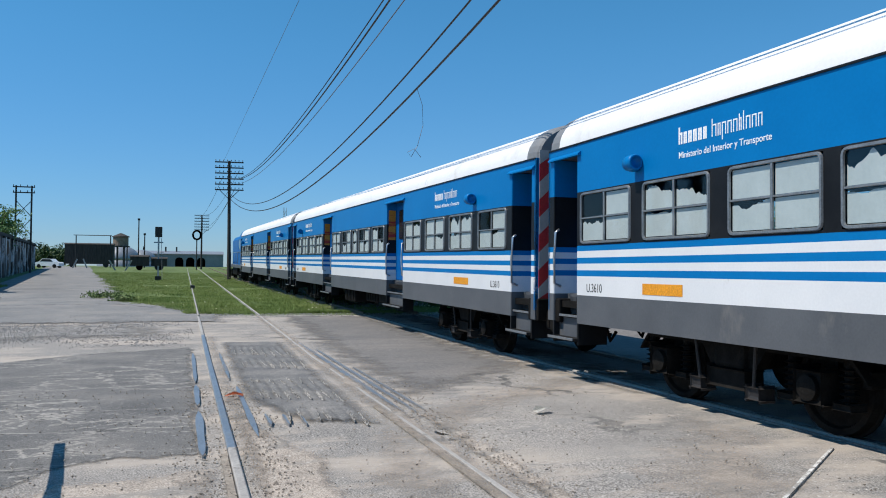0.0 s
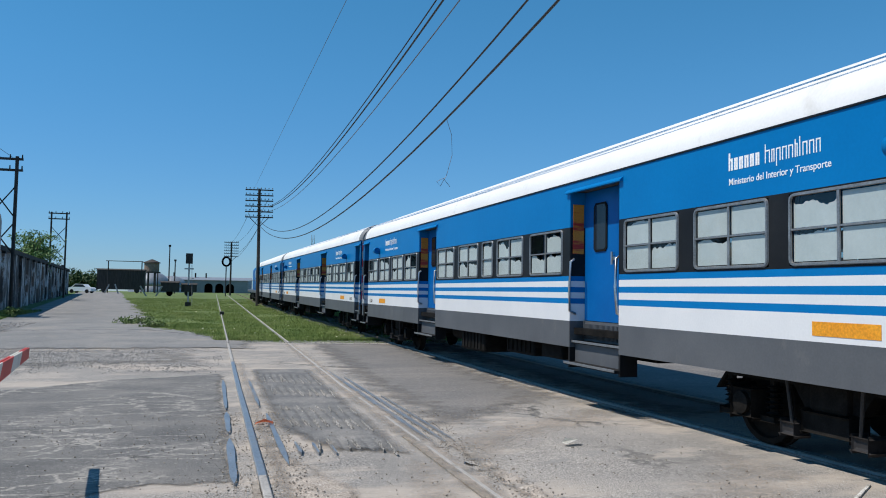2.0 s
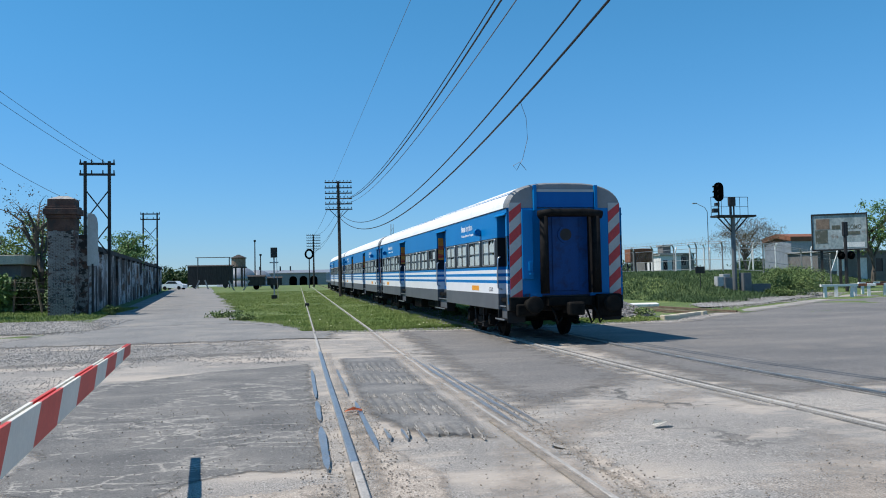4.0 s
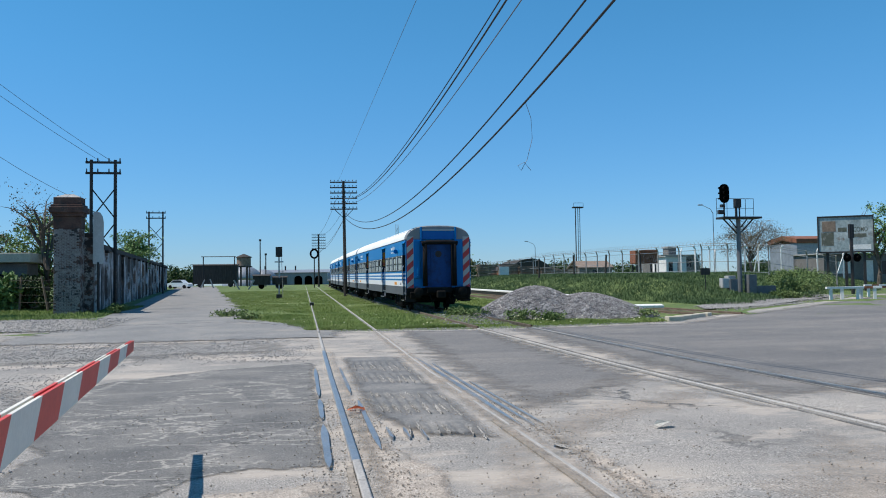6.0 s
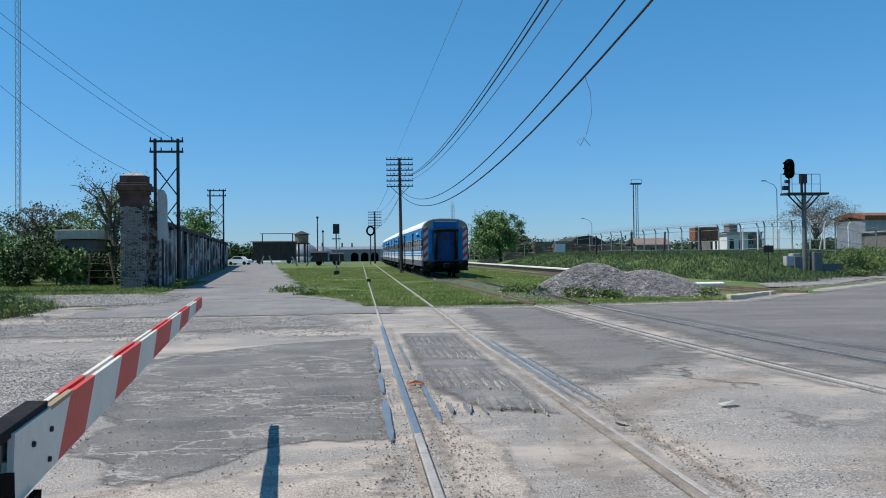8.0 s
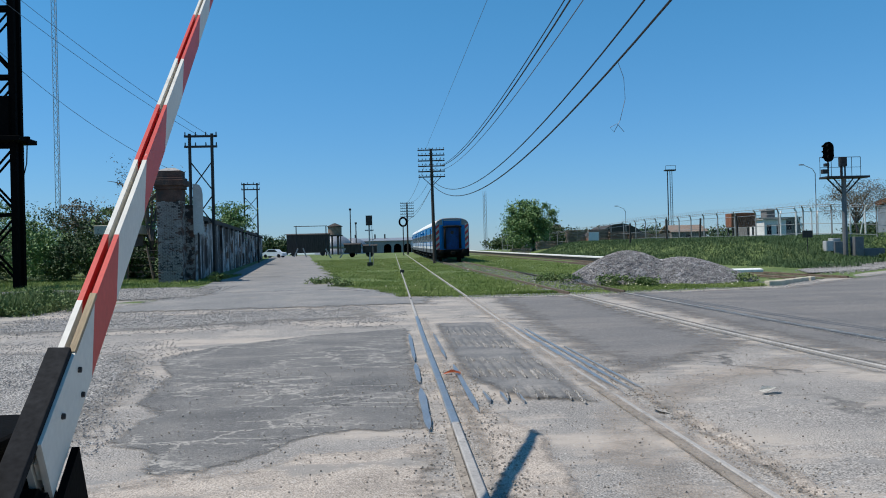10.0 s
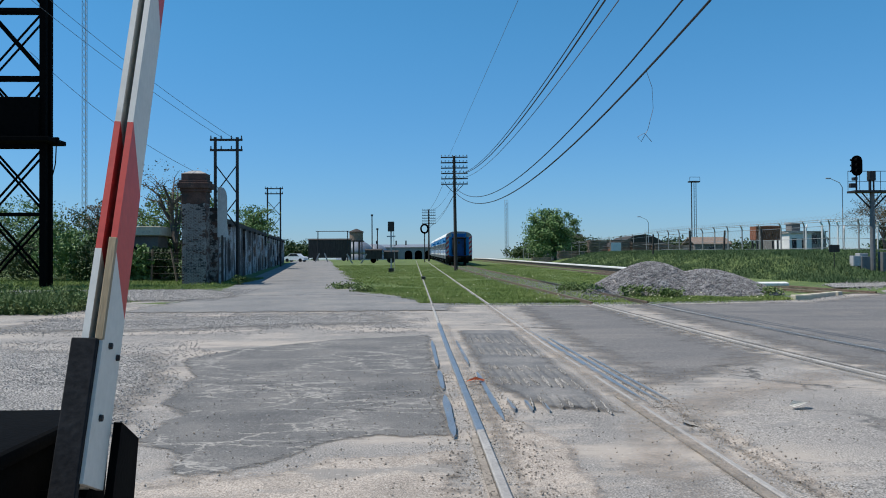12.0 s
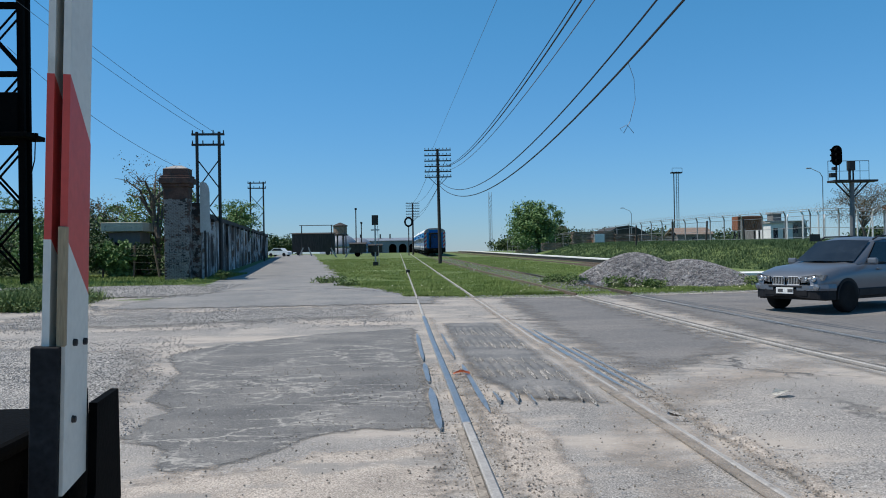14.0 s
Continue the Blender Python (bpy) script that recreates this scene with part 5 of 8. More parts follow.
def barrier_motion():
    walk(BOOM, [(t, Matrix.Translation((-0.893 + play(t)[0], 2.08, 0.962 + play(t)[1])) @ Matrix.Rotation(radians(6.1), 4, "Z") @ Matrix.Rotation(radians(2.4), 4, "Y") @ Matrix.Rotation(radians(a), 4, "X") @ Matrix.Translation((0, 0, 0.07))) for t, a in BOOM_ANGLE])


# ---- grey car ----
def loft(bm, rings):
    rows = [[bm.verts.new(p) for p in r] for r in rings]
    for p, q in zip(rows, rows[1:]):
        for k in range(len(p) - 1):
            bm.faces.new((p[k], p[k + 1], q[k + 1], q[k]))
    return rows


def car_wheel(parent, x, y, r):
    w = new("wheel")
    w.parent, w.matrix_basis = parent, Matrix.Translation((x, y, r))
    s = 1 if x > 0 else -1
    bm = bmesh.new()
    lathe(bm, [(r - 0.12, -0.11), (r - 0.02, -0.115), (r, -0.08), (r, 0.08), (r - 0.02, 0.115), (r - 0.12, 0.11), (r - 0.13, 0.0)], (0, 0, 0), "x", 28)
    part("tyre", bm, M["tyre"], w, "", True)
    bm = bmesh.new()
    lathe(bm, [(r - 0.12, -0.09), (r - 0.11, 0.09), (r - 0.15, 0.07), (r - 0.16, 0.0)], (0, 0, 0), "x", 28)
    for k in range(7):
        a = 6.2832 * k / 7
        rod(bm, (s * 0.06, 0.03 * math.cos(a), 0.03 * math.sin(a)), (s * 0.07, (r - 0.12) * math.cos(a), (r - 0.12) * math.sin(a)), 0.03, 0.025, 5)
    part("rim", bm, M["box_dark"], w)
    return w


def suv():
    c = thing("car", "silver-grey sport utility car with dark glass driving on the street", "car")
    def section(y, half, zs):
        """Half widths at heights, mirrored into a ring open at the bottom."""
        left = [(-half * f, y, z) for f, z in zs]
        return left + [(half * f, y, z) for f, z in reversed(zs)]
    H = 0.92
    bm = bmesh.new()
    def low(y, half, belt, top, sill=0.42):
        return section(y, half, [(0.96, sill), (1.0, 0.62), (1.0, belt * 0.82), (0.97, belt), (0.86, top), (0.5, top + 0.015)])
    loft(bm, [low(2.29, 0.6, 0.72, 0.77, 0.5), low(2.24, 0.78, 0.78, 0.83, 0.46), low(2.05, 0.88, 0.86, 0.91), low(1.6, 0.91, 0.95, 1.01), low(1.1, H, 0.99, 1.05), low(0.75, H, 1.02, 1.09), low(-1.0, H, 1.05, 1.08), low(-1.9, 0.9, 1.05, 1.08), low(-2.2, 0.86, 1.0, 1.04), low(-2.28, 0.8, 0.8, 0.9, 0.5)])
    part("body", bm, M["car_paint"], c, "", True)
    bm = bmesh.new()
    def roof(y, half, z0, z1):
        return [(-half * 0.98, y, z0), (-half * 0.9, y, z0 + (z1 - z0) * 0.55), (-half * 0.78, y, z1 - 0.05), (-half * 0.6, y, z1), (0, y, z1 + 0.02), (half * 0.6, y, z1), (half * 0.78, y, z1 - 0.05), (half * 0.9, y, z0 + (z1 - z0) * 0.55), (half * 0.98, y, z0)]
    loft(bm, [roof(0.92, 0.86, 1.05, 1.09), roof(0.1, 0.87, 1.08, 1.6), roof(-0.4, 0.88, 1.08, 1.68), roof(-1.4, 0.88, 1.08, 1.66), roof(-1.95, 0.87, 1.08, 1.58), roof(-2.2, 0.84, 1.05, 1.1)])
    part("cabin", bm, M["car_paint"], c, "", True)
    bm = bmesh.new()
    loft(bm, [[(-0.74, 0.86, 1.10), (0, 0.93, 1.11), (0.74, 0.86, 1.10)], [(-0.66, 0.1, 1.57), (0, 0.13, 1.6), (0.66, 0.1, 1.57)]])
    for v in bm.verts:
        v.co.y += 0.03
        v.co.z += 0.025
    part("windscreen", bm, M["car_glass"], c, "dark windscreen", True)
    for s in (-1, 1):
        for y0, y1, yt0, yt1 in ((0.6, -0.42, 0.05, -0.42), (-0.5, -1.35, -0.5, -1.3), (-1.43, -2.0, -1.4, -1.8)):
            bm = bmesh.new()
            vs = [(s * 0.885, y0, 1.1), (s * 0.885, y1, 1.1), (s * 0.765, yt1, 1.56), (s * 0.765, yt0, 1.56)]
            bm.faces.new([bm.verts.new(v) for v in vs])
            bm.faces.new([bm.verts.new((v[0] - s * 0.03, v[1], v[2])) for v in vs[::-1]])
            part("side_window", bm, M["car_glass"], c)
        bm = bmesh.new()
        box(bm, s * 1.02 - 0.11, s * 1.02 + 0.11, 0.55, 0.67, 1.05, 1.2, 0.04)
        part("mirror", bm, M["car_paint"], c)
        bm = bmesh.new()
        tube(bm, [(s * 0.66, 0.0, 1.62), (s * 0.68, -0.2, 1.7), (s * 0.68, -1.5, 1.72), (s * 0.66, -1.8, 1.62)], 0.02, 6)
        part("roof_rail", bm, M["car_black"], c)
        bm = bmesh.new()
        prism(bm, [(s * 0.4, 0.67), (s * 0.83, 0.72), (s * 0.86, 0.84), (s * 0.7, 0.855), (s * 0.41, 0.81)], "y", 2.05, 2.325)
        for v in bm.verts:
            v.co.y -= 0.5 * max(0, abs(v.co.x) - 0.5) ** 1.2
        light = part("headlight", bm, M["lamp"], c, "clear wrap-round headlight")
        for lx, lr in ((0.52, 0.045), (0.67, 0.06)):
            bm = bmesh.new()
            lathe(bm, [(lr, 0.0), (lr, 0.02), (lr * 0.8, 0.03), (lr * 0.7, 0.012), (lr * 0.2, 0.025)], (s * lx, 2.327 - 0.5 * max(0, lx - 0.5) ** 1.2, 0.755), "y", 18)
            part("lamp_ring", bm, M["chrome"], light, "bright round lamp")
        bm = bmesh.new()
        lathe(bm, [(0.07, 0.0), (0.07, 0.03), (0.02, 0.04)], (s * 0.74, 2.27, 0.575), "y", 14)
        part("fog_light", bm, M["lamp"], c)
        bm = bmesh.new()
        prism(bm, [(s * 0.04, 0.62), (s * 0.34, 0.62), (s * 0.37, 0.74), (s * 0.31, 0.8), (s * 0.06, 0.8)], "y", 2.2, 2.3)
        part("grille", bm, M["car_black"], c)
        bm = bmesh.new()
        for k in range(7):
            x = s * (0.07 + 0.04 * k)
            box(bm, x - 0.005, x + 0.005, 2.301, 2.31, 0.635, 0.785)
        part("grille_bars", bm, M["box_grey"], c)
        bm = bmesh.new()
        tube(bm, [(s * 0.04, 2.305, 0.62), (s * 0.34, 2.305, 0.62), (s * 0.37, 2.305, 0.74), (s * 0.31, 2.305, 0.8), (s * 0.06, 2.305, 0.8), (s * 0.03, 2.305, 0.74), (s * 0.04, 2.305, 0.62)], 0.013, 6)
        part("grille_surround", bm, M["chrome"], c, "chrome grille surround")
        for y in (1.4, -1.4):
            car_wheel(c, s * 0.835, y, 0.355)
            # dark half-disc on the closed body side paints the arch's shaded gap
            bm = bmesh.new()
            pts = [(y + 0.405 * math.cos(a), 0.36 + 0.405 * math.sin(a)) for a in [math.pi * k / 12 for k in range(13)]]
            prism(bm, pts + [(y - 0.405, 0.3), (y + 0.405, 0.3)], "x", s * 0.88, s * 0.928)
            part("wheel_arch", bm, M["car_black"], c)
        bm = bmesh.new()
        box(bm, s * 0.9 - 0.03, s * 0.9 + 0.04, -1.0, 1.0, 0.34, 0.52, 0.02)
        part("sill", bm, M["car_black"], c)
        for y in (0.35, -0.75):
            bm = bmesh.new()
            box(bm, s * 0.925 - 0.012, s * 0.925 + 0.02, y - 0.25, y - 0.07, 0.93, 0.96, 0.008)
            part("door_handle", bm, M["car_paint"], c)
    bm = bmesh.new()
    loft(bm, [section(1.85, 0.925, [(1.0, 0.3), (1.0, 0.56)]), section(2.1, 0.9, [(1.0, 0.3), (1.0, 0.56)]), section(2.24, 0.8, [(1.0, 0.31), (1.0, 0.56)]), section(2.31, 0.6, [(1.0, 0.33), (1.0, 0.55)]), section(2.33, 0.3, [(1.0, 0.35), (1.0, 0.54)])])
    box(bm, -0.55, 0.55, 2.2, 2.335, 0.36, 0.54, 0.03)
    part("bumper", bm, M["car_black"], c)
    bm = bmesh.new()
    loft(bm, [section(1.85, 0.935, [(1.0, 0.5), (1.01, 0.55), (0.99, 0.64)]), section(2.1, 0.91, [(1.0, 0.5), (1.01, 0.55), (0.99, 0.64)]), section(2.25, 0.81, [(1.0, 0.5), (1.01, 0.55), (0.97, 0.63)]), section(2.325, 0.6, [(1.0, 0.5), (1.01, 0.55), (0.97, 0.61)]), section(2.35, 0.3, [(1.0, 0.5), (1.0, 0.55), (0.97, 0.6)])])
    part("bumper_trim", bm, M["car_paint"], c)
    bm = bmesh.new()
    box(bm, -0.42, 0.42, 2.3, 2.358, 0.565, 0.6, 0.006)
    part("air_intake", bm, M["car_black"], c, "dark slot above the bumper")
    bm = bmesh.new()
    box(bm, -0.22, 0.22, 2.345, 2.36, 0.42, 0.56, 0.004)
    pl = part("number_plate", bm, M["plate_white"], c, "white number plate with plain dark bars")
    bm = bmesh.new()
    for x in (-0.15, 0.1):
        box(bm, x - 0.06, x + 0.07, 2.361, 2.363, 0.455, 0.525)
    part("plate_bars", bm, M["ink"], pl)
    bm = bmesh.new()
    box(bm, -0.85, 0.85, -2.1, 2.1, 0.28, 0.5)
    part("underbody", bm, M["car_black"], c)
    return c


CAR = suv()


def car_motion():
    rows = []
    for t in [0.5 * k for k in range(29)]:
        s = 4.75 * (14 - t)
        x, y = 10.71 + 0.884 * s, 18.92 + 0.468 * s
        rows.append((t, pose(x, y, rise(y) + 0.012, 0, 0, 117.9)))
    walk(CAR, rows)
    for w in [o for o in CAR.children if o.name.startswith("wheel") and not o.name.startswith("wheel_arch")]:
        at = w.matrix_basis.translation.copy()
        walk(w, [(k / 10, Matrix.Translation(at) @ Matrix.Rotation(-4.75 * k / 10 / 0.355, 4, "X")) for k in range(141)])


# ---- left side: pillar, wall, masts ----
def pillar():
    p = thing("gate_pillar", "old brick gate pillar, whitewashed below, with corbelled brick cap", "pillar")
    x0, x1, y0, y1, z = -12.02, -10.78, 42.3, 43.1, 0.2
    for nm, mt, e, a, b in (("shaft", "brick_white", 0.0, z, 4.55), ("neck", "brick", 0.02, 4.55, 5.15), ("corbel", "brick", 0.09, 5.15, 5.32), ("corbel", "brick", 0.18, 5.32, 5.62), ("corbel", "brick", 0.12, 5.62, 5.74), ("cap", "brick", 0.02, 5.74, 6.1)):
        bm = bmesh.new()
        box(bm, x0 - e, x1 + e, y0 - e, y1 + e, a, b, 0.02)
        part(nm, bm, M[mt], p)
    bm = bmesh.new()
    loft(bm, [[(x0, y0, 6.1), (x1, y0, 6.1), (x1, y1, 6.1), (x0, y1, 6.1), (x0, y0, 6.1)], [(x0 + 0.4, y0 + 0.4, 6.28), (x1 - 0.4, y0 + 0.4, 6.28), (x1 - 0.4, y1 - 0.4, 6.28), (x0 + 0.4, y1 - 0.4, 6.28), (x0 + 0.4, y0 + 0.4, 6.28)]])
    box(bm, x0 + 0.4, x1 - 0.4, y0 + 0.4, y1 - 0.4, 6.2, 6.285)
    part("cap_top", bm, M["concrete"], p)
    # courses of brick on the two faces in view
    rnd = random.Random(4)
    me = {}
    for k in ("brick", "brick_white"):
        bm = bmesh.new()
        box(bm, 0, 0.23, -0.012, 0.02, 0, 0.062, 0.004)
        me[k] = finish(bm, "brick", M[k])
    rows = 58
    for r in range(rows):
        zz = z + 0.1 + r * 0.075
        for i in range(6):
            if rnd.random() < 0.22:
                continue
            x = x0 + 0.01 + i * 0.24 - (0.12 if r % 2 else 0)
            if x < x0 - 0.001 or x + 0.23 > x1:
                continue
            ob = new("brick", me["brick_white" if zz < 4.5 or rnd.random() < 0.1 else "brick"])
            ob.parent, ob.matrix_basis = p, Matrix.Translation((x, y0 + rnd.uniform(-0.006, 0.008), zz))
    bm = bmesh.new()
    for zz, n in ((2.55, 3), (2.1, 4), (1.75, 4), (1.25, 5), (0.95, 3)):
        x = x0 + 0.25
        for k in range(n):
            w = rnd.uniform(0.1, 0.22)
            box(bm, x, x + w, y0 - 0.022, y0 - 0.018, zz, zz + 0.035)
            box(bm, x, x + 0.04, y0 - 0.022, y0 - 0.018, zz, zz + rnd.uniform(0.12, 0.22))
            x += w + 0.06
    part("graffiti", bm, M["ink"], p, "dark unreadable paint scrawls")
    return p


pillar()


def wall():
    a, b = Vector((-10.45, 43.5, 0)), Vector((-20.6, 130, 0))
    d = (b - a).normalized()
    n = Vector((d.y, -d.x, 0))
    w = thing("wall_brick", "long old whitewashed brick wall with black stains and piers", "wall", kind="structure")
    length = (b - a).length
    def block(nm, mt, s0, s1, out, back, z0, z1):
        p, q = a + d * s0, a + d * s1
        bm = bmesh.new()
        lo = [p + n * out, q + n * out, q - n * back, p - n * back]
        rows = [[bm.verts.new((v.x, v.y, rise(v.y) + z)) for v in lo] for z in (z0, z1)]
        for k in range(4):
            bm.faces.new((rows[0][k], rows[0][(k + 1) % 4], rows[1][(k + 1) % 4], rows[1][k]))
        bm.faces.new(rows[0][::-1])
        bm.faces.new(rows[1])
        return part(nm, bm, M[mt], w)
    bays = 18
    for k in range(bays):
        s0, s1 = length * k / bays, length * (k + 1) / bays
        block("bay", "wall_white", s0, s1, 0.0, 0.3, -0.2, 3.35)
        block("coping", "soot_brick", s0, s1, 0.1, 0.36, 3.35, 3.62)
        block("pier", "wall_white", s0 + 0.1, s0 + 0.75, 0.16, 0.0, -0.2, 3.2)
        block("pier_cap", "soot_brick", s0 + 0.05, s0 + 0.8, 0.2, 0.0, 3.2, 3.348)
    # rising end of the wall by the pillar
    block("end_wall", "brick_white", -0.3, 1.4, 0.04, 0.5, -0.2, 3.85)
    block("coping", "soot_brick", -0.32, 1.45, 0.1, 0.52, 3.85, 4.05)
    sgn = thing("sign_panel", "tall blank rounded sign panel on a dark post", "sign", Matrix.Translation((-10.1, 43.0, 0.3)))
    bm = bmesh.new()
    pts = [(-0.25, 2.5), (0.25, 2.5), (0.25, 4.6), (0.2, 4.9), (0.08, 5.1), (-0.08, 5.15), (-0.25, 5.1)]
    prism(bm, pts, "y", -0.03, 0.03)
    part("panel", bm, M["box_grey"], sgn)
    bm = bmesh.new()
    rod(bm, (0, 0, 0), (0, 0, 2.6), 0.06)
    part("post", bm, M["dark_iron"], sgn)


wall()


def h_tower(x0, x1, y, z0, z1, label):
    t = thing("lattice_pole", label, "pole")
    for x in (x0, x1):
        bm = bmesh.new()
        rod(bm, (x, y, z0), (x, y, z1), 0.1, 0.09, 6)
        part("leg", bm, M["dark_iron"], t)
    for z in (z1 - 0.15, z1 - 0.75):
        bm = bmesh.new()
        box(bm, x0 - 0.3, x1 + 0.3, y - 0.06, y + 0.06, z - 0.06, z + 0.06)
        for k in range(4):
            x = x0 - 0.25 + (x1 - x0 + 0.5) * k / 3
            rod(bm, (x, y, z + 0.05), (x, y, z + 0.25), 0.04, 0.03, 6)
        part("crossarm", bm, M["dark_iron"], t)
    k = z1 - 1.6
    while k - 1.7 > z0 + 2.4:
        bm = bmesh.new()
        rod(bm, (x0, y, k), (x1, y, k - 1.7), 0.035, n=4)
        rod(bm, (x1, y, k), (x0, y, k - 1.7), 0.035, n=4)
        part("brace", bm, M["dark_iron"], t)
        k -= 1.95
    return t


h_tower(-11.55, -10.28, 47.5, 0.3, 8.76, "dark steel twin-leg line pole astride the brick wall")
h_tower(-17.0, -15.5, 95, 0.8, 10.15, "dark steel twin-leg line pole with a small lamp")


def lattice_tower():
    t = thing("lattice_tower", "heavy dark steel lattice tower with a platform", "tower", Matrix.Translation((-19.5, 40.6, 0.2)))
    hw = 1.35
    for sx in (-1, 1):
        for sy in (-1, 1):
            bm = bmesh.new()
            box(bm, sx * hw - 0.15, sx * hw + 0.15, sy * 0.3 - 0.12, sy * 0.3 + 0.12, 0, 17)
            part("leg", bm, M["black"], t)
    z = 0.5
    while z < 15.0:
        for sy in (-0.3, 0.3):
            bm = bmesh.new()
            rod(bm, (-hw, sy, z), (hw, sy, z + 3.1), 0.06, n=4)
            rod(bm, (hw, sy, z), (-hw, sy, z + 3.1), 0.06, n=4)
            box(bm, -hw, hw, sy - 0.06, sy + 0.06, z + 3.12, z + 3.27)
            part("brace", bm, M["black"], t)
        z += 3.35
    bm = bmesh.new()
    box(bm, -hw - 0.5, hw + 0.55, -1.0, 1.0, 7.2, 7.42, 0.02)
    part("platform", bm, M["black"], t)
    bm = bmesh.new()
    box(bm, -hw, hw - 0.1, -0.6, 0.6, 7.42, 9.4, 0.03)
    part("cabinet", bm, M["black"], t, "black equipment cabinet")
    bm = bmesh.new()
    tube(bm, [(hw + 0.5, 0, 7.3), (hw + 0.45, 0, 6.2), (hw + 0.2, 0, 5.2)], 0.03, 5)
    box(bm, hw + 0.35, hw + 0.6, -0.1, 0.1, 7.15, 7.5)
    part("insulator_arm", bm, M["black"], t)


lattice_tower()


def radio_mast(x, y, z0, z1, w, label):
    t = thing("radio_mast", label, "mast")
    bm = bmesh.new()
    for dx, dy in ((-w, 0), (w, 0), (0, w)):
        rod(bm, (x + dx, y + dy, z0), (x + dx, y + dy, z1), 0.06, n=4)
    z = z0
    while z < z1 - w * 3:
        for (ax, ay), (bx, by) in (((-w, 0), (w, 0)), ((w, 0), (0, w)), ((0, w), (-w, 0))):
            rod(bm, (x + ax, y + ay, z), (x + bx, y + by, z + w * 3), 0.035, n=3)
        z += w * 3
    part("lattice", bm, M["galvanised"], t)


radio_mast(-60, 150, 1.0, 62, 0.45, "tall thin guyed radio mast far away")


def telegraph_pole(x, y, h, arms, label, lean=0.0):
    t = thing("telegraph_pole", label, "utility pole", pose(x, y, rise(y) - 0.1, 0, lean, 0))
    bm = bmesh.new()
    rod(bm, (0, 0, 0), (0, 0, h), 0.16, 0.11, 12)
    part("pole", bm, M["tar_wood"], t)
    bm = bmesh.new()
    lathe(bm, [(0.012, -0.01), (0.012, 0.05), (0.03, 0.05), (0.045, 0.1), (0.03, 0.15), (0.01, 0.17)], (0, 0, 0), "z", 7)
    pin = finish(bm, "insulator", M["insulator"])
    for k in range(arms):
        z = h - 0.12 - k * 0.46
        bm = bmesh.new()
        box(bm, -1.15, 1.15, -0.16, -0.07, z - 0.05, z + 0.05, 0.01)
        arm = part("crossarm", bm, M["tar_wood"], t)
        for q in range(8):
            px = -1.08 + 2.16 * q / 7
            ins = new("insulator", pin)
            ins.parent, ins.matrix_basis = arm, Matrix.Translation((px, -0.115, z + 0.05))
    z = h - 0.12 - arms * 0.46
    for s in (-1, 1):
        bm = bmesh.new()
        rod(bm, (0, -0.12, z - 0.35), (s * 0.75, -0.12, z + 0.4), 0.03, n=5)
        part("brace", bm, M["dark_iron"], t)
    return t


telegraph_pole(3.6, 69.2, 9.95, 6, "dark wooden telegraph pole with six crossarms", -0.6)
telegraph_pole(2.65, 137, 8.9, 6, "distant dark telegraph pole with six crossarms")


def left_signal():
    t = thing("railway_signal", "slim trackside signal post with square dark head", "signal", Matrix.Translation((-1.85, 66.2, rise(66) - 0.02)))
    for nm, mt, a in (("post", "galvanised", (-0.06, 0.06, -0.06, 0.06, 0, 3.6)), ("base", "dark_iron", (-0.22, 0.22, -0.22, 0.22, 0, 0.35)), ("head", "dark_iron", (-0.26, 0.26, -0.18, 0.1, 3.35, 4.15)), ("lower_head", "dark_iron", (-0.2, 0.2, -0.14, 0.08, 1.15, 1.7)), ("bracket", "galvanised", (-0.35, 0.35, -0.05, 0.05, 2.9, 3.0))):
        bm = bmesh.new()
        box(bm, *a, 0.01)
        part(nm, bm, M[mt], t)
    bm = bmesh.new()
    rod(bm, (0.3, 0.1, 0), (0.2, 0.1, 3.3), 0.02, n=4)
    rod(bm, (-0.1, 0.1, 2.2), (0.4, 0.1, 2.2), 0.02, n=4)
    part("ladder", bm, M["galvanised"], t)
    d = thing("disc_signal", "distant post with round black disc", "signal", Matrix.Translation((1.75, 125, rise(125))))
    bm = bmesh.new()
    rod(bm, (0, 0, 0), (0, 0, 4.6), 0.08)
    part("post", bm, M["dark_iron"], d)
    bm = bmesh.new()
    ring = [(0.55 * math.cos(6.2832 * k / 20), 0, 5.2 + 0.65 * math.sin(6.2832 * k / 20)) for k in range(21)]
    tube(bm, ring, 0.16, 6)
    part("disc", bm, M["black"], d)


left_signal()


# ---- far yard: wagons, tower, shed ----
def wagon(x0, x1, y, h, label):
    z = rise(y)
    t = thing("freight_wagon", label, "wagon")
    n = int((x1 - x0) / 0.35)
    for k in range(n):
        bm = bmesh.new()
        a = x0 + (x1 - x0) * k / n
        box(bm, a + 0.01, a + (x1 - x0) / n - 0.01, y - 1.4 - 0.02 * (k % 2), y - 1.345, z + 0.6, z + h - 0.1)
        part("board", bm, M["wagon_wood"], t)
    bm = bmesh.new()
    box(bm, x0, x1, y - 1.34, y + 1.4, z + 0.6, z + h - 0.1)
    part("body", bm, M["wagon_wood"], t)
    bm = bmesh.new()
    prism(bm, [(y - 1.5, z + h - 0.1), (y + 1.5, z + h - 0.1), (y + 0.7, z + h + 0.12), (y - 0.7, z + h + 0.12)], "x", x0 - 0.1, x1 + 0.1)
    part("roof", bm, M["wagon_wood"], t)
    for x in (x0 + 1.2, x1 - 1.2):
        bm = bmesh.new()
        lathe(bm, [(0.45, -0.07), (0.45, 0.07), (0.1, 0.09)], (x, y - 1.2, z + 0.45), "y", 16)
        part("wheel", bm, M["dark_iron"], t)


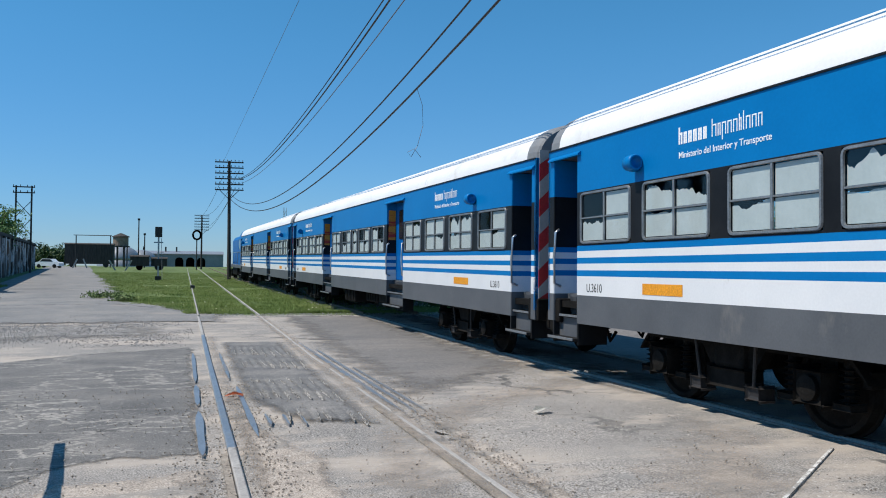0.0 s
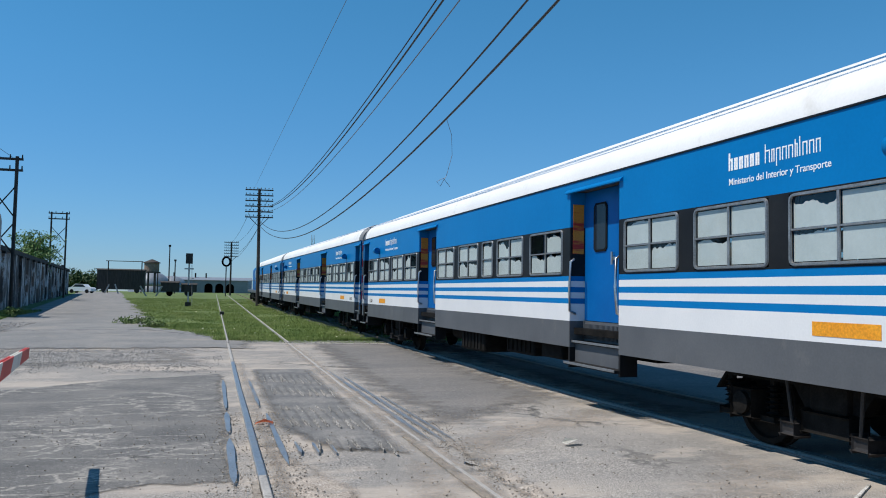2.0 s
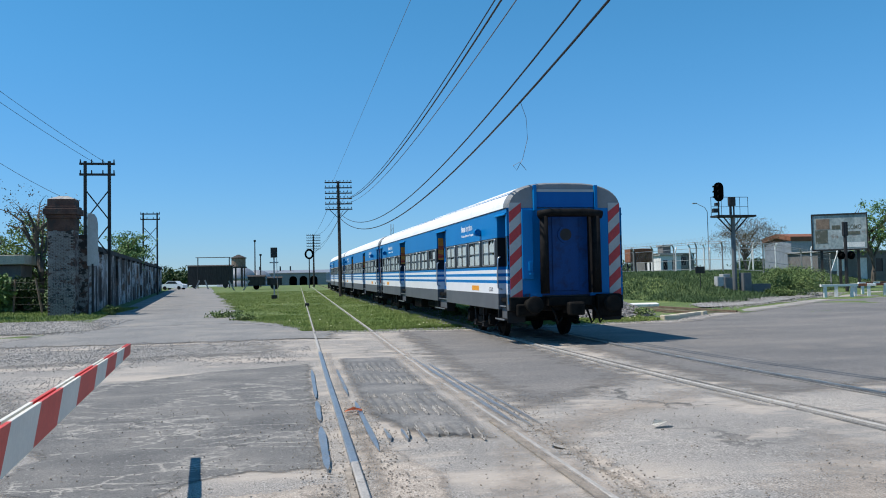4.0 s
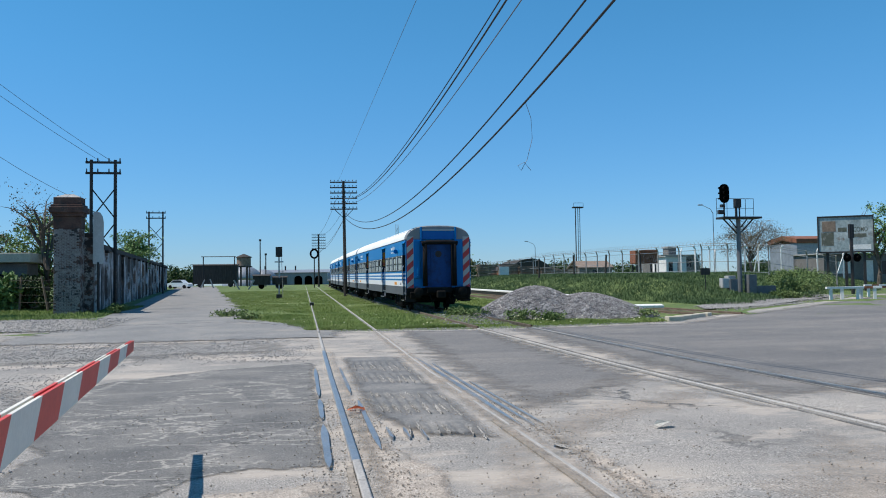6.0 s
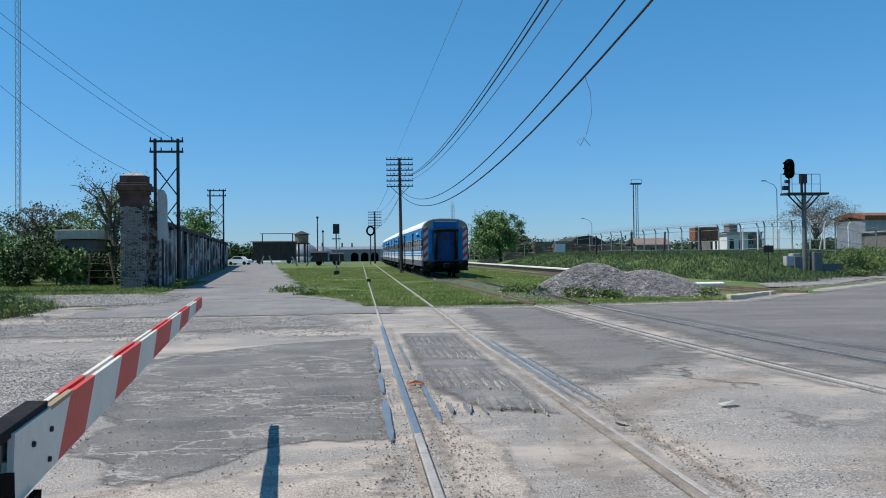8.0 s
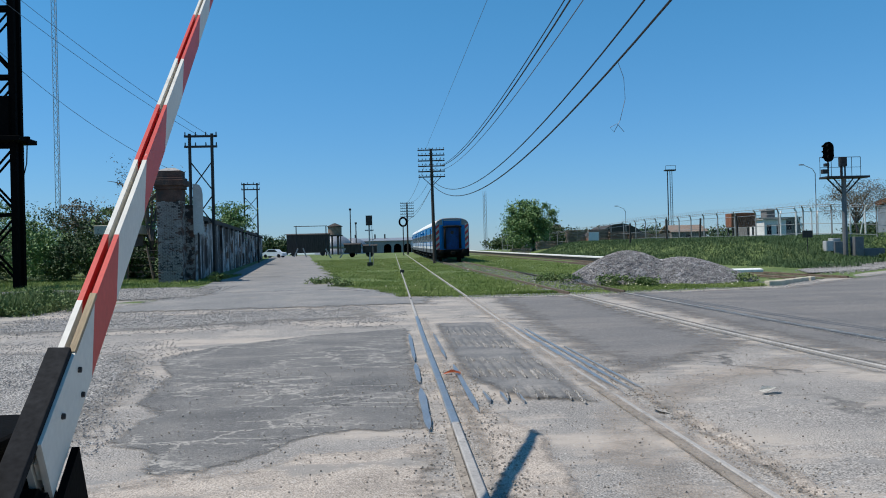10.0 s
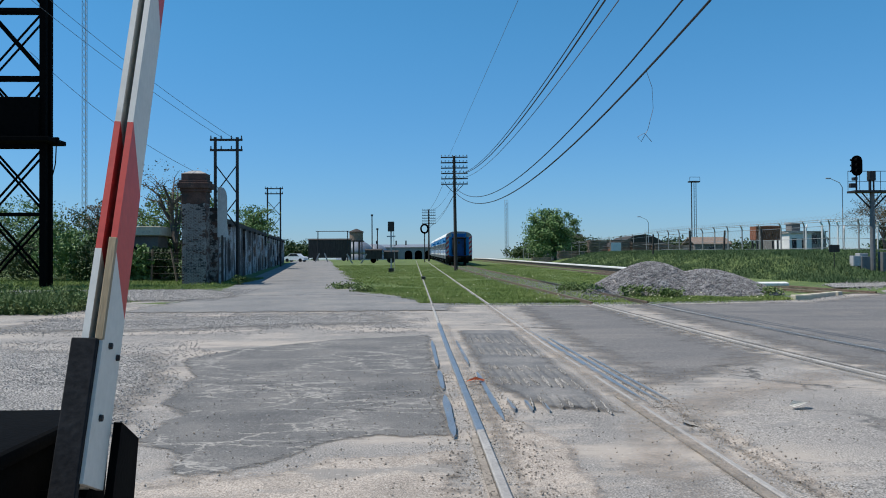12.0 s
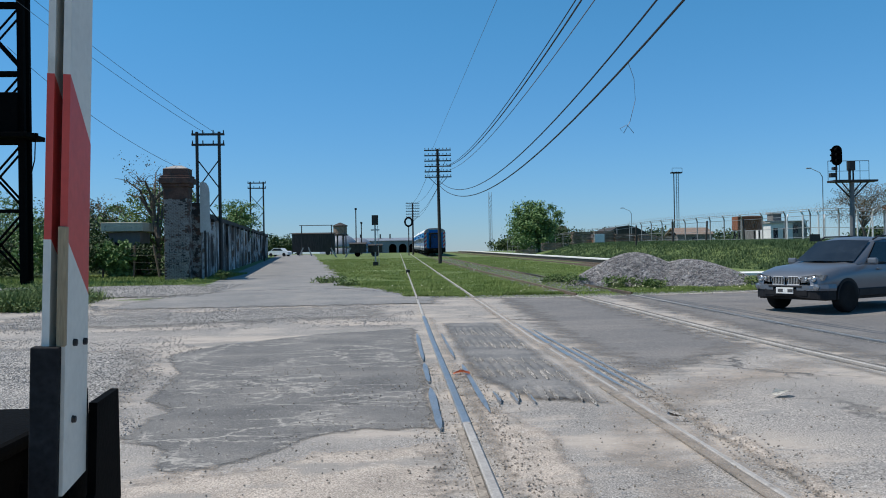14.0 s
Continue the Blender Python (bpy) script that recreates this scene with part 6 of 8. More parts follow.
wagon(-19.3, -11.6, 151, 4.05, "blackened wooden box wagon in the yard")
wagon(-7.1, -4.7, 121, 2.0, "low dark wagon with open sides")
wagon(-4.4, -2.3, 122, 1.75, "low dark wagon standing on a siding")


def yard():
    f = thing("pipe_frame", "thin dark pipe frame over the wagon", "frame")
    for x in (-17.4, -12.0):
        bm = bmesh.new()
        rod(bm, (x, 148.6, 1.5), (x, 148.6, 7.0), 0.09, n=6)
        part("post", bm, M["dark_iron"], f)
    bm = bmesh.new()
    rod(bm, (-17.8, 148.6, 6.95), (-11.8, 148.6, 6.95), 0.07, n=6)
    part("beam", bm, M["dark_iron"], f)
    w = thing("water_tower", "brown water tank on a steel stand with a low roof", "water tower", Matrix.Translation((-12.6, 180, rise(180))))
    bm = bmesh.new()
    lathe(bm, [(1.45, 4.3), (1.5, 4.35), (1.5, 6.1), (1.45, 6.15)], (0, 0, 0), "z", 20)
    part("tank", bm, M["tile_roof"], w)
    bm = bmesh.new()
    lathe(bm, [(1.75, 6.15), (1.7, 6.3), (0.2, 6.95), (0.05, 6.97)], (0, 0, 0), "z", 20)
    part("roof", bm, M["wagon_wood"], w)
    for a in range(6):
        bm = bmesh.new()
        rod(bm, (1.25 * math.cos(a * 1.047), 1.25 * math.sin(a * 1.047), 0), (1.25 * math.cos(a * 1.047), 1.25 * math.sin(a * 1.047), 4.3), 0.12)
        part("leg", bm, M["dark_iron"], w)
    bm = bmesh.new()
    box(bm, -1.7, 1.7, -1.7, 1.7, 4.1, 4.3)
    part("deck", bm, M["dark_iron"], w)
    s = thing("engine_shed", "long pale engine shed with dark arched doorways", "building", Matrix.Translation((-5, 203, rise(203) - 0.2)))
    xs = [(2.9 + 2.5 * k, 2.9 + 2.5 * k + 1.9) for k in range(3)]
    at = -12.0
    bm = bmesh.new()
    for a, b in xs:
        box(bm, at, a, 0, 0.5, 0, 2.6)
        at = b
    box(bm, at, 14, 0, 0.5, 0, 2.6)
    box(bm, -12, 14, 0, 0.5, 2.6, 3.3)
    box(bm, -12, 14, 10, 10.4, 0, 3.2)
    for x in (-12, 13.6):
        box(bm, x, x + 0.4, 0.5, 10, 0, 3.2)
    for a, b in xs:
        c, r = (a + b) / 2, (b - a) / 2
        pts = [(a, 2.6), (a, 1.6)] + [(c - r * math.cos(math.pi * k / 8), 1.6 + r * 0.9 * math.sin(math.pi * k / 8)) for k in range(1, 8)] + [(b, 1.6), (b, 2.6)]
        prism(bm, pts, "y", 0.002, 0.48)
    part("wall", bm, M["shed_white"], s)
    bm = bmesh.new()
    prism(bm, [(-0.3, 3.2), (5.2, 3.9), (10.6, 3.2), (5.2, 4.05)], "x", -12.2, 14.2)
    part("roof", bm, M["tin"], s)
    # black sheet added behind the arches, painting the unlit inside
    bm = bmesh.new()
    box(bm, -11.5, 13.4, 1.2, 1.4, 0, 3.1)
    part("dark_backing", bm, M["black"], s)
    for k, x in enumerate((-8, -4.5, 0.5, 3)):
        bm = bmesh.new()
        box(bm, x, x + 0.35, 4, 4.4, 3.4, 5.0)
        part("flue", bm, M["dark_iron"], s)
    for x, y, h in ((-7.6, 150, 8.6), (-6.7, 152, 6.1), (-24, 145, 4.5), (-10.5, 160, 4.0)):
        p = thing("lamp_post", "thin dark post in the yard", "post", Matrix.Translation((x, y, rise(y))))
        bm = bmesh.new()
        rod(bm, (0, 0, 0), (0, 0, h), 0.12, 0.09)
        part("post", bm, M["dark_iron"], p)
        bm = bmesh.new()
        box(bm, -0.2, 0.2, -0.2, 0.2, h - 0.35, h, 0.03)
        part("head", bm, M["dark_iron"], p)
    # storage domes behind the wagons
    for x, y, r in ((-14.0, 195, 4.6), (-9.5, 198, 3.4)):
        bm = bmesh.new()
        lathe(bm, [(r * math.cos(1.57 * k / 8), r * 0.75 * math.sin(1.57 * k / 8)) for k in range(8)], (x, y, 3.1), "z", 24)
        lathe(bm, [(r, -3.1), (r, 0.0)], (x, y, 3.1), "z", 24)
        solid("storage_tank", bm, M["tin"], "pale domed storage tank behind the yard", "tank", smooth=True)
    # parked white car
    c = thing("parked_car", "small white car parked at the end of the lane", "car", pose(-20.2, 140, rise(140), 0, 0, 70))
    bm = bmesh.new()
    prism(bm, [(-1.95, 0.3), (-1.95, 0.75), (-1.7, 0.92), (-1.1, 0.95), (-0.6, 1.42), (0.7, 1.45), (1.3, 0.98), (1.9, 0.85), (2.0, 0.3)], "x", -0.8, 0.8)
    part("body", bm, M["car_white"], c)
    bm = bmesh.new()
    prism(bm, [(-1.0, 0.97), (-0.56, 1.36), (0.66, 1.38), (1.12, 1.0)], "x", -0.81, 0.81)
    part("windows", bm, M["car_glass"], c)
    for x in (-0.75, 0.75):
        for y in (-1.25, 1.25):
            bm = bmesh.new()
            lathe(bm, [(0.3, -0.1), (0.3, 0.1)], (x, y, 0.3), "x", 16)
            part("wheel", bm, M["tyre"], c)
    for x, y, r in ((-7.6, 117, 30), (-8.8, 118, -30), (-17.0, 141, 25), (-14.6, 139, -20)):
        bm = bmesh.new()
        box(bm, -0.1, 0.1, -0.1, 0.1, 0, 1.7, 0.01)
        solid("leaning_post", bm, M["concrete"], "short pale post leaning in the yard", "post", m=pose(x, y, rise(y) - 0.1, 0, r, 0))


yard()


# hut and fence behind the pillar
def hut():
    h = thing("hut", "low hut with a beige slab roof among bushes", "building", Matrix.Translation((-16.8, 50.5, rise(50))))
    bm = bmesh.new()
    box(bm, -0.9, 1.0, 0, 2.0, 0, 2.7)
    part("wall", bm, M["plaster_grey"], h)
    bm = bmesh.new()
    box(bm, -1.2, 1.3, -0.4, 2.4, 2.75, 3.3, 0.03)
    part("roof", bm, M["sandstone"], h, "beige weathered roof slab")
    bm = bmesh.new()
    box(bm, -0.5, 0.3, -0.03, -0.004, 1.2, 2.1)
    part("window", bm, M["car_glass"], h)
    f = thing("wire_fence", "leaning wooden posts with wire", "fence")
    for x, y, l in ((-15.4, 48, 3), (-13.6, 47, -12), (-13.0, 46, 4), (-17.5, 49, 0), (-22, 50, 2)):
        bm = bmesh.new()
        rod(bm, (x, y, rise(y) - 0.1), (x + l * 0.03, y, rise(y) + 1.9), 0.06, n=6)
        part("post", bm, M["timber"], f)
    for z in (0.5, 0.9, 1.3, 1.7):
        bm = bmesh.new()
        tube(bm, [(-22, 50, rise(50) + z), (-17.5, 49, rise(49) + z), (-13.0, 46, rise(46) + z)], 0.006, 4)
        part("strand", bm, M["dark_iron"], f)


hut()


# ---- right side: signal, cabinets, fence, buildings, billboard ----
def right_signal():
    x, y = 26.6, 46.0
    z = ground_z(x, y)
    t = thing("railway_signal", "steel signal mast with platform and black oval signal head", "signal", Matrix.Translation((x, y, 0)))
    bm = bmesh.new()
    rod(bm, (0, 0, z - 0.2), (0, 0, 5.35), 0.15, 0.13, 10)
    part("mast", bm, M["box_dark"], t)
    bm = bmesh.new()
    box(bm, -1.25, 1.35, -0.45, 0.45, 5.3, 5.42, 0.01)
    part("platform", bm, M["dark_iron"], t)
    for s in (-1, 1):
        bm = bmesh.new()
        rod(bm, (0, 0, 4.3), (s * 1.0, 0, 5.3), 0.05, n=5)
        rod(bm, (0, 0, 4.6), (s * 0.6, 0, 5.3), 0.04, n=5)
        part("strut", bm, M["dark_iron"], t)
    bm = bmesh.new()
    for px in (0.75, 1.3, -1.2, -0.5):
        rod(bm, (px, 0.4, 5.4), (px, 0.4, 6.6), 0.018, n=4)
    rod(bm, (-1.2, 0.4, 6.6), (1.3, 0.4, 6.6), 0.018, n=4)
    rod(bm, (-1.2, 0.4, 6.0), (1.3, 0.4, 6.0), 0.012, n=4)
    part("railing", bm, M["dark_iron"], t)
    bm = bmesh.new()
    pts = [(-0.92 + 0.32 * math.cos(math.pi * k / 8), 7.15 + 0.32 * math.sin(math.pi * k / 8)) for k in range(9)] + [(-0.92 - 0.32 * math.cos(math.pi * k / 8), 6.6 - 0.32 * math.sin(math.pi * k / 8)) for k in range(9)]
    prism(bm, pts, "y", -0.1, -0.04)
    head = part("signal_head", bm, M["black"], t, "black oval signal head with hoods")
    for zz in (7.2, 6.88, 6.55):
        bm = bmesh.new()
        lathe(bm, [(0.11, -0.04), (0.13, -0.32), (0.11, -0.32), (0.09, -0.06)], (-0.98, -0.06, zz), "y", 12)
        box(bm, -1.32, -1.2, -0.2, -0.05, zz - 0.05, zz + 0.05)
        part("hood", bm, M["black"], head)
    bm = bmesh.new()
    rod(bm, (-0.92, 0, 5.4), (-0.92, 0, 6.5), 0.05)
    box(bm, -1.32, -0.95, -0.12, 0.12, 5.6, 5.85, 0.02)
    box(bm, -1.15, -0.9, -0.12, 0.12, 6.02, 6.2, 0.02)
    part("head_post", bm, M["dark_iron"], t)
    bm = bmesh.new()
    box(bm, -0.22, 0.16, -0.15, 0.15, 6.0, 6.55, 0.02)
    rod(bm, (-0.12, 0, 5.4), (-0.12, 0, 6.0), 0.08)
    rod(bm, (0.1, 0, 5.4), (0.1, 0, 6.0), 0.05)
    part("second_head", bm, M["dark_iron"], t)
    bm = bmesh.new()
    for px in (0.18, 0.42):
        rod(bm, (px, 0.15, z), (px, 0.15, 5.3), 0.015, n=4)
    for k in range(16):
        rod(bm, (0.18, 0.15, z + 0.3 * k + 0.2), (0.42, 0.15, z + 0.3 * k + 0.2), 0.012, n=4)
    part("ladder", bm, M["galvanised"], t)
    for nm, mt, label, a in (("equipment_cabinet", "box_grey", "small pale grey equipment cabinet", (25.05, 25.55, 45.3, 45.7, 1.05, 1.65)),
                             ("equipment_cabinet", "box_dark", "dark grey equipment cabinet", (25.5, 26.0, 45.2, 45.7, 0.85, 1.6)),
                             ("equipment_cabinet", "box_dark", "tall dark relay cabinet by the signal", (26.95, 27.5, 45.6, 46.1, 0.4, 1.85)),
                             ("equipment_cabinet", "box_grey", "grey relay cabinet behind the mast", (26.0, 26.5, 46.3, 46.8, 0.4, 1.8)),
                             ("equipment_cabinet", "box_dark", "wide low dark cabinet", (27.6, 28.9, 45.8, 46.4, 0.35, 1.15))):
        bm = bmesh.new()
        box(bm, *a, 0.02)
        c = thing(nm, label, "cabinet")
        part("body", bm, M[mt], c)
        bm = bmesh.new()
        box(bm, a[0] + 0.05, a[1] - 0.05, a[2] - 0.012, a[2] - 0.002, a[4] + 0.06, a[5] - 0.06)
        part("door", bm, M[mt], c)
        bm = bmesh.new()
        for px in (a[0] + 0.08, a[1] - 0.08):
            box(bm, px - 0.03, px + 0.03, a[2] + 0.1, a[2] + 0.16, ground_z(px, a[2]) - 0.1, a[4])
        part("leg", bm, M["dark_iron"], c)
    s = thing("small_sign", "small dark blank sign on a thin post", "sign", Matrix.Translation((23.25, 44, ground_z(23.25, 44))))
    bm = bmesh.new()
    rod(bm, (0, 0, -0.1), (0, 0, 1.2), 0.025, n=5)
    part("post", bm, M["dark_iron"], s)
    bm = bmesh.new()
    box(bm, -0.3, 0.3, -0.03, 0.0, 0.95, 1.35, 0.01)
    part("board", bm, M["wagon_wood"], s)


right_signal()


def fence():
    f = thing("mesh_fence", "concrete-post wire mesh fence with bent tops and barbed wire", "fence")
    line = [(20.5, 150), (25, 122), (30.5, 101), (31.5, 88), (32.0, 76), (34.5, 62), (40, 60), (47, 61.5)]
    pts, left = [], 0.0
    for (ax, ay), (bx, by) in zip(line, line[1:]):
        d = math.hypot(bx - ax, by - ay)
        s = left
        while s < d:
            pts.append((ax + (bx - ax) * s / d, ay + (by - ay) * s / d))
            s += 3.2
        left = s - d
    bm = bmesh.new()
    tube(bm, [(0, 0, -0.2), (0, 0, 2.2), (-0.08, -0.08, 2.35), (-0.3, -0.3, 2.6)], [0.075, 0.07, 0.065, 0.05], 6)
    me = finish(bm, "post", M["concrete"])
    for x, y in pts:
        o = new("post", me)
        o.parent, o.matrix_basis = f, pose(x, y, ground_z(x, y), 0, 0, random.uniform(-8, 8))
    for z, dx in ((0.3, 0), (1.1, 0), (2.1, 0), (2.45, -0.15), (2.6, -0.3)):
        bm = bmesh.new()
        tube(bm, [(x + dx, y + dx, ground_z(x, y) + z) for x, y in pts], 0.02, 4)
        part("strand", bm, M["galvanised"], f)
    bm = bmesh.new()
    for (ax, ay), (bx, by) in zip(pts, pts[1:]):
        if ay > 100:
            continue
        for k in range(9):
            u, v = k / 9, (k + 3) / 9
            for p, q in (((u, 0.2), (min(v, 1), 2.1)), ((u, 2.1), (min(v, 1), 0.2))):
                a = (ax + (bx - ax) * p[0], ay + (by - ay) * p[0], ground_z(ax, ay) + p[1])
                b = (ax + (bx - ax) * q[0], ay + (by - ay) * q[0], ground_z(ax, ay) + q[1])
                rod(bm, a, b, 0.003, n=3)
    tagged(part("mesh", bm, M["galvanised"], f), kind="stuff")
    # barbed coil along the top
    bm = bmesh.new()
    coil = []
    for (ax, ay), (bx, by) in zip(pts, pts[1:]):
        if ay > 105:
            continue
        for k in range(24):
            u, a = k / 24, 6.2832 * k / 4
            x, y = ax + (bx - ax) * u, ay + (by - ay) * u
            coil.append((x - 0.2, y + 0.22 * math.cos(a), ground_z(ax, ay) + (ground_z(bx, by) - ground_z(ax, ay)) * u + 2.7 + 0.25 * math.sin(a)))
    tube(bm, coil, 0.008, 3)
    part("barbed_coil", bm, M["galvanised"], f)
    # second row of plain posts in the yard behind
    for k, (x, y) in enumerate([(36, 70), (38.5, 72), (41, 70), (43, 71), (46, 72), (48.5, 70), (52, 71), (39.5, 80), (44.5, 82), (36.5, 84)]):
        bm = bmesh.new()
        tube(bm, [(0, 0, -0.2), (0, 0, 2.4), (-0.2, 0, 2.75)], 0.08, 6)
        if k % 3 == 0:
            rod(bm, (0.9, 0, 0), (0.05, 0, 2.1), 0.06, n=5)
        solid("yard_post", bm, M["white_concrete"], "pale concrete yard post", "post", m=pose(x, y, ground_z(x, y), 0, 0, 30 * k), group="yard posts")
    for x, y in ((24.2, 70), (26.4, 68), (21.8, 73), (28.0, 64)):
        bm = bmesh.new()
        rod(bm, (0, 0, -0.2), (0.03, 0, 1.9), 0.09, 0.08, 7)
        solid("wooden_post", bm, M["tar_wood"], "short dark wooden post on the bank", "post", m=pose(x, y, ground_z(x, y), 0, random.uniform(-4, 4), 0), group="bank posts")


fence()


def house(name, label, x, y, w, d, h, wall_m, roof_m, openings=(), pitch=0.0, z=None, over_h=0.2, roof_t=0.14):
    z = ground_z(x, y) - 0.1 if z is None else z
    t = thing(name, label, "building", Matrix.Translation((x, y, z)))
    cols = sorted(openings)
    at = 0.0
    for a, b, lo, hi, kind in cols:
        bm = bmesh.new()
        box(bm, at, a, 0, 0.2, 0, h)
        part("wall", bm, M[wall_m], t)
        bm = bmesh.new()
        box(bm, a, b, 0, 0.2, hi, h)
        part("lintel", bm, M[wall_m], t)
        if lo > 0.05:
            bm = bmesh.new()
            box(bm, a, b, 0, 0.2, 0, lo)
            part("wall", bm, M[wall_m], t)
        bm = bmesh.new()
        box(bm, a, b, 0.08, 0.12, lo, hi)
        part("door" if lo <= 0.05 else "window", bm, M["white_concrete" if kind == "white" else "car_glass"], t)
        at = b
    bm = bmesh.new()
    box(bm, at, w, 0, 0.2, 0, h)
    part("wall", bm, M[wall_m], t)
    for a, b, c, e in ((0, 0.2, 0.2, d), (w - 0.2, w, 0.2, d), (0.2, w - 0.2, d - 0.2, d)):
        bm = bmesh.new()
        box(bm, a, b, c, e, 0, h)
        part("wall", bm, M[wall_m], t)
    bm = bmesh.new()
    o = over_h
    if pitch:
        prism(bm, [(-o, h), (d / 2, h + pitch), (d + o, h), (d + o, h + roof_t), (d / 2, h + pitch + roof_t), (-o, h + roof_t)], "x", -o, w + o)
    else:
        box(bm, -o, w + o, -o, d + o, h, h + roof_t, 0.02)
    part("roof", bm, M[roof_m], t)
    return t


def right_yard():
    # rusty box on posts
    c = thing("rusty_box", "rust-red sheet metal box on short legs", "container", Matrix.Translation((40.1, 90, 0)))
    bm = bmesh.new()
    box(bm, -1.45, 1.4, 0, 1.6, 3.6, 5.2, 0.04)
    body = part("body", bm, M["rust_red"], c)
    for k in range(9):
        bm = bmesh.new()
        box(bm, -1.4 + 0.32 * k, -1.28 + 0.32 * k, -0.04, -0.002, 3.68, 5.12)
        part("rib", bm, M["rust_red"], body)
    for x in (-1.2, 1.15):
        for y in (0.15, 1.4):
            bm = bmesh.new()
            box(bm, x - 0.08, x + 0.08, y - 0.08, y + 0.08, ground_z(40, 90) - 0.2, 3.6)
            part("leg", bm, M["dark_iron"], c)
    house("white_house", "small white plastered house with two dark windows", 44.9, 95, 2.7, 4, 2.4, "plaster", "concrete", [(0.3, 0.9, 0.6, 1.8, "glass"), (1.5, 2.0, 0.6, 1.8, "glass")], z=2.1)
    house("grey_building", "grey plastered flat-roofed block behind the yard", 56.0, 120, 6.4, 8, 3.3, "plaster_grey", "concrete", [(1.0, 1.8, 1.5, 2.8, "glass"), (4.0, 5.0, 1.5, 2.8, "glass")], z=2.2)
    house("grey_building", "dark water-tank room on a flat roof", 57.6, 121, 1.3, 2, 1.2, "plaster_grey", "concrete", z=5.6)
    house("grey_house", "grey house with brown roof", 39.5, 112, 5, 5, 1.6, "plaster_grey", "tile_roof", [(2, 2.9, 0.6, 1.3, "glass")], 1.0, z=1.9)
    house("metal_shed", "blue-grey sheet metal shed with a red roof edge", 61.0, 92, 8.0, 6, 3.6, "tin", "rust_red", [], 0.5, z=2.4, roof_t=0.55)
    house("gatehouse", "olive gatehouse with white window and white door under the billboard", 50.6, 72, 8.2, 5, 3.0, "plaster_grey", "concrete", [(1.5, 3.3, 1.1, 2.3, "white"), (4.3, 5.5, 0.0, 2.4, "white"), (6.4, 7.2, 1.0, 2.3, "glass")], z=0.9)
    # arched hall
    a = thing("arched_hall", "far hall with a dark arched roof", "building", Matrix.Translation((46, 160, 0)))
    bm = bmesh.new()
    pts = [(-5.2 + 10.4 * k / 12, 4.2 + 2.3 * math.sin(math.pi * k / 12)) for k in range(13)]
    prism(bm, pts + [(5.2, 4.1), (-5.2, 4.1)], "y", 0, 14)
    part("roof", bm, M["wagon_wood"], a)
    bm = bmesh.new()
    box(bm, -5.0, 5.0, 0.2, 13.8, 1.4, 4.1)
    part("wall", bm, M["rust_red"], a)
    house("grey_house", "dark gabled shed behind the timber stacks", 22.5, 138, 7, 6, 2.6, "plaster_grey", "wagon_wood", [], 1.8, z=1.4)
    # stacks of sleepers
    rnd = random.Random(5)
    bm = bmesh.new()
    box(bm, -1.25, 1.25, -0.12, 0.12, 0, 0.15, 0.01)
    me = finish(bm, "sleeper", M["timber"])
    for sx, sy, n, cols in ((17.2, 108, 4, 2), (20.6, 107, 5, 3), (24.2, 105, 9, 3), (27.0, 104.4, 9, 3), (29.6, 104, 7, 3), (32.2, 103, 6, 3), (34.8, 103, 5, 2)):
        t = thing("timber_stack", "stack of weathered timber sleepers", "timber", Matrix.Translation((sx, sy, ground_z(sx, sy))), group="timber stacks")
        for k in range(n):
            for q in range(cols):
                o = new("sleeper", me)
                o.parent = t
                o.matrix_basis = pose(rnd.uniform(-0.2, 0.2), q * 0.32 + rnd.uniform(-0.03, 0.03), k * 0.2 + (0.02 if k else 0), 0, rnd.uniform(-1, 1), rnd.uniform(-4, 4))
    bm = bmesh.new()
    box(bm, -0.65, 0.65, -0.05, 0.0, 0, 1.2, 0.01)
    solid("blank_board", bm, M["plaster"], "pale blank board leaning on timber", "board", m=Matrix.Translation((26.0, 103, ground_z(26, 103) + 0.2)))
    # floodlight mast
    m = thing("floodlight_mast", "slim floodlight mast with ladder and top basket", "mast", Matrix.Translation((43.9, 125, 1.0)))
    bm = bmesh.new()
    rod(bm, (-0.3, 0, 0), (-0.3, 0, 12.6), 0.1, 0.08, 8)
    part("mast", bm, M["dark_iron"], m)
    bm = bmesh.new()
    for x in (0.1, 0.42):
        rod(bm, (x, 0, 0), (x, 0, 12.8), 0.06, n=4)
    for k in range(30):
        rod(bm, (0.1, 0, 0.4 * k + 0.3), (0.42, 0, 0.4 * k + 0.3), 0.02, n=3)
    part("ladder", bm, M["galvanised"], m)
    bm = bmesh.new()
    box(bm, -0.75, 0.95, -0.4, 0.4, 12.5, 12.7)
    for x in (-0.7, 0.9):
        rod(bm, (x, -0.4, 12.7), (x, -0.4, 13.3), 0.03, n=4)
    rod(bm, (-0.7, -0.4, 13.3), (0.9, -0.4, 13.3), 0.03, n=4)
    part("basket", bm, M["dark_iron"], m)
    radio_mast(30.2, 260, 2, 21, 0.5, "distant steel lattice mast")
    for x, y, h in ((38.2, 130, 6.8), (46.0, 85, 7.6)):
        l = thing("street_lamp", "thin grey street lamp with one arm", "street lamp", Matrix.Translation((x, y, ground_z(x, y))))
        bm = bmesh.new()
        tube(bm, [(0, 0, 0), (0, 0, h - 0.7), (-0.3, 0, h - 0.2), (-1.3, 0, h + 0.25)], [0.06, 0.045, 0.035, 0.03], 6)
        part("post", bm, M["galvanised"], l)
        bm = bmesh.new()
        box(bm, -1.8, -1.25, -0.1, 0.1, h + 0.2, h + 0.33, 0.03)
        part("head", bm, M["galvanised"], l)
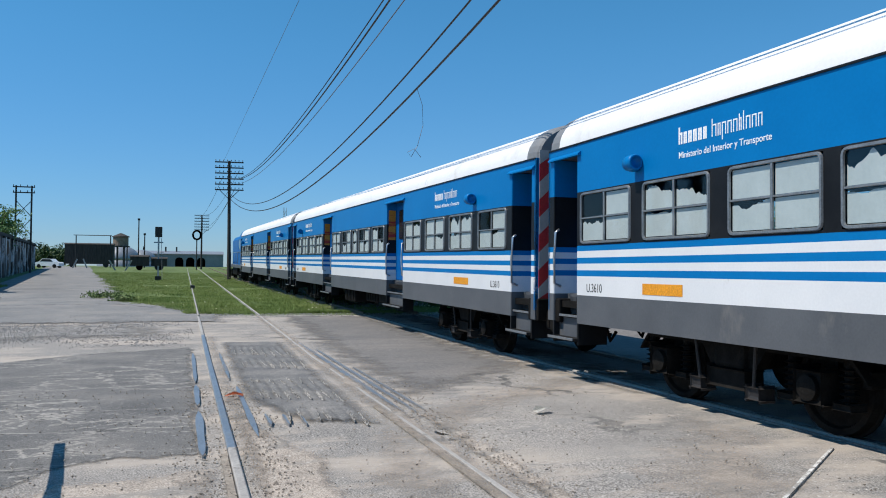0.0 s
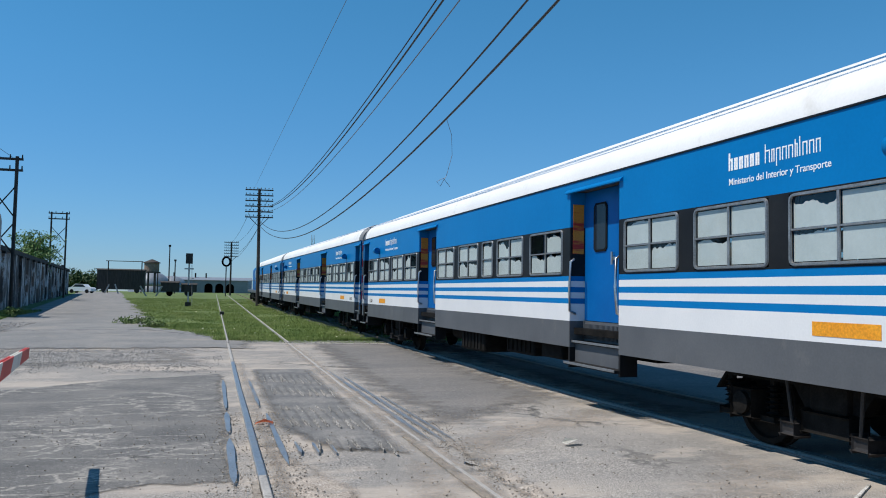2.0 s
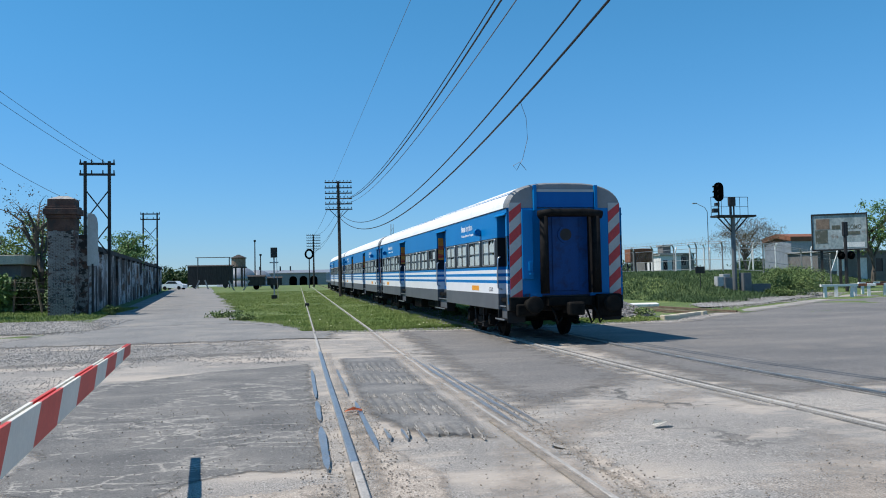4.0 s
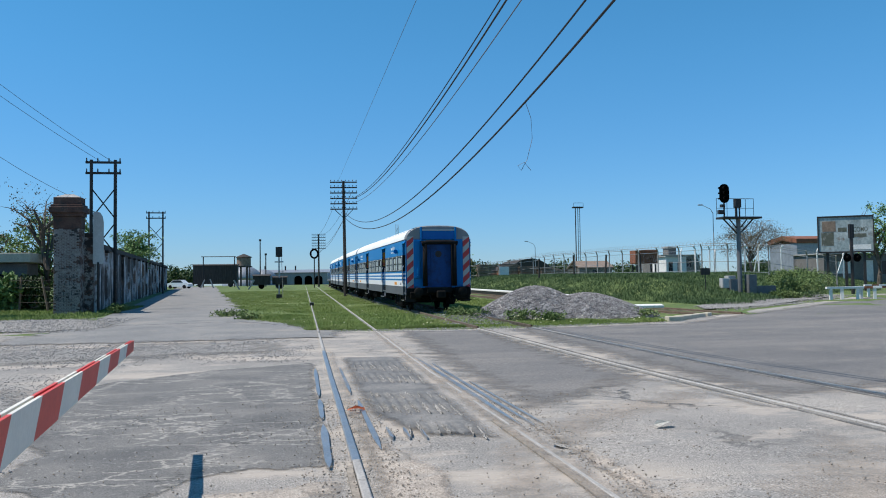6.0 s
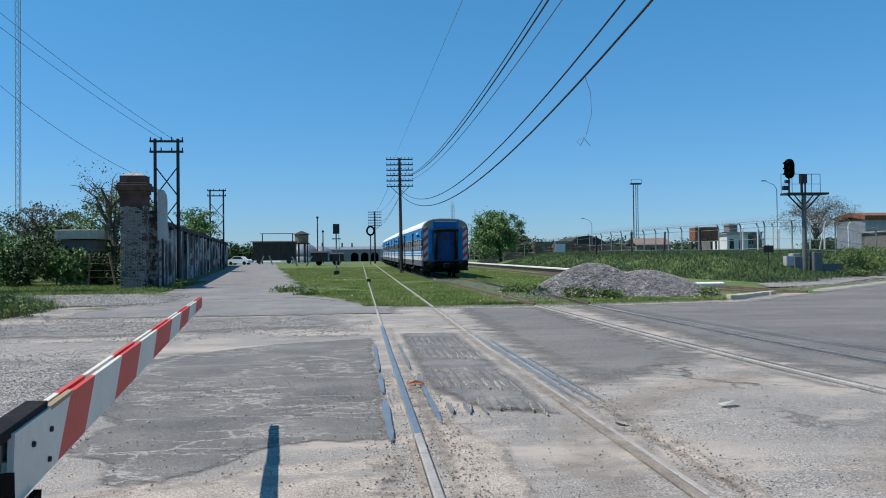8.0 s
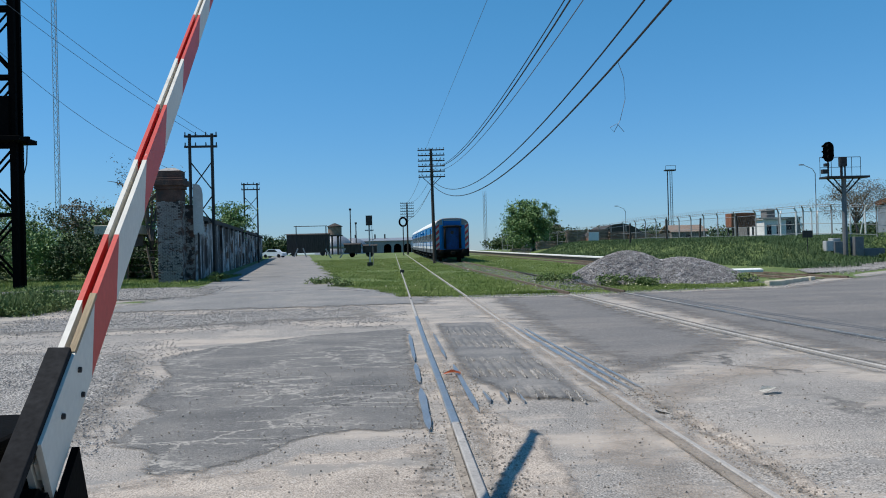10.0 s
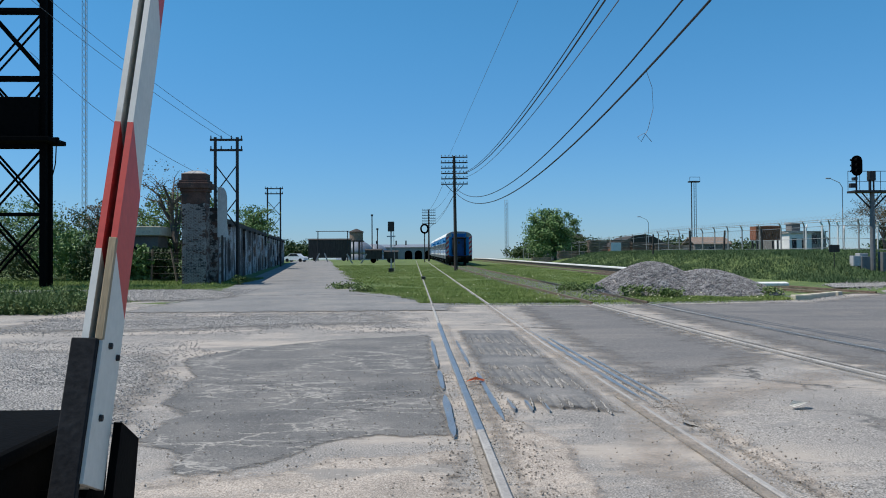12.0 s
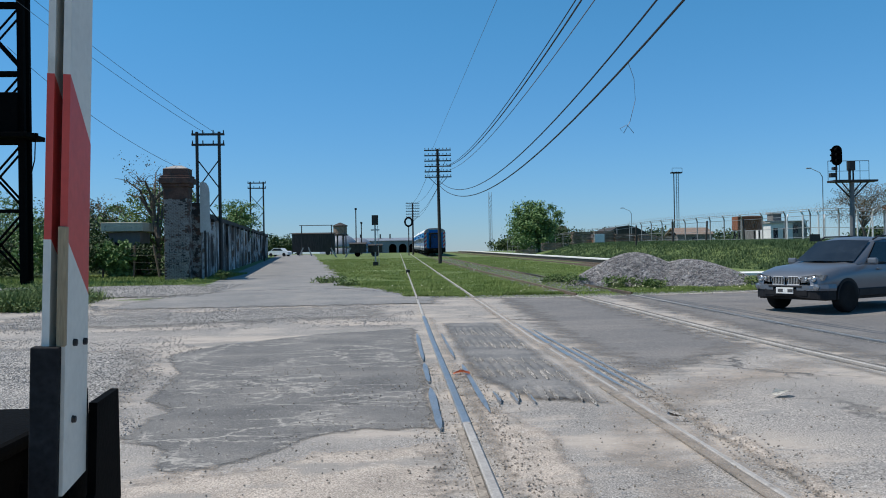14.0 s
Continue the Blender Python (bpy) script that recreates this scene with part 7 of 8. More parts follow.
    # billboard
    b = thing("billboard", "large framed roadside billboard with a grey-blue poster", "billboard", pose(41.7, 60, 0, 0, 0, -28) @ Matrix.Diagonal((0.8, 1, 1, 1)))
    bm = bmesh.new()
    box(bm, 0.1, 5.1, 0, 0.12, 3.72, 6.5)
    part("poster", bm, M["billboard"], b)
    bm = bmesh.new()
    for a in ((0, 5.2, -0.06, 0.2, 3.6, 3.72), (0, 5.2, -0.06, 0.2, 6.5, 6.62), (0, 0.1, -0.06, 0.2, 3.72, 6.5), (5.1, 5.2, -0.06, 0.2, 3.72, 6.5)):
        box(bm, *a)
    part("frame", bm, M["dark_iron"], b)
    for x in (0.9, 2.6, 4.3):
        bm = bmesh.new()
        box(bm, x - 0.12, x + 0.12, 0.13, 0.4, 0.3, 3.6)
        part("post", bm, M["dark_iron"], b)
    sg = new("lettering", text_mesh("COMO", 0.55, M["print_ink"], 0.006))
    sg.parent, sg.matrix_basis = b, Matrix.Translation((3.3, -0.004, 5.3)) @ Matrix.Rotation(radians(90), 4, "X") @ Matrix.Diagonal((0.78, 1, 1, 1))
    for x0, x1, z0, z1, mt in ((0.45, 1.7, 5.35, 6.2, "timber"), (0.35, 1.5, 4.2, 5.3, "print_ink"), (1.9, 2.7, 5.32, 5.66, "print_ink"), (3.35, 4.5, 4.86, 5.14, "print_ink"), (2.9, 4.9, 3.85, 4.25, "plaster")):
        bm = bmesh.new()
        box(bm, x0, x1, -0.012, -0.002, z0, z1)
        part("print_bar", bm, M[mt], b, "plain printed shape")
    # crossing lamp post before the billboard
    s = thing("crossing_light", "dark crossing signal post with twin round lamps", "signal", Matrix.Translation((38.8, 52, ground_z(38.8, 52) - 0.3)))
    bm = bmesh.new()
    rod(bm, (0, 0, 0), (0, 0, 5.3), 0.12)
    box(bm, -0.18, 0.18, -0.1, 0.1, 4.3, 5.3, 0.02)
    part("post", bm, M["dark_iron"], s)
    for x in (-0.4, 0.4):
        bm = bmesh.new()
        lathe(bm, [(0.3, 0.0), (0.3, -0.05), (0.14, -0.06), (0.14, -0.3)], (x, 0, 2.9), "y", 16)
        part("lamp", bm, M["black"], s)
    # low striped white rails by the street
    for x, y, r in ((29.6, 41.6, 4), (31.2, 42.8, -18), (32.6, 43.0, -8), (35.0, 45.5, 0)):
        t = thing("guard_fence", "low white fence rail with dark stripes on stub posts", "fence", pose(x, y, ground_z(x, y), 0, 0, r), group="street guard fences")
        for k in range(5):
            bm = bmesh.new()
            box(bm, -0.3 + 0.5 * k, 0.2 + 0.5 * k, -0.12, 0.02, 0.62, 0.75, 0.01)
            part("rail", bm, M["white_concrete" if k % 2 == 0 or x < 30 else "rust_red"], t)
        for k in (0.0, 1.8):
            bm = bmesh.new()
            box(bm, k - 0.09, k + 0.09, -0.09, 0.0, -0.1, 0.62, 0.01)
            part("post", bm, M["white_concrete"], t)
    # whitewashed boards and kerb stones where the third track meets the street
    for x, y, w, r in ((13.3, 33.4, 1.1, -6), (14.6, 33.0, 1.6, -4)):
        bm = bmesh.new()
        box(bm, -w / 2, w / 2, -0.18, 0.18, 0, 0.12, 0.02)
        solid("track_board", bm, M["white_concrete"], "whitewashed crossing board by the rails", "board", m=pose(x, y, rise(y) + 0.2, 8, 0, r))
    for k in range(5):
        bm = bmesh.new()
        box(bm, -0.34, 0.34, -0.13, 0.13, -0.05, 0.17, 0.03)
        x = 12.9 + 0.62 * k
        solid("kerb_stone", bm, M["sandstone"], "worn pale kerb stone at the street edge", "kerb", m=pose(x, edge_y(x) + 0.25, rise(26), 0, 0, 14 + 9 * k), group="kerb stones")


right_yard()


# ---- overhead wires ----
def wires():
    def span(name, a, b, sag, r, mat, label):
        bm = bmesh.new()
        n = 40
        tube(bm, [(a[0] + (b[0] - a[0]) * k / n, a[1] + (b[1] - a[1]) * k / n, a[2] + (b[2] - a[2]) * k / n - 4 * sag * (k / n) * (1 - k / n)) for k in range(n + 1)], r, 5)
        return solid(name, bm, M[mat], label, "cable", smooth=True)
    span("overhead_cable", (3.6, 69, 7.3), (5.5, -10, 10.0), 4.0, 0.024, "cable", "thick black overhead cable sagging from the pole")
    span("overhead_cable", (3.6, 69, 7.7), (5.38, -10, 10.5), 4.0, 0.02, "cable", "black overhead cable sagging from the pole")
    span("overhead_cable", (3.6, 69, 9.0), (3.72, -10, 8.5), 2.4, 0.02, "cable", "black overhead cable between poles")
    span("overhead_cable", (3.4, 69, 9.0), (3.68, -10, 8.62), 2.45, 0.014, "cable", "thin black overhead cable between poles")
    span("overhead_wire", (3.6, 69, 8.6), (3.8, -10, 8.0), 2.2, 0.012, "wire", "thin overhead wire between poles")
    span("overhead_wire", (3.0, 69, 10.3), (3.4, -10, 9.0), 0.0, 0.008, "wire", "fine overhead wire from the pole top")
    for z0, z1, dx in ((8.0, 7.0, 0.3), (9.2, 8.6, -0.6), (9.7, 9.0, 0.7), (7.4, 6.3, 0)):
        span("overhead_wire", (3.6 + dx, 69, z0), (2.65 + dx, 137, z1 + 1.2), 0.9, 0.016, "cable", "thin overhead wire to the distant pole")
    span("overhead_wire", (-19, 40.6, 12.0), (-11.4, 43, 6.2), 0.5, 0.012, "wire", "thin wire from the tower to the pillar")
    for o in (0, 1.2):
        span("overhead_wire", (-26 + o, 30, 22), (-11.1 + o * 0.5, 47.5, 8.7), 1.0, 0.012, "wire", "thin wire to the line pole")
    # loose ends hanging from the low cable
    for s, pts in ((0.66, [(0, 0), (0.12, -0.35), (0.14, -0.8), (0.02, -1.25), (-0.12, -1.5), (-0.2, -1.4), (-0.05, -1.32), (0.1, -1.5)]), (0.79, [(0, 0), (0.01, -0.25), (0.02, -0.42)])):
        x, y = 3.6 + 1.9 * s, 69 - 79 * s
        z = 7.3 + 2.7 * s - 16 * s * (1 - s)
        bm = bmesh.new()
        tube(bm, [(x + a * 1.0, y, z + b) for a, b in pts], 0.006, 4)
        solid("loose_wire", bm, M["wire"], "thin loose wire dangling from the cable", "wire")


wires()


# ---- litter and stones ----
def litter():
    bm = bmesh.new()
    bm.faces.new([bm.verts.new(p) for p in ((-0.11, -0.05, 0.02), (0.0, -0.07, 0.05), (0.1, -0.04, 0.015), (0.11, 0.05, 0.03), (0, 0.06, 0.06), (-0.1, 0.05, 0.02))])
    bmesh.ops.extrude_face_region(bm, geom=bm.faces[:])
    solid("litter", bm, M["litter_red"], "crumpled red and white wrapper on the ground", "litter", m=Matrix.Translation((0.68, 9.95, 0.02)))
    for x, y, r in ((3.82, 8.08, 20), (4.7, 50, 0), (5.9, 33.5, 40)):
        bm = bmesh.new()
        vs = [bm.verts.new(p) for p in ((-0.12, -0.04, 0.01), (0.02, -0.06, 0.05), (0.13, -0.02, 0.01), (0.1, 0.05, 0.03), (-0.04, 0.06, 0.06), (-0.13, 0.03, 0.02))]
        bm.faces.new(vs)
        bmesh.ops.extrude_face_region(bm, geom=bm.faces[:])
        solid("litter", bm, M["litter_paper"], "crumpled pale paper on the ground", "litter", m=pose(x, y, rise(y) + 0.02, 0, 0, r))
    bm = bmesh.new()
    prism(bm, [(3.8, 4.44), (3.82, 4.425), (4.72, 5.125), (5.555, 5.775), (5.54, 5.795), (4.705, 5.15)], "z", 0.0, 0.018)
    solid("road_mark", bm, M["worn_line"], "worn white painted line on the street", "road mark", kind="structure")


litter()


def stones(name, count, place, size, mat, label, seed):
    """Many small angular stones in one mesh."""
    rnd = random.Random(seed)
    verts, faces = [], []
    base = [(1, 0, 0), (-1, 0, 0), (0, 1, 0), (0, -1, 0), (0, 0, 1), (0, 0, -1)]
    tri = [(0, 2, 4), (2, 1, 4), (1, 3, 4), (3, 0, 4), (2, 0, 5), (1, 2, 5), (3, 1, 5), (0, 3, 5)]
    for _ in range(count):
        p = place(rnd)
        if p is None:
            continue
        s = rnd.uniform(*size)
        m = Euler((rnd.uniform(0, 6), rnd.uniform(0, 6), rnd.uniform(0, 6))).to_matrix()
        o = len(verts)
        for b in base:
            v = m @ (Vector(b) * s * rnd.uniform(0.6, 1.1))
            verts.append((p[0] + v.x, p[1] + v.y, p[2] + v.z * 0.8))
        faces += [(a + o, b + o, c + o) for a, b, c in tri]
    return tagged(new(name, mesh_of(name, verts, faces, mat)), label, "stones", kind="stuff")


def pile_z(x, y):
    def hump(cx, cy, h, rx, ry):
        d = math.hypot((x - cx) / rx, (y - cy) / ry)
        return h * (1 - (math.sqrt(d * d + 0.12) - 0.3464) / 0.7119) if d < 1 else 0
    return max(hump(9.3, 31.6, 1.22, 2.7, 3.0), hump(11.2, 30.9, 0.93, 2.9, 2.7))


def gravel_pile():
    n, verts, faces = 44, [], []
    for j in range(n + 1):
        for i in range(n + 1):
            x, y = 6.4 + 7.8 * i / n, 28 + 7.2 * j / n
            verts.append((x, y, rise(y) - 0.06 + pile_z(x, y) + 0.06 * noise.noise((x * 2, y * 2, 3)) * (pile_z(x, y) > 0)))
    for j in range(n):
        for i in range(n):
            a = j * (n + 1) + i
            if max(pile_z(*verts[k][:2]) for k in (a, a + 1, a + n + 2, a + n + 1)) > 0:
                faces.append((a, a + 1, a + n + 2, a + n + 1))
    g = tagged(new("gravel_pile", mesh_of("gravel_pile", verts, faces, M["stone"])), "heap of grey crushed ballast stone beside the track", "gravel heap")
    def spot(r):
        for _ in range(20):
            x, y = r.uniform(6.4, 14.2), r.uniform(28, 35)
            if pile_z(x, y) > 0.02 or r.random() < 0.03:
                return (x, y, rise(y) + pile_z(x, y) + 0.0)
    stones("ballast_stones", 15000, spot, (0.024, 0.06), M["stone"], "loose grey ballast stones", 3)


gravel_pile()


def scatter():
    def left(r):
        x, y = r.uniform(-9.5, 0.3), r.gauss(19.6, 2.2)
        return (x, y, rise(y) + 0.02) if 16.4 < y < 26 and r.random() < 0.75 + 1.6 * noise.noise((x * 0.6, y * 0.6, 21)) - 0.5 * ease(-2, 0.3, x) else None
    stones("gravel", 13000, left, (0.007, 0.022), M["pebble"], "loose gravel strewn over the dusty ground", 5)
    def beside(r):
        x, y = r.uniform(-9, -2.4), 6.5 + 10 * r.random() ** 1.4
        return (x, y, 0.018) if x < -2.5 - 0.16 * (y - 7) + 0.25 * math.sin(2 * y) else None
    stones("gravel", 14000, beside, (0.006, 0.017), M["pebble"], "fine gravel beside the asphalt patch", 6)
    def verge(r):
        x, y = r.uniform(-18, -6.8), r.uniform(27.5, 37)
        return (x, y, rise(y) + 0.04)
    stones("gravel", 4000, verge, (0.012, 0.035), M["pebble"], "grey gravel verge stones", 7)
    def near(r):
        x, y = r.choice((r.gauss(0.75, 0.12), r.gauss(2.5, 0.18), r.uniform(-3.5, 5), r.uniform(-3.5, 5), r.gauss(0.3, 0.15))), r.uniform(3.2, 11)
        return (x, y, 0.024)
    stones("clods", 5000, near, (0.004, 0.015), M["clod"], "small brown clods and grit along the rails", 8)
    def edge(r):
        x = r.uniform(-3, 16)
        y = edge_y(x) + r.gauss(0.1, 0.35)
        return (x, y, rise(y) + 0.01)
    stones("gravel", 2500, edge, (0.01, 0.03), M["pebble"], "stones along the street edge", 9)
    def shoulder(r):
        u = r.random()
        x = 17.6 + 16 * u + r.uniform(0, 3)
        y = edge_y(x) + r.uniform(0.3, 4.5)
        return (x, y, ground_z(x, y) + 0.05)
    stones("gravel", 4000, shoulder, (0.02, 0.05), M["pebble"], "pale shoulder gravel by the street", 10)
    def bed(r):
        y = 27 + 60 * r.random() ** 1.5
        c = track_x(y)
        return (c + r.uniform(-1.3, 1.3), y, rise(y) + 0.02)
    stones("ballast", 3500, bed, (0.02, 0.05), M["stone"], "sunken ballast between the rails", 11)


scatter()


# ---- plants ----
def tree(label, x, y, z, h, spread, leaf, seed, clumps=260, per=16, size=0.16, bare=0.0, base=0.3, flat=0.8, trunk=True, name="tree"):
    """A tapered trunk with limbs and a crown of many small leaves in clumps."""
    rnd = random.Random(seed)
    t = thing(name, label, "tree" if trunk else "bush", Matrix.Translation((x, y, z)))
    tips = []
    crown_z = h * (1 + base) / 2
    if trunk:
        bm = bmesh.new()
        top = h * (base + 0.25)
        r0 = 0.028 * h + 0.05
        bend = [(rnd.uniform(-0.05, 0.05) * h * k / 4, rnd.uniform(-0.05, 0.05) * h * k / 4, top * k / 4 - 0.1) for k in range(5)]
        tube(bm, bend, [r0 * (1 - 0.14 * k) for k in range(5)], 8)
        part("trunk", bm, M["bark"], t)
        for k in range(11):
            bm = bmesh.new()
            a, up = rnd.uniform(0, 6.28), rnd.uniform(0.3, 1.0)
            s = Vector(bend[rnd.choice((2, 3, 4))])
            e = Vector((math.cos(a) * spread * rnd.uniform(0.5, 0.9), math.sin(a) * spread * rnd.uniform(0.5, 0.9), h * (base + (1 - base) * up * 0.85)))
            m = s.lerp(e, 0.5) + Vector((0, 0, 0.08 * h))
            tube(bm, [s, m, e], [r0 * 0.42, r0 * 0.26, r0 * 0.1], 5)
            tips += [e, m]
            for _ in range(3):
                f = m.lerp(e, rnd.random()) 
                g = f + Vector((rnd.uniform(-1, 1), rnd.uniform(-1, 1), rnd.uniform(0, 1))) * spread * 0.3
                tube(bm, [f, f.lerp(g, 0.5) + Vector((0, 0, 0.05)), g], [r0 * 0.12, r0 * 0.08, r0 * 0.04], 4)
                tips.append(g)
            part("limb", bm, M["bark"], t)
    verts, faces = [], []
    lobes = [(rnd.uniform(-0.5, 0.5) * spread, rnd.uniform(-0.5, 0.5) * spread, crown_z + rnd.uniform(-0.3, 0.3) * h * (1 - base), rnd.uniform(0.5, 0.72)) for _ in range(9)]
    for k in range(clumps):
        lx, ly, lz, lr = rnd.choice(lobes)
        v = Vector((rnd.gauss(0, 1), rnd.gauss(0, 1), rnd.gauss(0, 1))).normalized() * rnd.uniform(0.55, 1.0)
        c = Vector((lx + v.x * spread * lr, ly + v.y * spread * lr, lz + v.z * h * (1 - base) * 0.5 * lr * flat * 1.3))
        c.z = min(max(c.z, h * base * 0.8), h)
        if tips and rnd.random() < 0.3:
            c = rnd.choice(tips).copy()
        if rnd.random() < bare:
            continue
        cr = spread * rnd.uniform(0.08, 0.2)
        for _ in range(per):
            p = c + Vector((rnd.gauss(0, 0.5), rnd.gauss(0, 0.5), rnd.gauss(0, 0.4))) * cr
            m = Euler((rnd.uniform(-1.2, 1.2), rnd.uniform(-1.2, 1.2), rnd.uniform(0, 6.28))).to_matrix()
            s = size * rnd.uniform(0.6, 1.3)
            o = len(verts)
            for q in ((-0.5, 0, 0), (0, -0.28, 0.05), (0.5, 0, 0), (0, 0.28, 0.05)):
                w = p + m @ (Vector(q) * s)
                verts.append((w.x, w.y, max(w.z, 0.02)))
            faces.append((o, o + 1, o + 2, o + 3))
    cr = new("crown", mesh_of("crown", verts, faces, M[leaf]))
    cr.parent = t
    return t


tree("rounded green tree standing beside the tracks", 20.4, 116, rise(116), 7.3, 4.6, "leaf", 1, 800, 22, 0.32, base=0.12, flat=1.0)
tree("green tree with spreading limbs behind the pillar", -15.8, 54, rise(54), 5.6, 2.8, "leaf", 2, 300, 16, 0.2, base=0.35)
tree("half-bare tree with thin brown twigs", -15.0, 51.5, rise(51), 7.4, 2.6, "leaf_brown", 3, 150, 9, 0.13, bare=0.3, base=0.4)
tree("small green tree beyond the wall", -16.6, 84, rise(84), 6.6, 2.6, "leaf", 4, 260, 16, 0.24, base=0.4)
tree("tall pale tree behind the bushes", -24.0, 66, rise(66), 6.4, 3.0, "leaf_brown", 5, 260, 14, 0.2, base=0.3)
tree("pale half-bare tree behind the signal", 47.6, 80, rise(80) + 1.2, 5.8, 3.9, "leaf_brown", 6, 900, 14, 0.12, bare=0.1, base=0.3)
tree("green tree behind the billboard", 53.5, 68, rise(68), 7.6, 3.2, "leaf", 7, 300, 14, 0.24, base=0.4)
tree("distant dark green tree", 25.5, 128, rise(128), 4.6, 3.0, "leaf_dark", 8, 200, 14, 0.3, base=0.1)
tree("small tree by the far wall end", -22.5, 128, rise(128), 5.0, 1.8, "leaf_brown", 21, 80, 10, 0.2, bare=0.3, base=0.3)
tree("bare tree in the yard", -25.5, 146, rise(146), 6.0, 2.2, "leaf_brown", 22, 60, 8, 0.2, bare=0.4, base=0.3)
for k, (x, y, h, s, leaf) in enumerate([(-27, 58, 4.9, 3.4, "leaf_dark"), (-23.5, 56, 4.6, 3.0, "leaf"), (-20.2, 57, 4.4, 2.6, "leaf_dark"), (-17.6, 55, 3.4, 2.2, "leaf"), (-30.5, 62, 5.6, 3.8, "leaf"), (-34, 60, 4.6, 3.6, "leaf_dark"), (-15.2, 49, 1.9, 1.4, "leaf_dark"), (-18.6, 48.8, 2.5, 1.6, "leaf_dark"), (-20.8, 49.5, 3.3, 2.0, "leaf"), (-23.4, 50.5, 3.6, 2.2, "leaf_dark"), (-16.7, 48.6, 2.1, 1.2, "leaf"), (-38, 66, 5.0, 3.6, "leaf_dark"), (-26.5, 70, 5.2, 3.4, "leaf_dark"), (-21.5, 60, 2.8, 2.0, "leaf_dark")]):
    tree("dense overgrown bush by the fence", x, y, rise(y), h, s, leaf, 30 + k, 260, 16, 0.2, base=0.02, trunk=False, name="bush")
for k, (x, y, h, s) in enumerate([(30.2, 45.8, 1.5, 1.5), (31.0, 47.5, 1.6, 1.8), (34, 52, 1.4, 1.8), (28.4, 44.6, 0.6, 0.9), (37, 55, 1.5, 2.0)]):
    tree("low leafy weeds on the bank", x, y, ground_z(x, y), h, s, "weed", 50 + k, 200, 16, 0.11, base=0.02, trunk=False, name="bush")
for k, (x, y, h, s) in enumerate([(-9.6, 24.0, 0.55, 0.9), (-10.8, 25.2, 0.7, 1.1), (-11.8, 24.2, 0.6, 1.0), (-10.3, 22.6, 0.45, 0.7), (-12.8, 26.0, 0.7, 1.1), (-11.3, 23.0, 0.5, 0.8), (-13.2, 24.4, 0.7, 1.2), (7.2, 31.0, 0.45, 0.8), (7.9, 28.9, 0.4, 0.7), (6.6, 33.5, 0.4, 0.8), (9.0, 28.1, 0.3, 0.7), (12.8, 29.2, 0.35, 0.7), (-8.9, 42.2, 0.5, 0.5), (-3.2, 36.5, 0.4, 0.8), (-2.3, 34.0, 0.3, 0.7), (13.2, 34.6, 0.4, 0.8)]):
    tree("clump of ragged green weeds", x, y, ground_z(x, y), h, s, "weed", 70 + k, 80, 12, 0.09, base=0.0, trunk=False, name="weed_clump")
# far line of low trees
for k in range(16):
    x = -150 + 23 * k + random.uniform(-6, 6)
    if -20 < x < 25:
        continue
    y = 240 + random.uniform(-20, 40)
    tree("far dark tree line clump", x, y, 1.8, random.uniform(3.5, 6), random.uniform(8, 13), "leaf_dark", 90 + k, 420, 14, 1.0, base=0.02, trunk=False, name="bush")


def grass_patch(name, count, spot, tall, mat, label, seed, width=0.02):
    """Blades in one mesh, each a bent three-cornered leaf."""
    rnd = random.Random(seed)
    verts, faces = [], []
    for _ in range(count):
        p = spot(rnd)
        if p is None:
            continue
        x, y = p
        z = ground_z(x, y) - 0.01
        h = rnd.uniform(*tall) * (0.6 + 0.8 * max(0, 0.5 + noise.noise((x * 0.6, y * 0.6, 5))))
        for _ in range(3):
            a, l = rnd.uniform(0, 6.28), rnd.uniform(0.2, 0.8) * h
            bx, by = x + rnd.gauss(0, 0.04), y + rnd.gauss(0, 0.04)
            w = width * rnd.uniform(0.6, 1.4)
            o = len(verts)
            verts += [(bx - w * math.sin(a), by + w * math.cos(a), z), (bx + w * math.sin(a), by - w * math.cos(a), z), (bx + l * math.cos(a), by + l * math.sin(a), z + h)]
            faces.append((o, o + 1, o + 2))
    return tagged(new(name, mesh_of(name, verts, faces, mat)), label, "grass", kind="stuff")


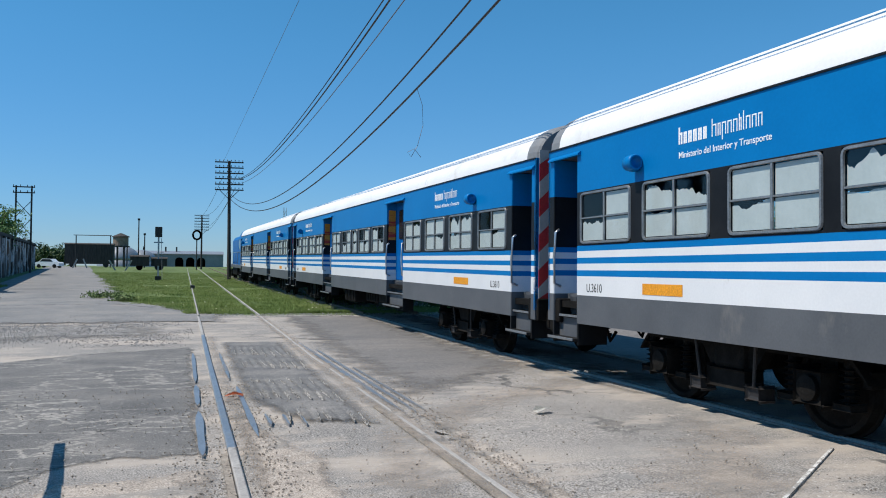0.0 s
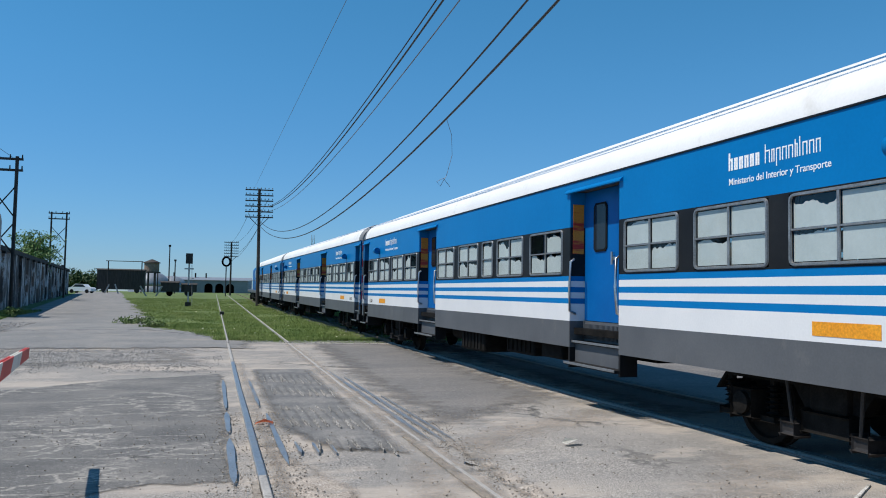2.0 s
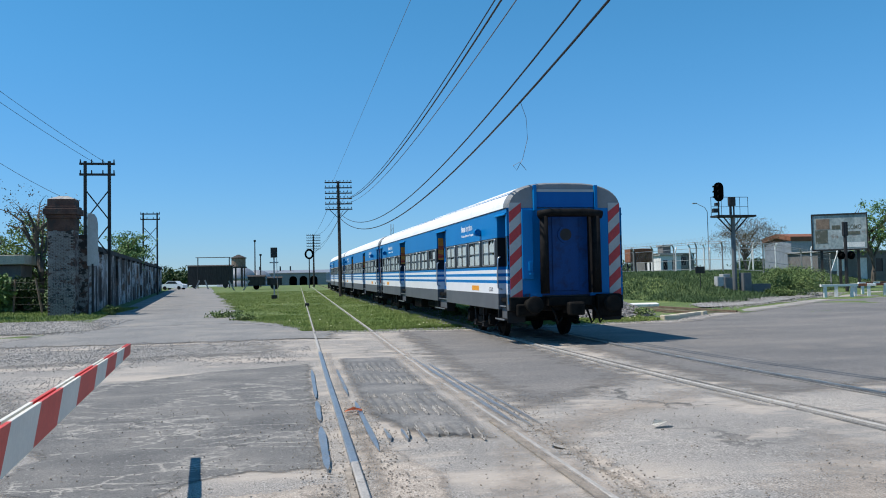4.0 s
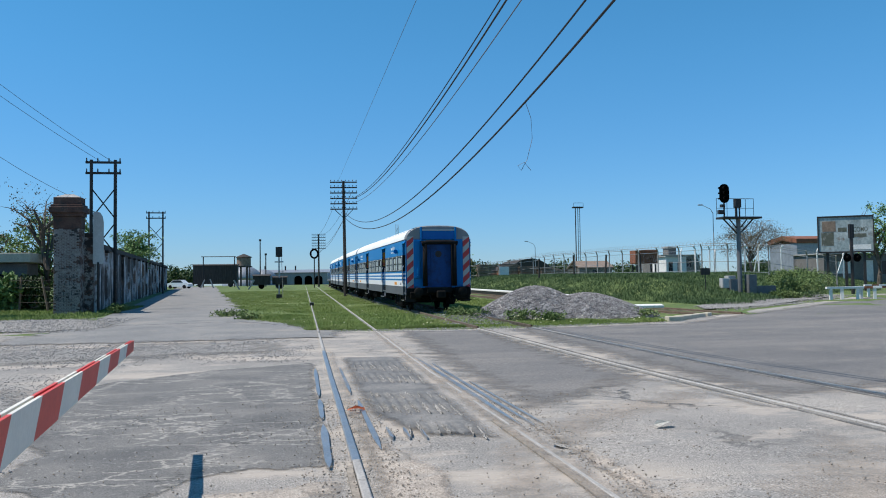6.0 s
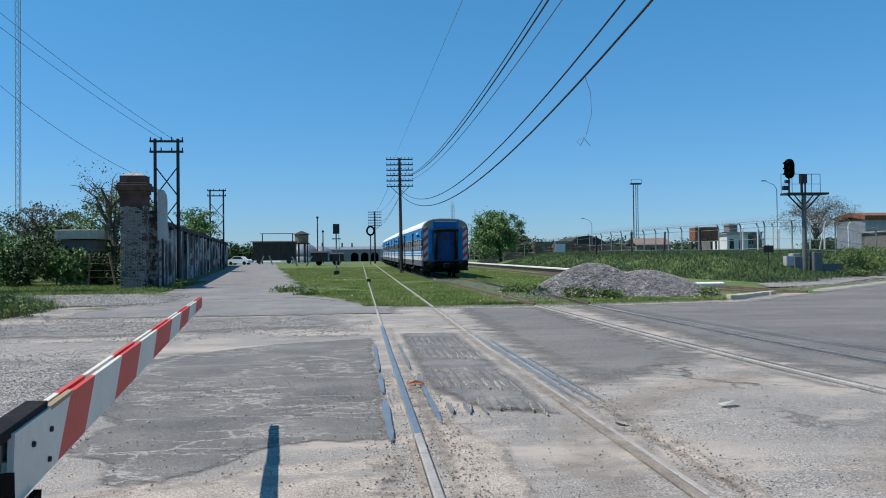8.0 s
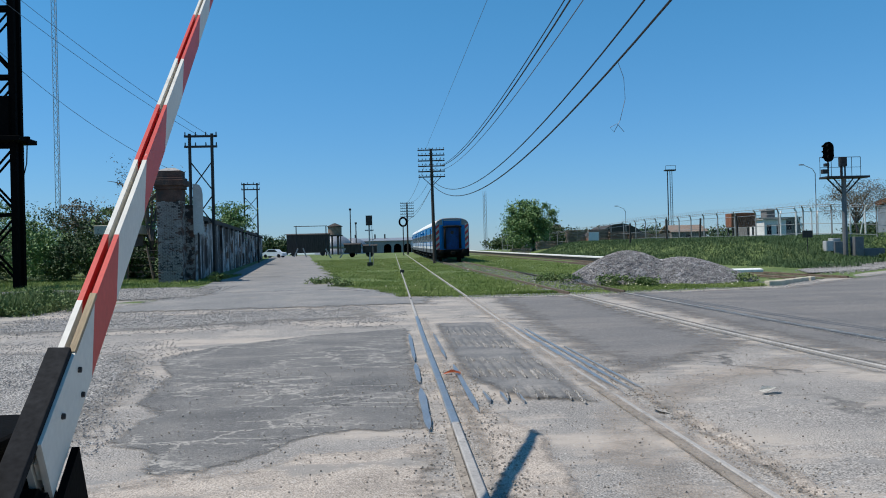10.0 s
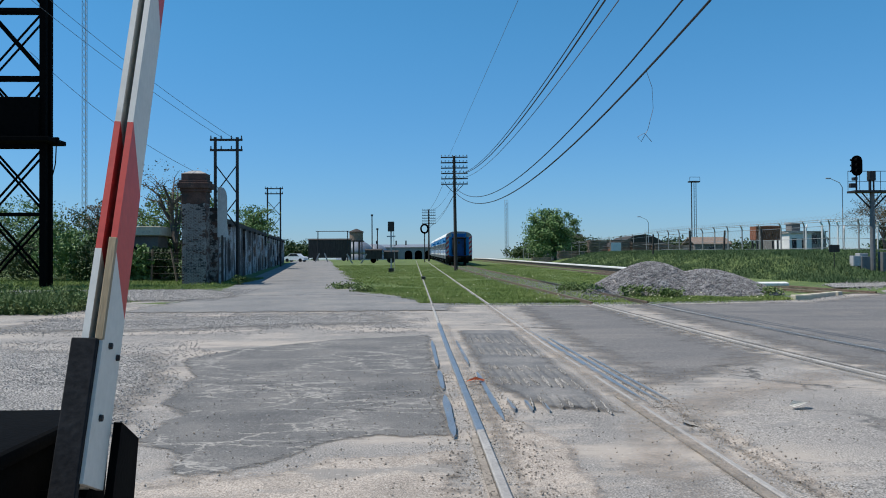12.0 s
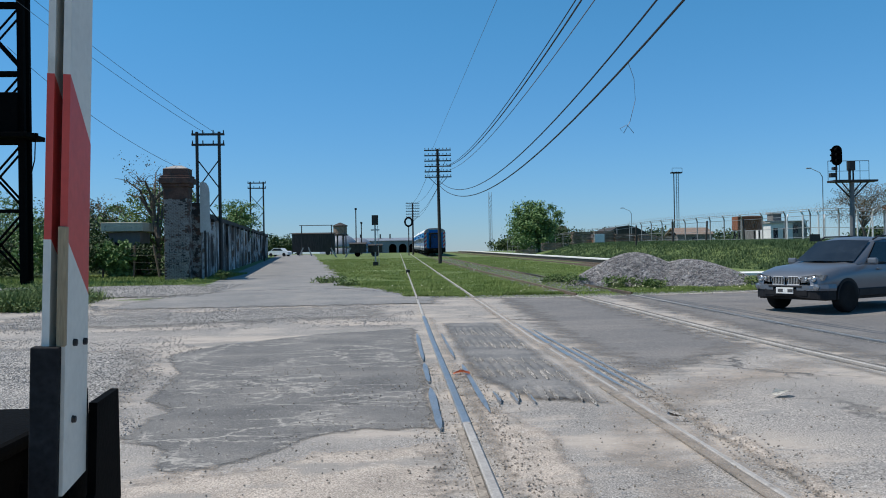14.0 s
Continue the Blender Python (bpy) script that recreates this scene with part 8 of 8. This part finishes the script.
def clear_of_rails(x, y):
    return not (min(abs(x - 0.5), abs(x - 2.24)) < 0.09 or min(abs(x - track_x(y) - 0.87), abs(x - track_x(y) + 0.87)) < 0.12)


def meadow(r):
    y = 26.0 + 75 * r.random() ** 2.0
    left = grass_left(y) + wob(0, y, 0.5, 0.5) - 0.2
    x = r.uniform(left, 12.5)
    if not clear_of_rails(x, y) or pile_z(x, y) > 0.05 or y < edge_y(x) + 0.15 or (abs(x - track_x(y)) < 1.0 and r.random() < 0.75):
        return None
    if noise.noise((x * 0.25, y * 0.2, 11)) < -0.3 and r.random() < 0.7:
        return None
    return x, y


def verge(r):
    y = r.uniform(36.5, 52)
    x = r.uniform(-32, -8.8 - 0.03 * (y - 30))
    return x, y


def bank_spot(r):
    y = 34 + 70 * r.random() ** 1.6
    x = 17.2 + 40 * r.random() ** 1.2
    return (x, y) if y > edge_y(x) + 2.6 and bank(x, y) > 0.04 else None


def corner(r):
    return (r.uniform(-17, -9.6 - 0.8 * r.random()), r.uniform(22.6, 28.0))


grass_patch("grass", 110000, meadow, (0.03, 0.1), M["blade"], "short green grass between the tracks", 1, 0.011)
grass_patch("grass", 16000, verge, (0.05, 0.15), M["blade"], "green grass along the wall and pillar", 2, 0.02)
grass_patch("grass", 150000, bank_spot, (0.08, 0.24), M["bank"], "tall green grass on the bank", 3, 0.016)
grass_patch("grass", 9000, corner, (0.2, 0.6), M["weed"], "ragged tall grass at the road corner", 4, 0.014)


def flowers():
    r = random.Random(12)
    verts, faces = [], []
    for _ in range(320):
        p = meadow(r)
        if p is None or (r.random() < 0.6 and p[0] < 5):
            continue
        x, y = p
        z = ground_z(x, y) + r.uniform(0.08, 0.2)
        s = r.uniform(0.015, 0.04)
        o = len(verts)
        verts += [(x - s, y, z), (x, y - s, z + 0.01), (x + s, y, z), (x, y, z + s)]
        faces += [(o, o + 1, o + 3), (o + 1, o + 2, o + 3)]
    tagged(new("wild_flowers", mesh_of("wild_flowers", verts, faces, M["flower"])), "tiny pale yellow wild flowers in the grass", "flowers", kind="stuff")


flowers()


def motions():
    train_motion()
    barrier_motion()
    car_motion()


motions()
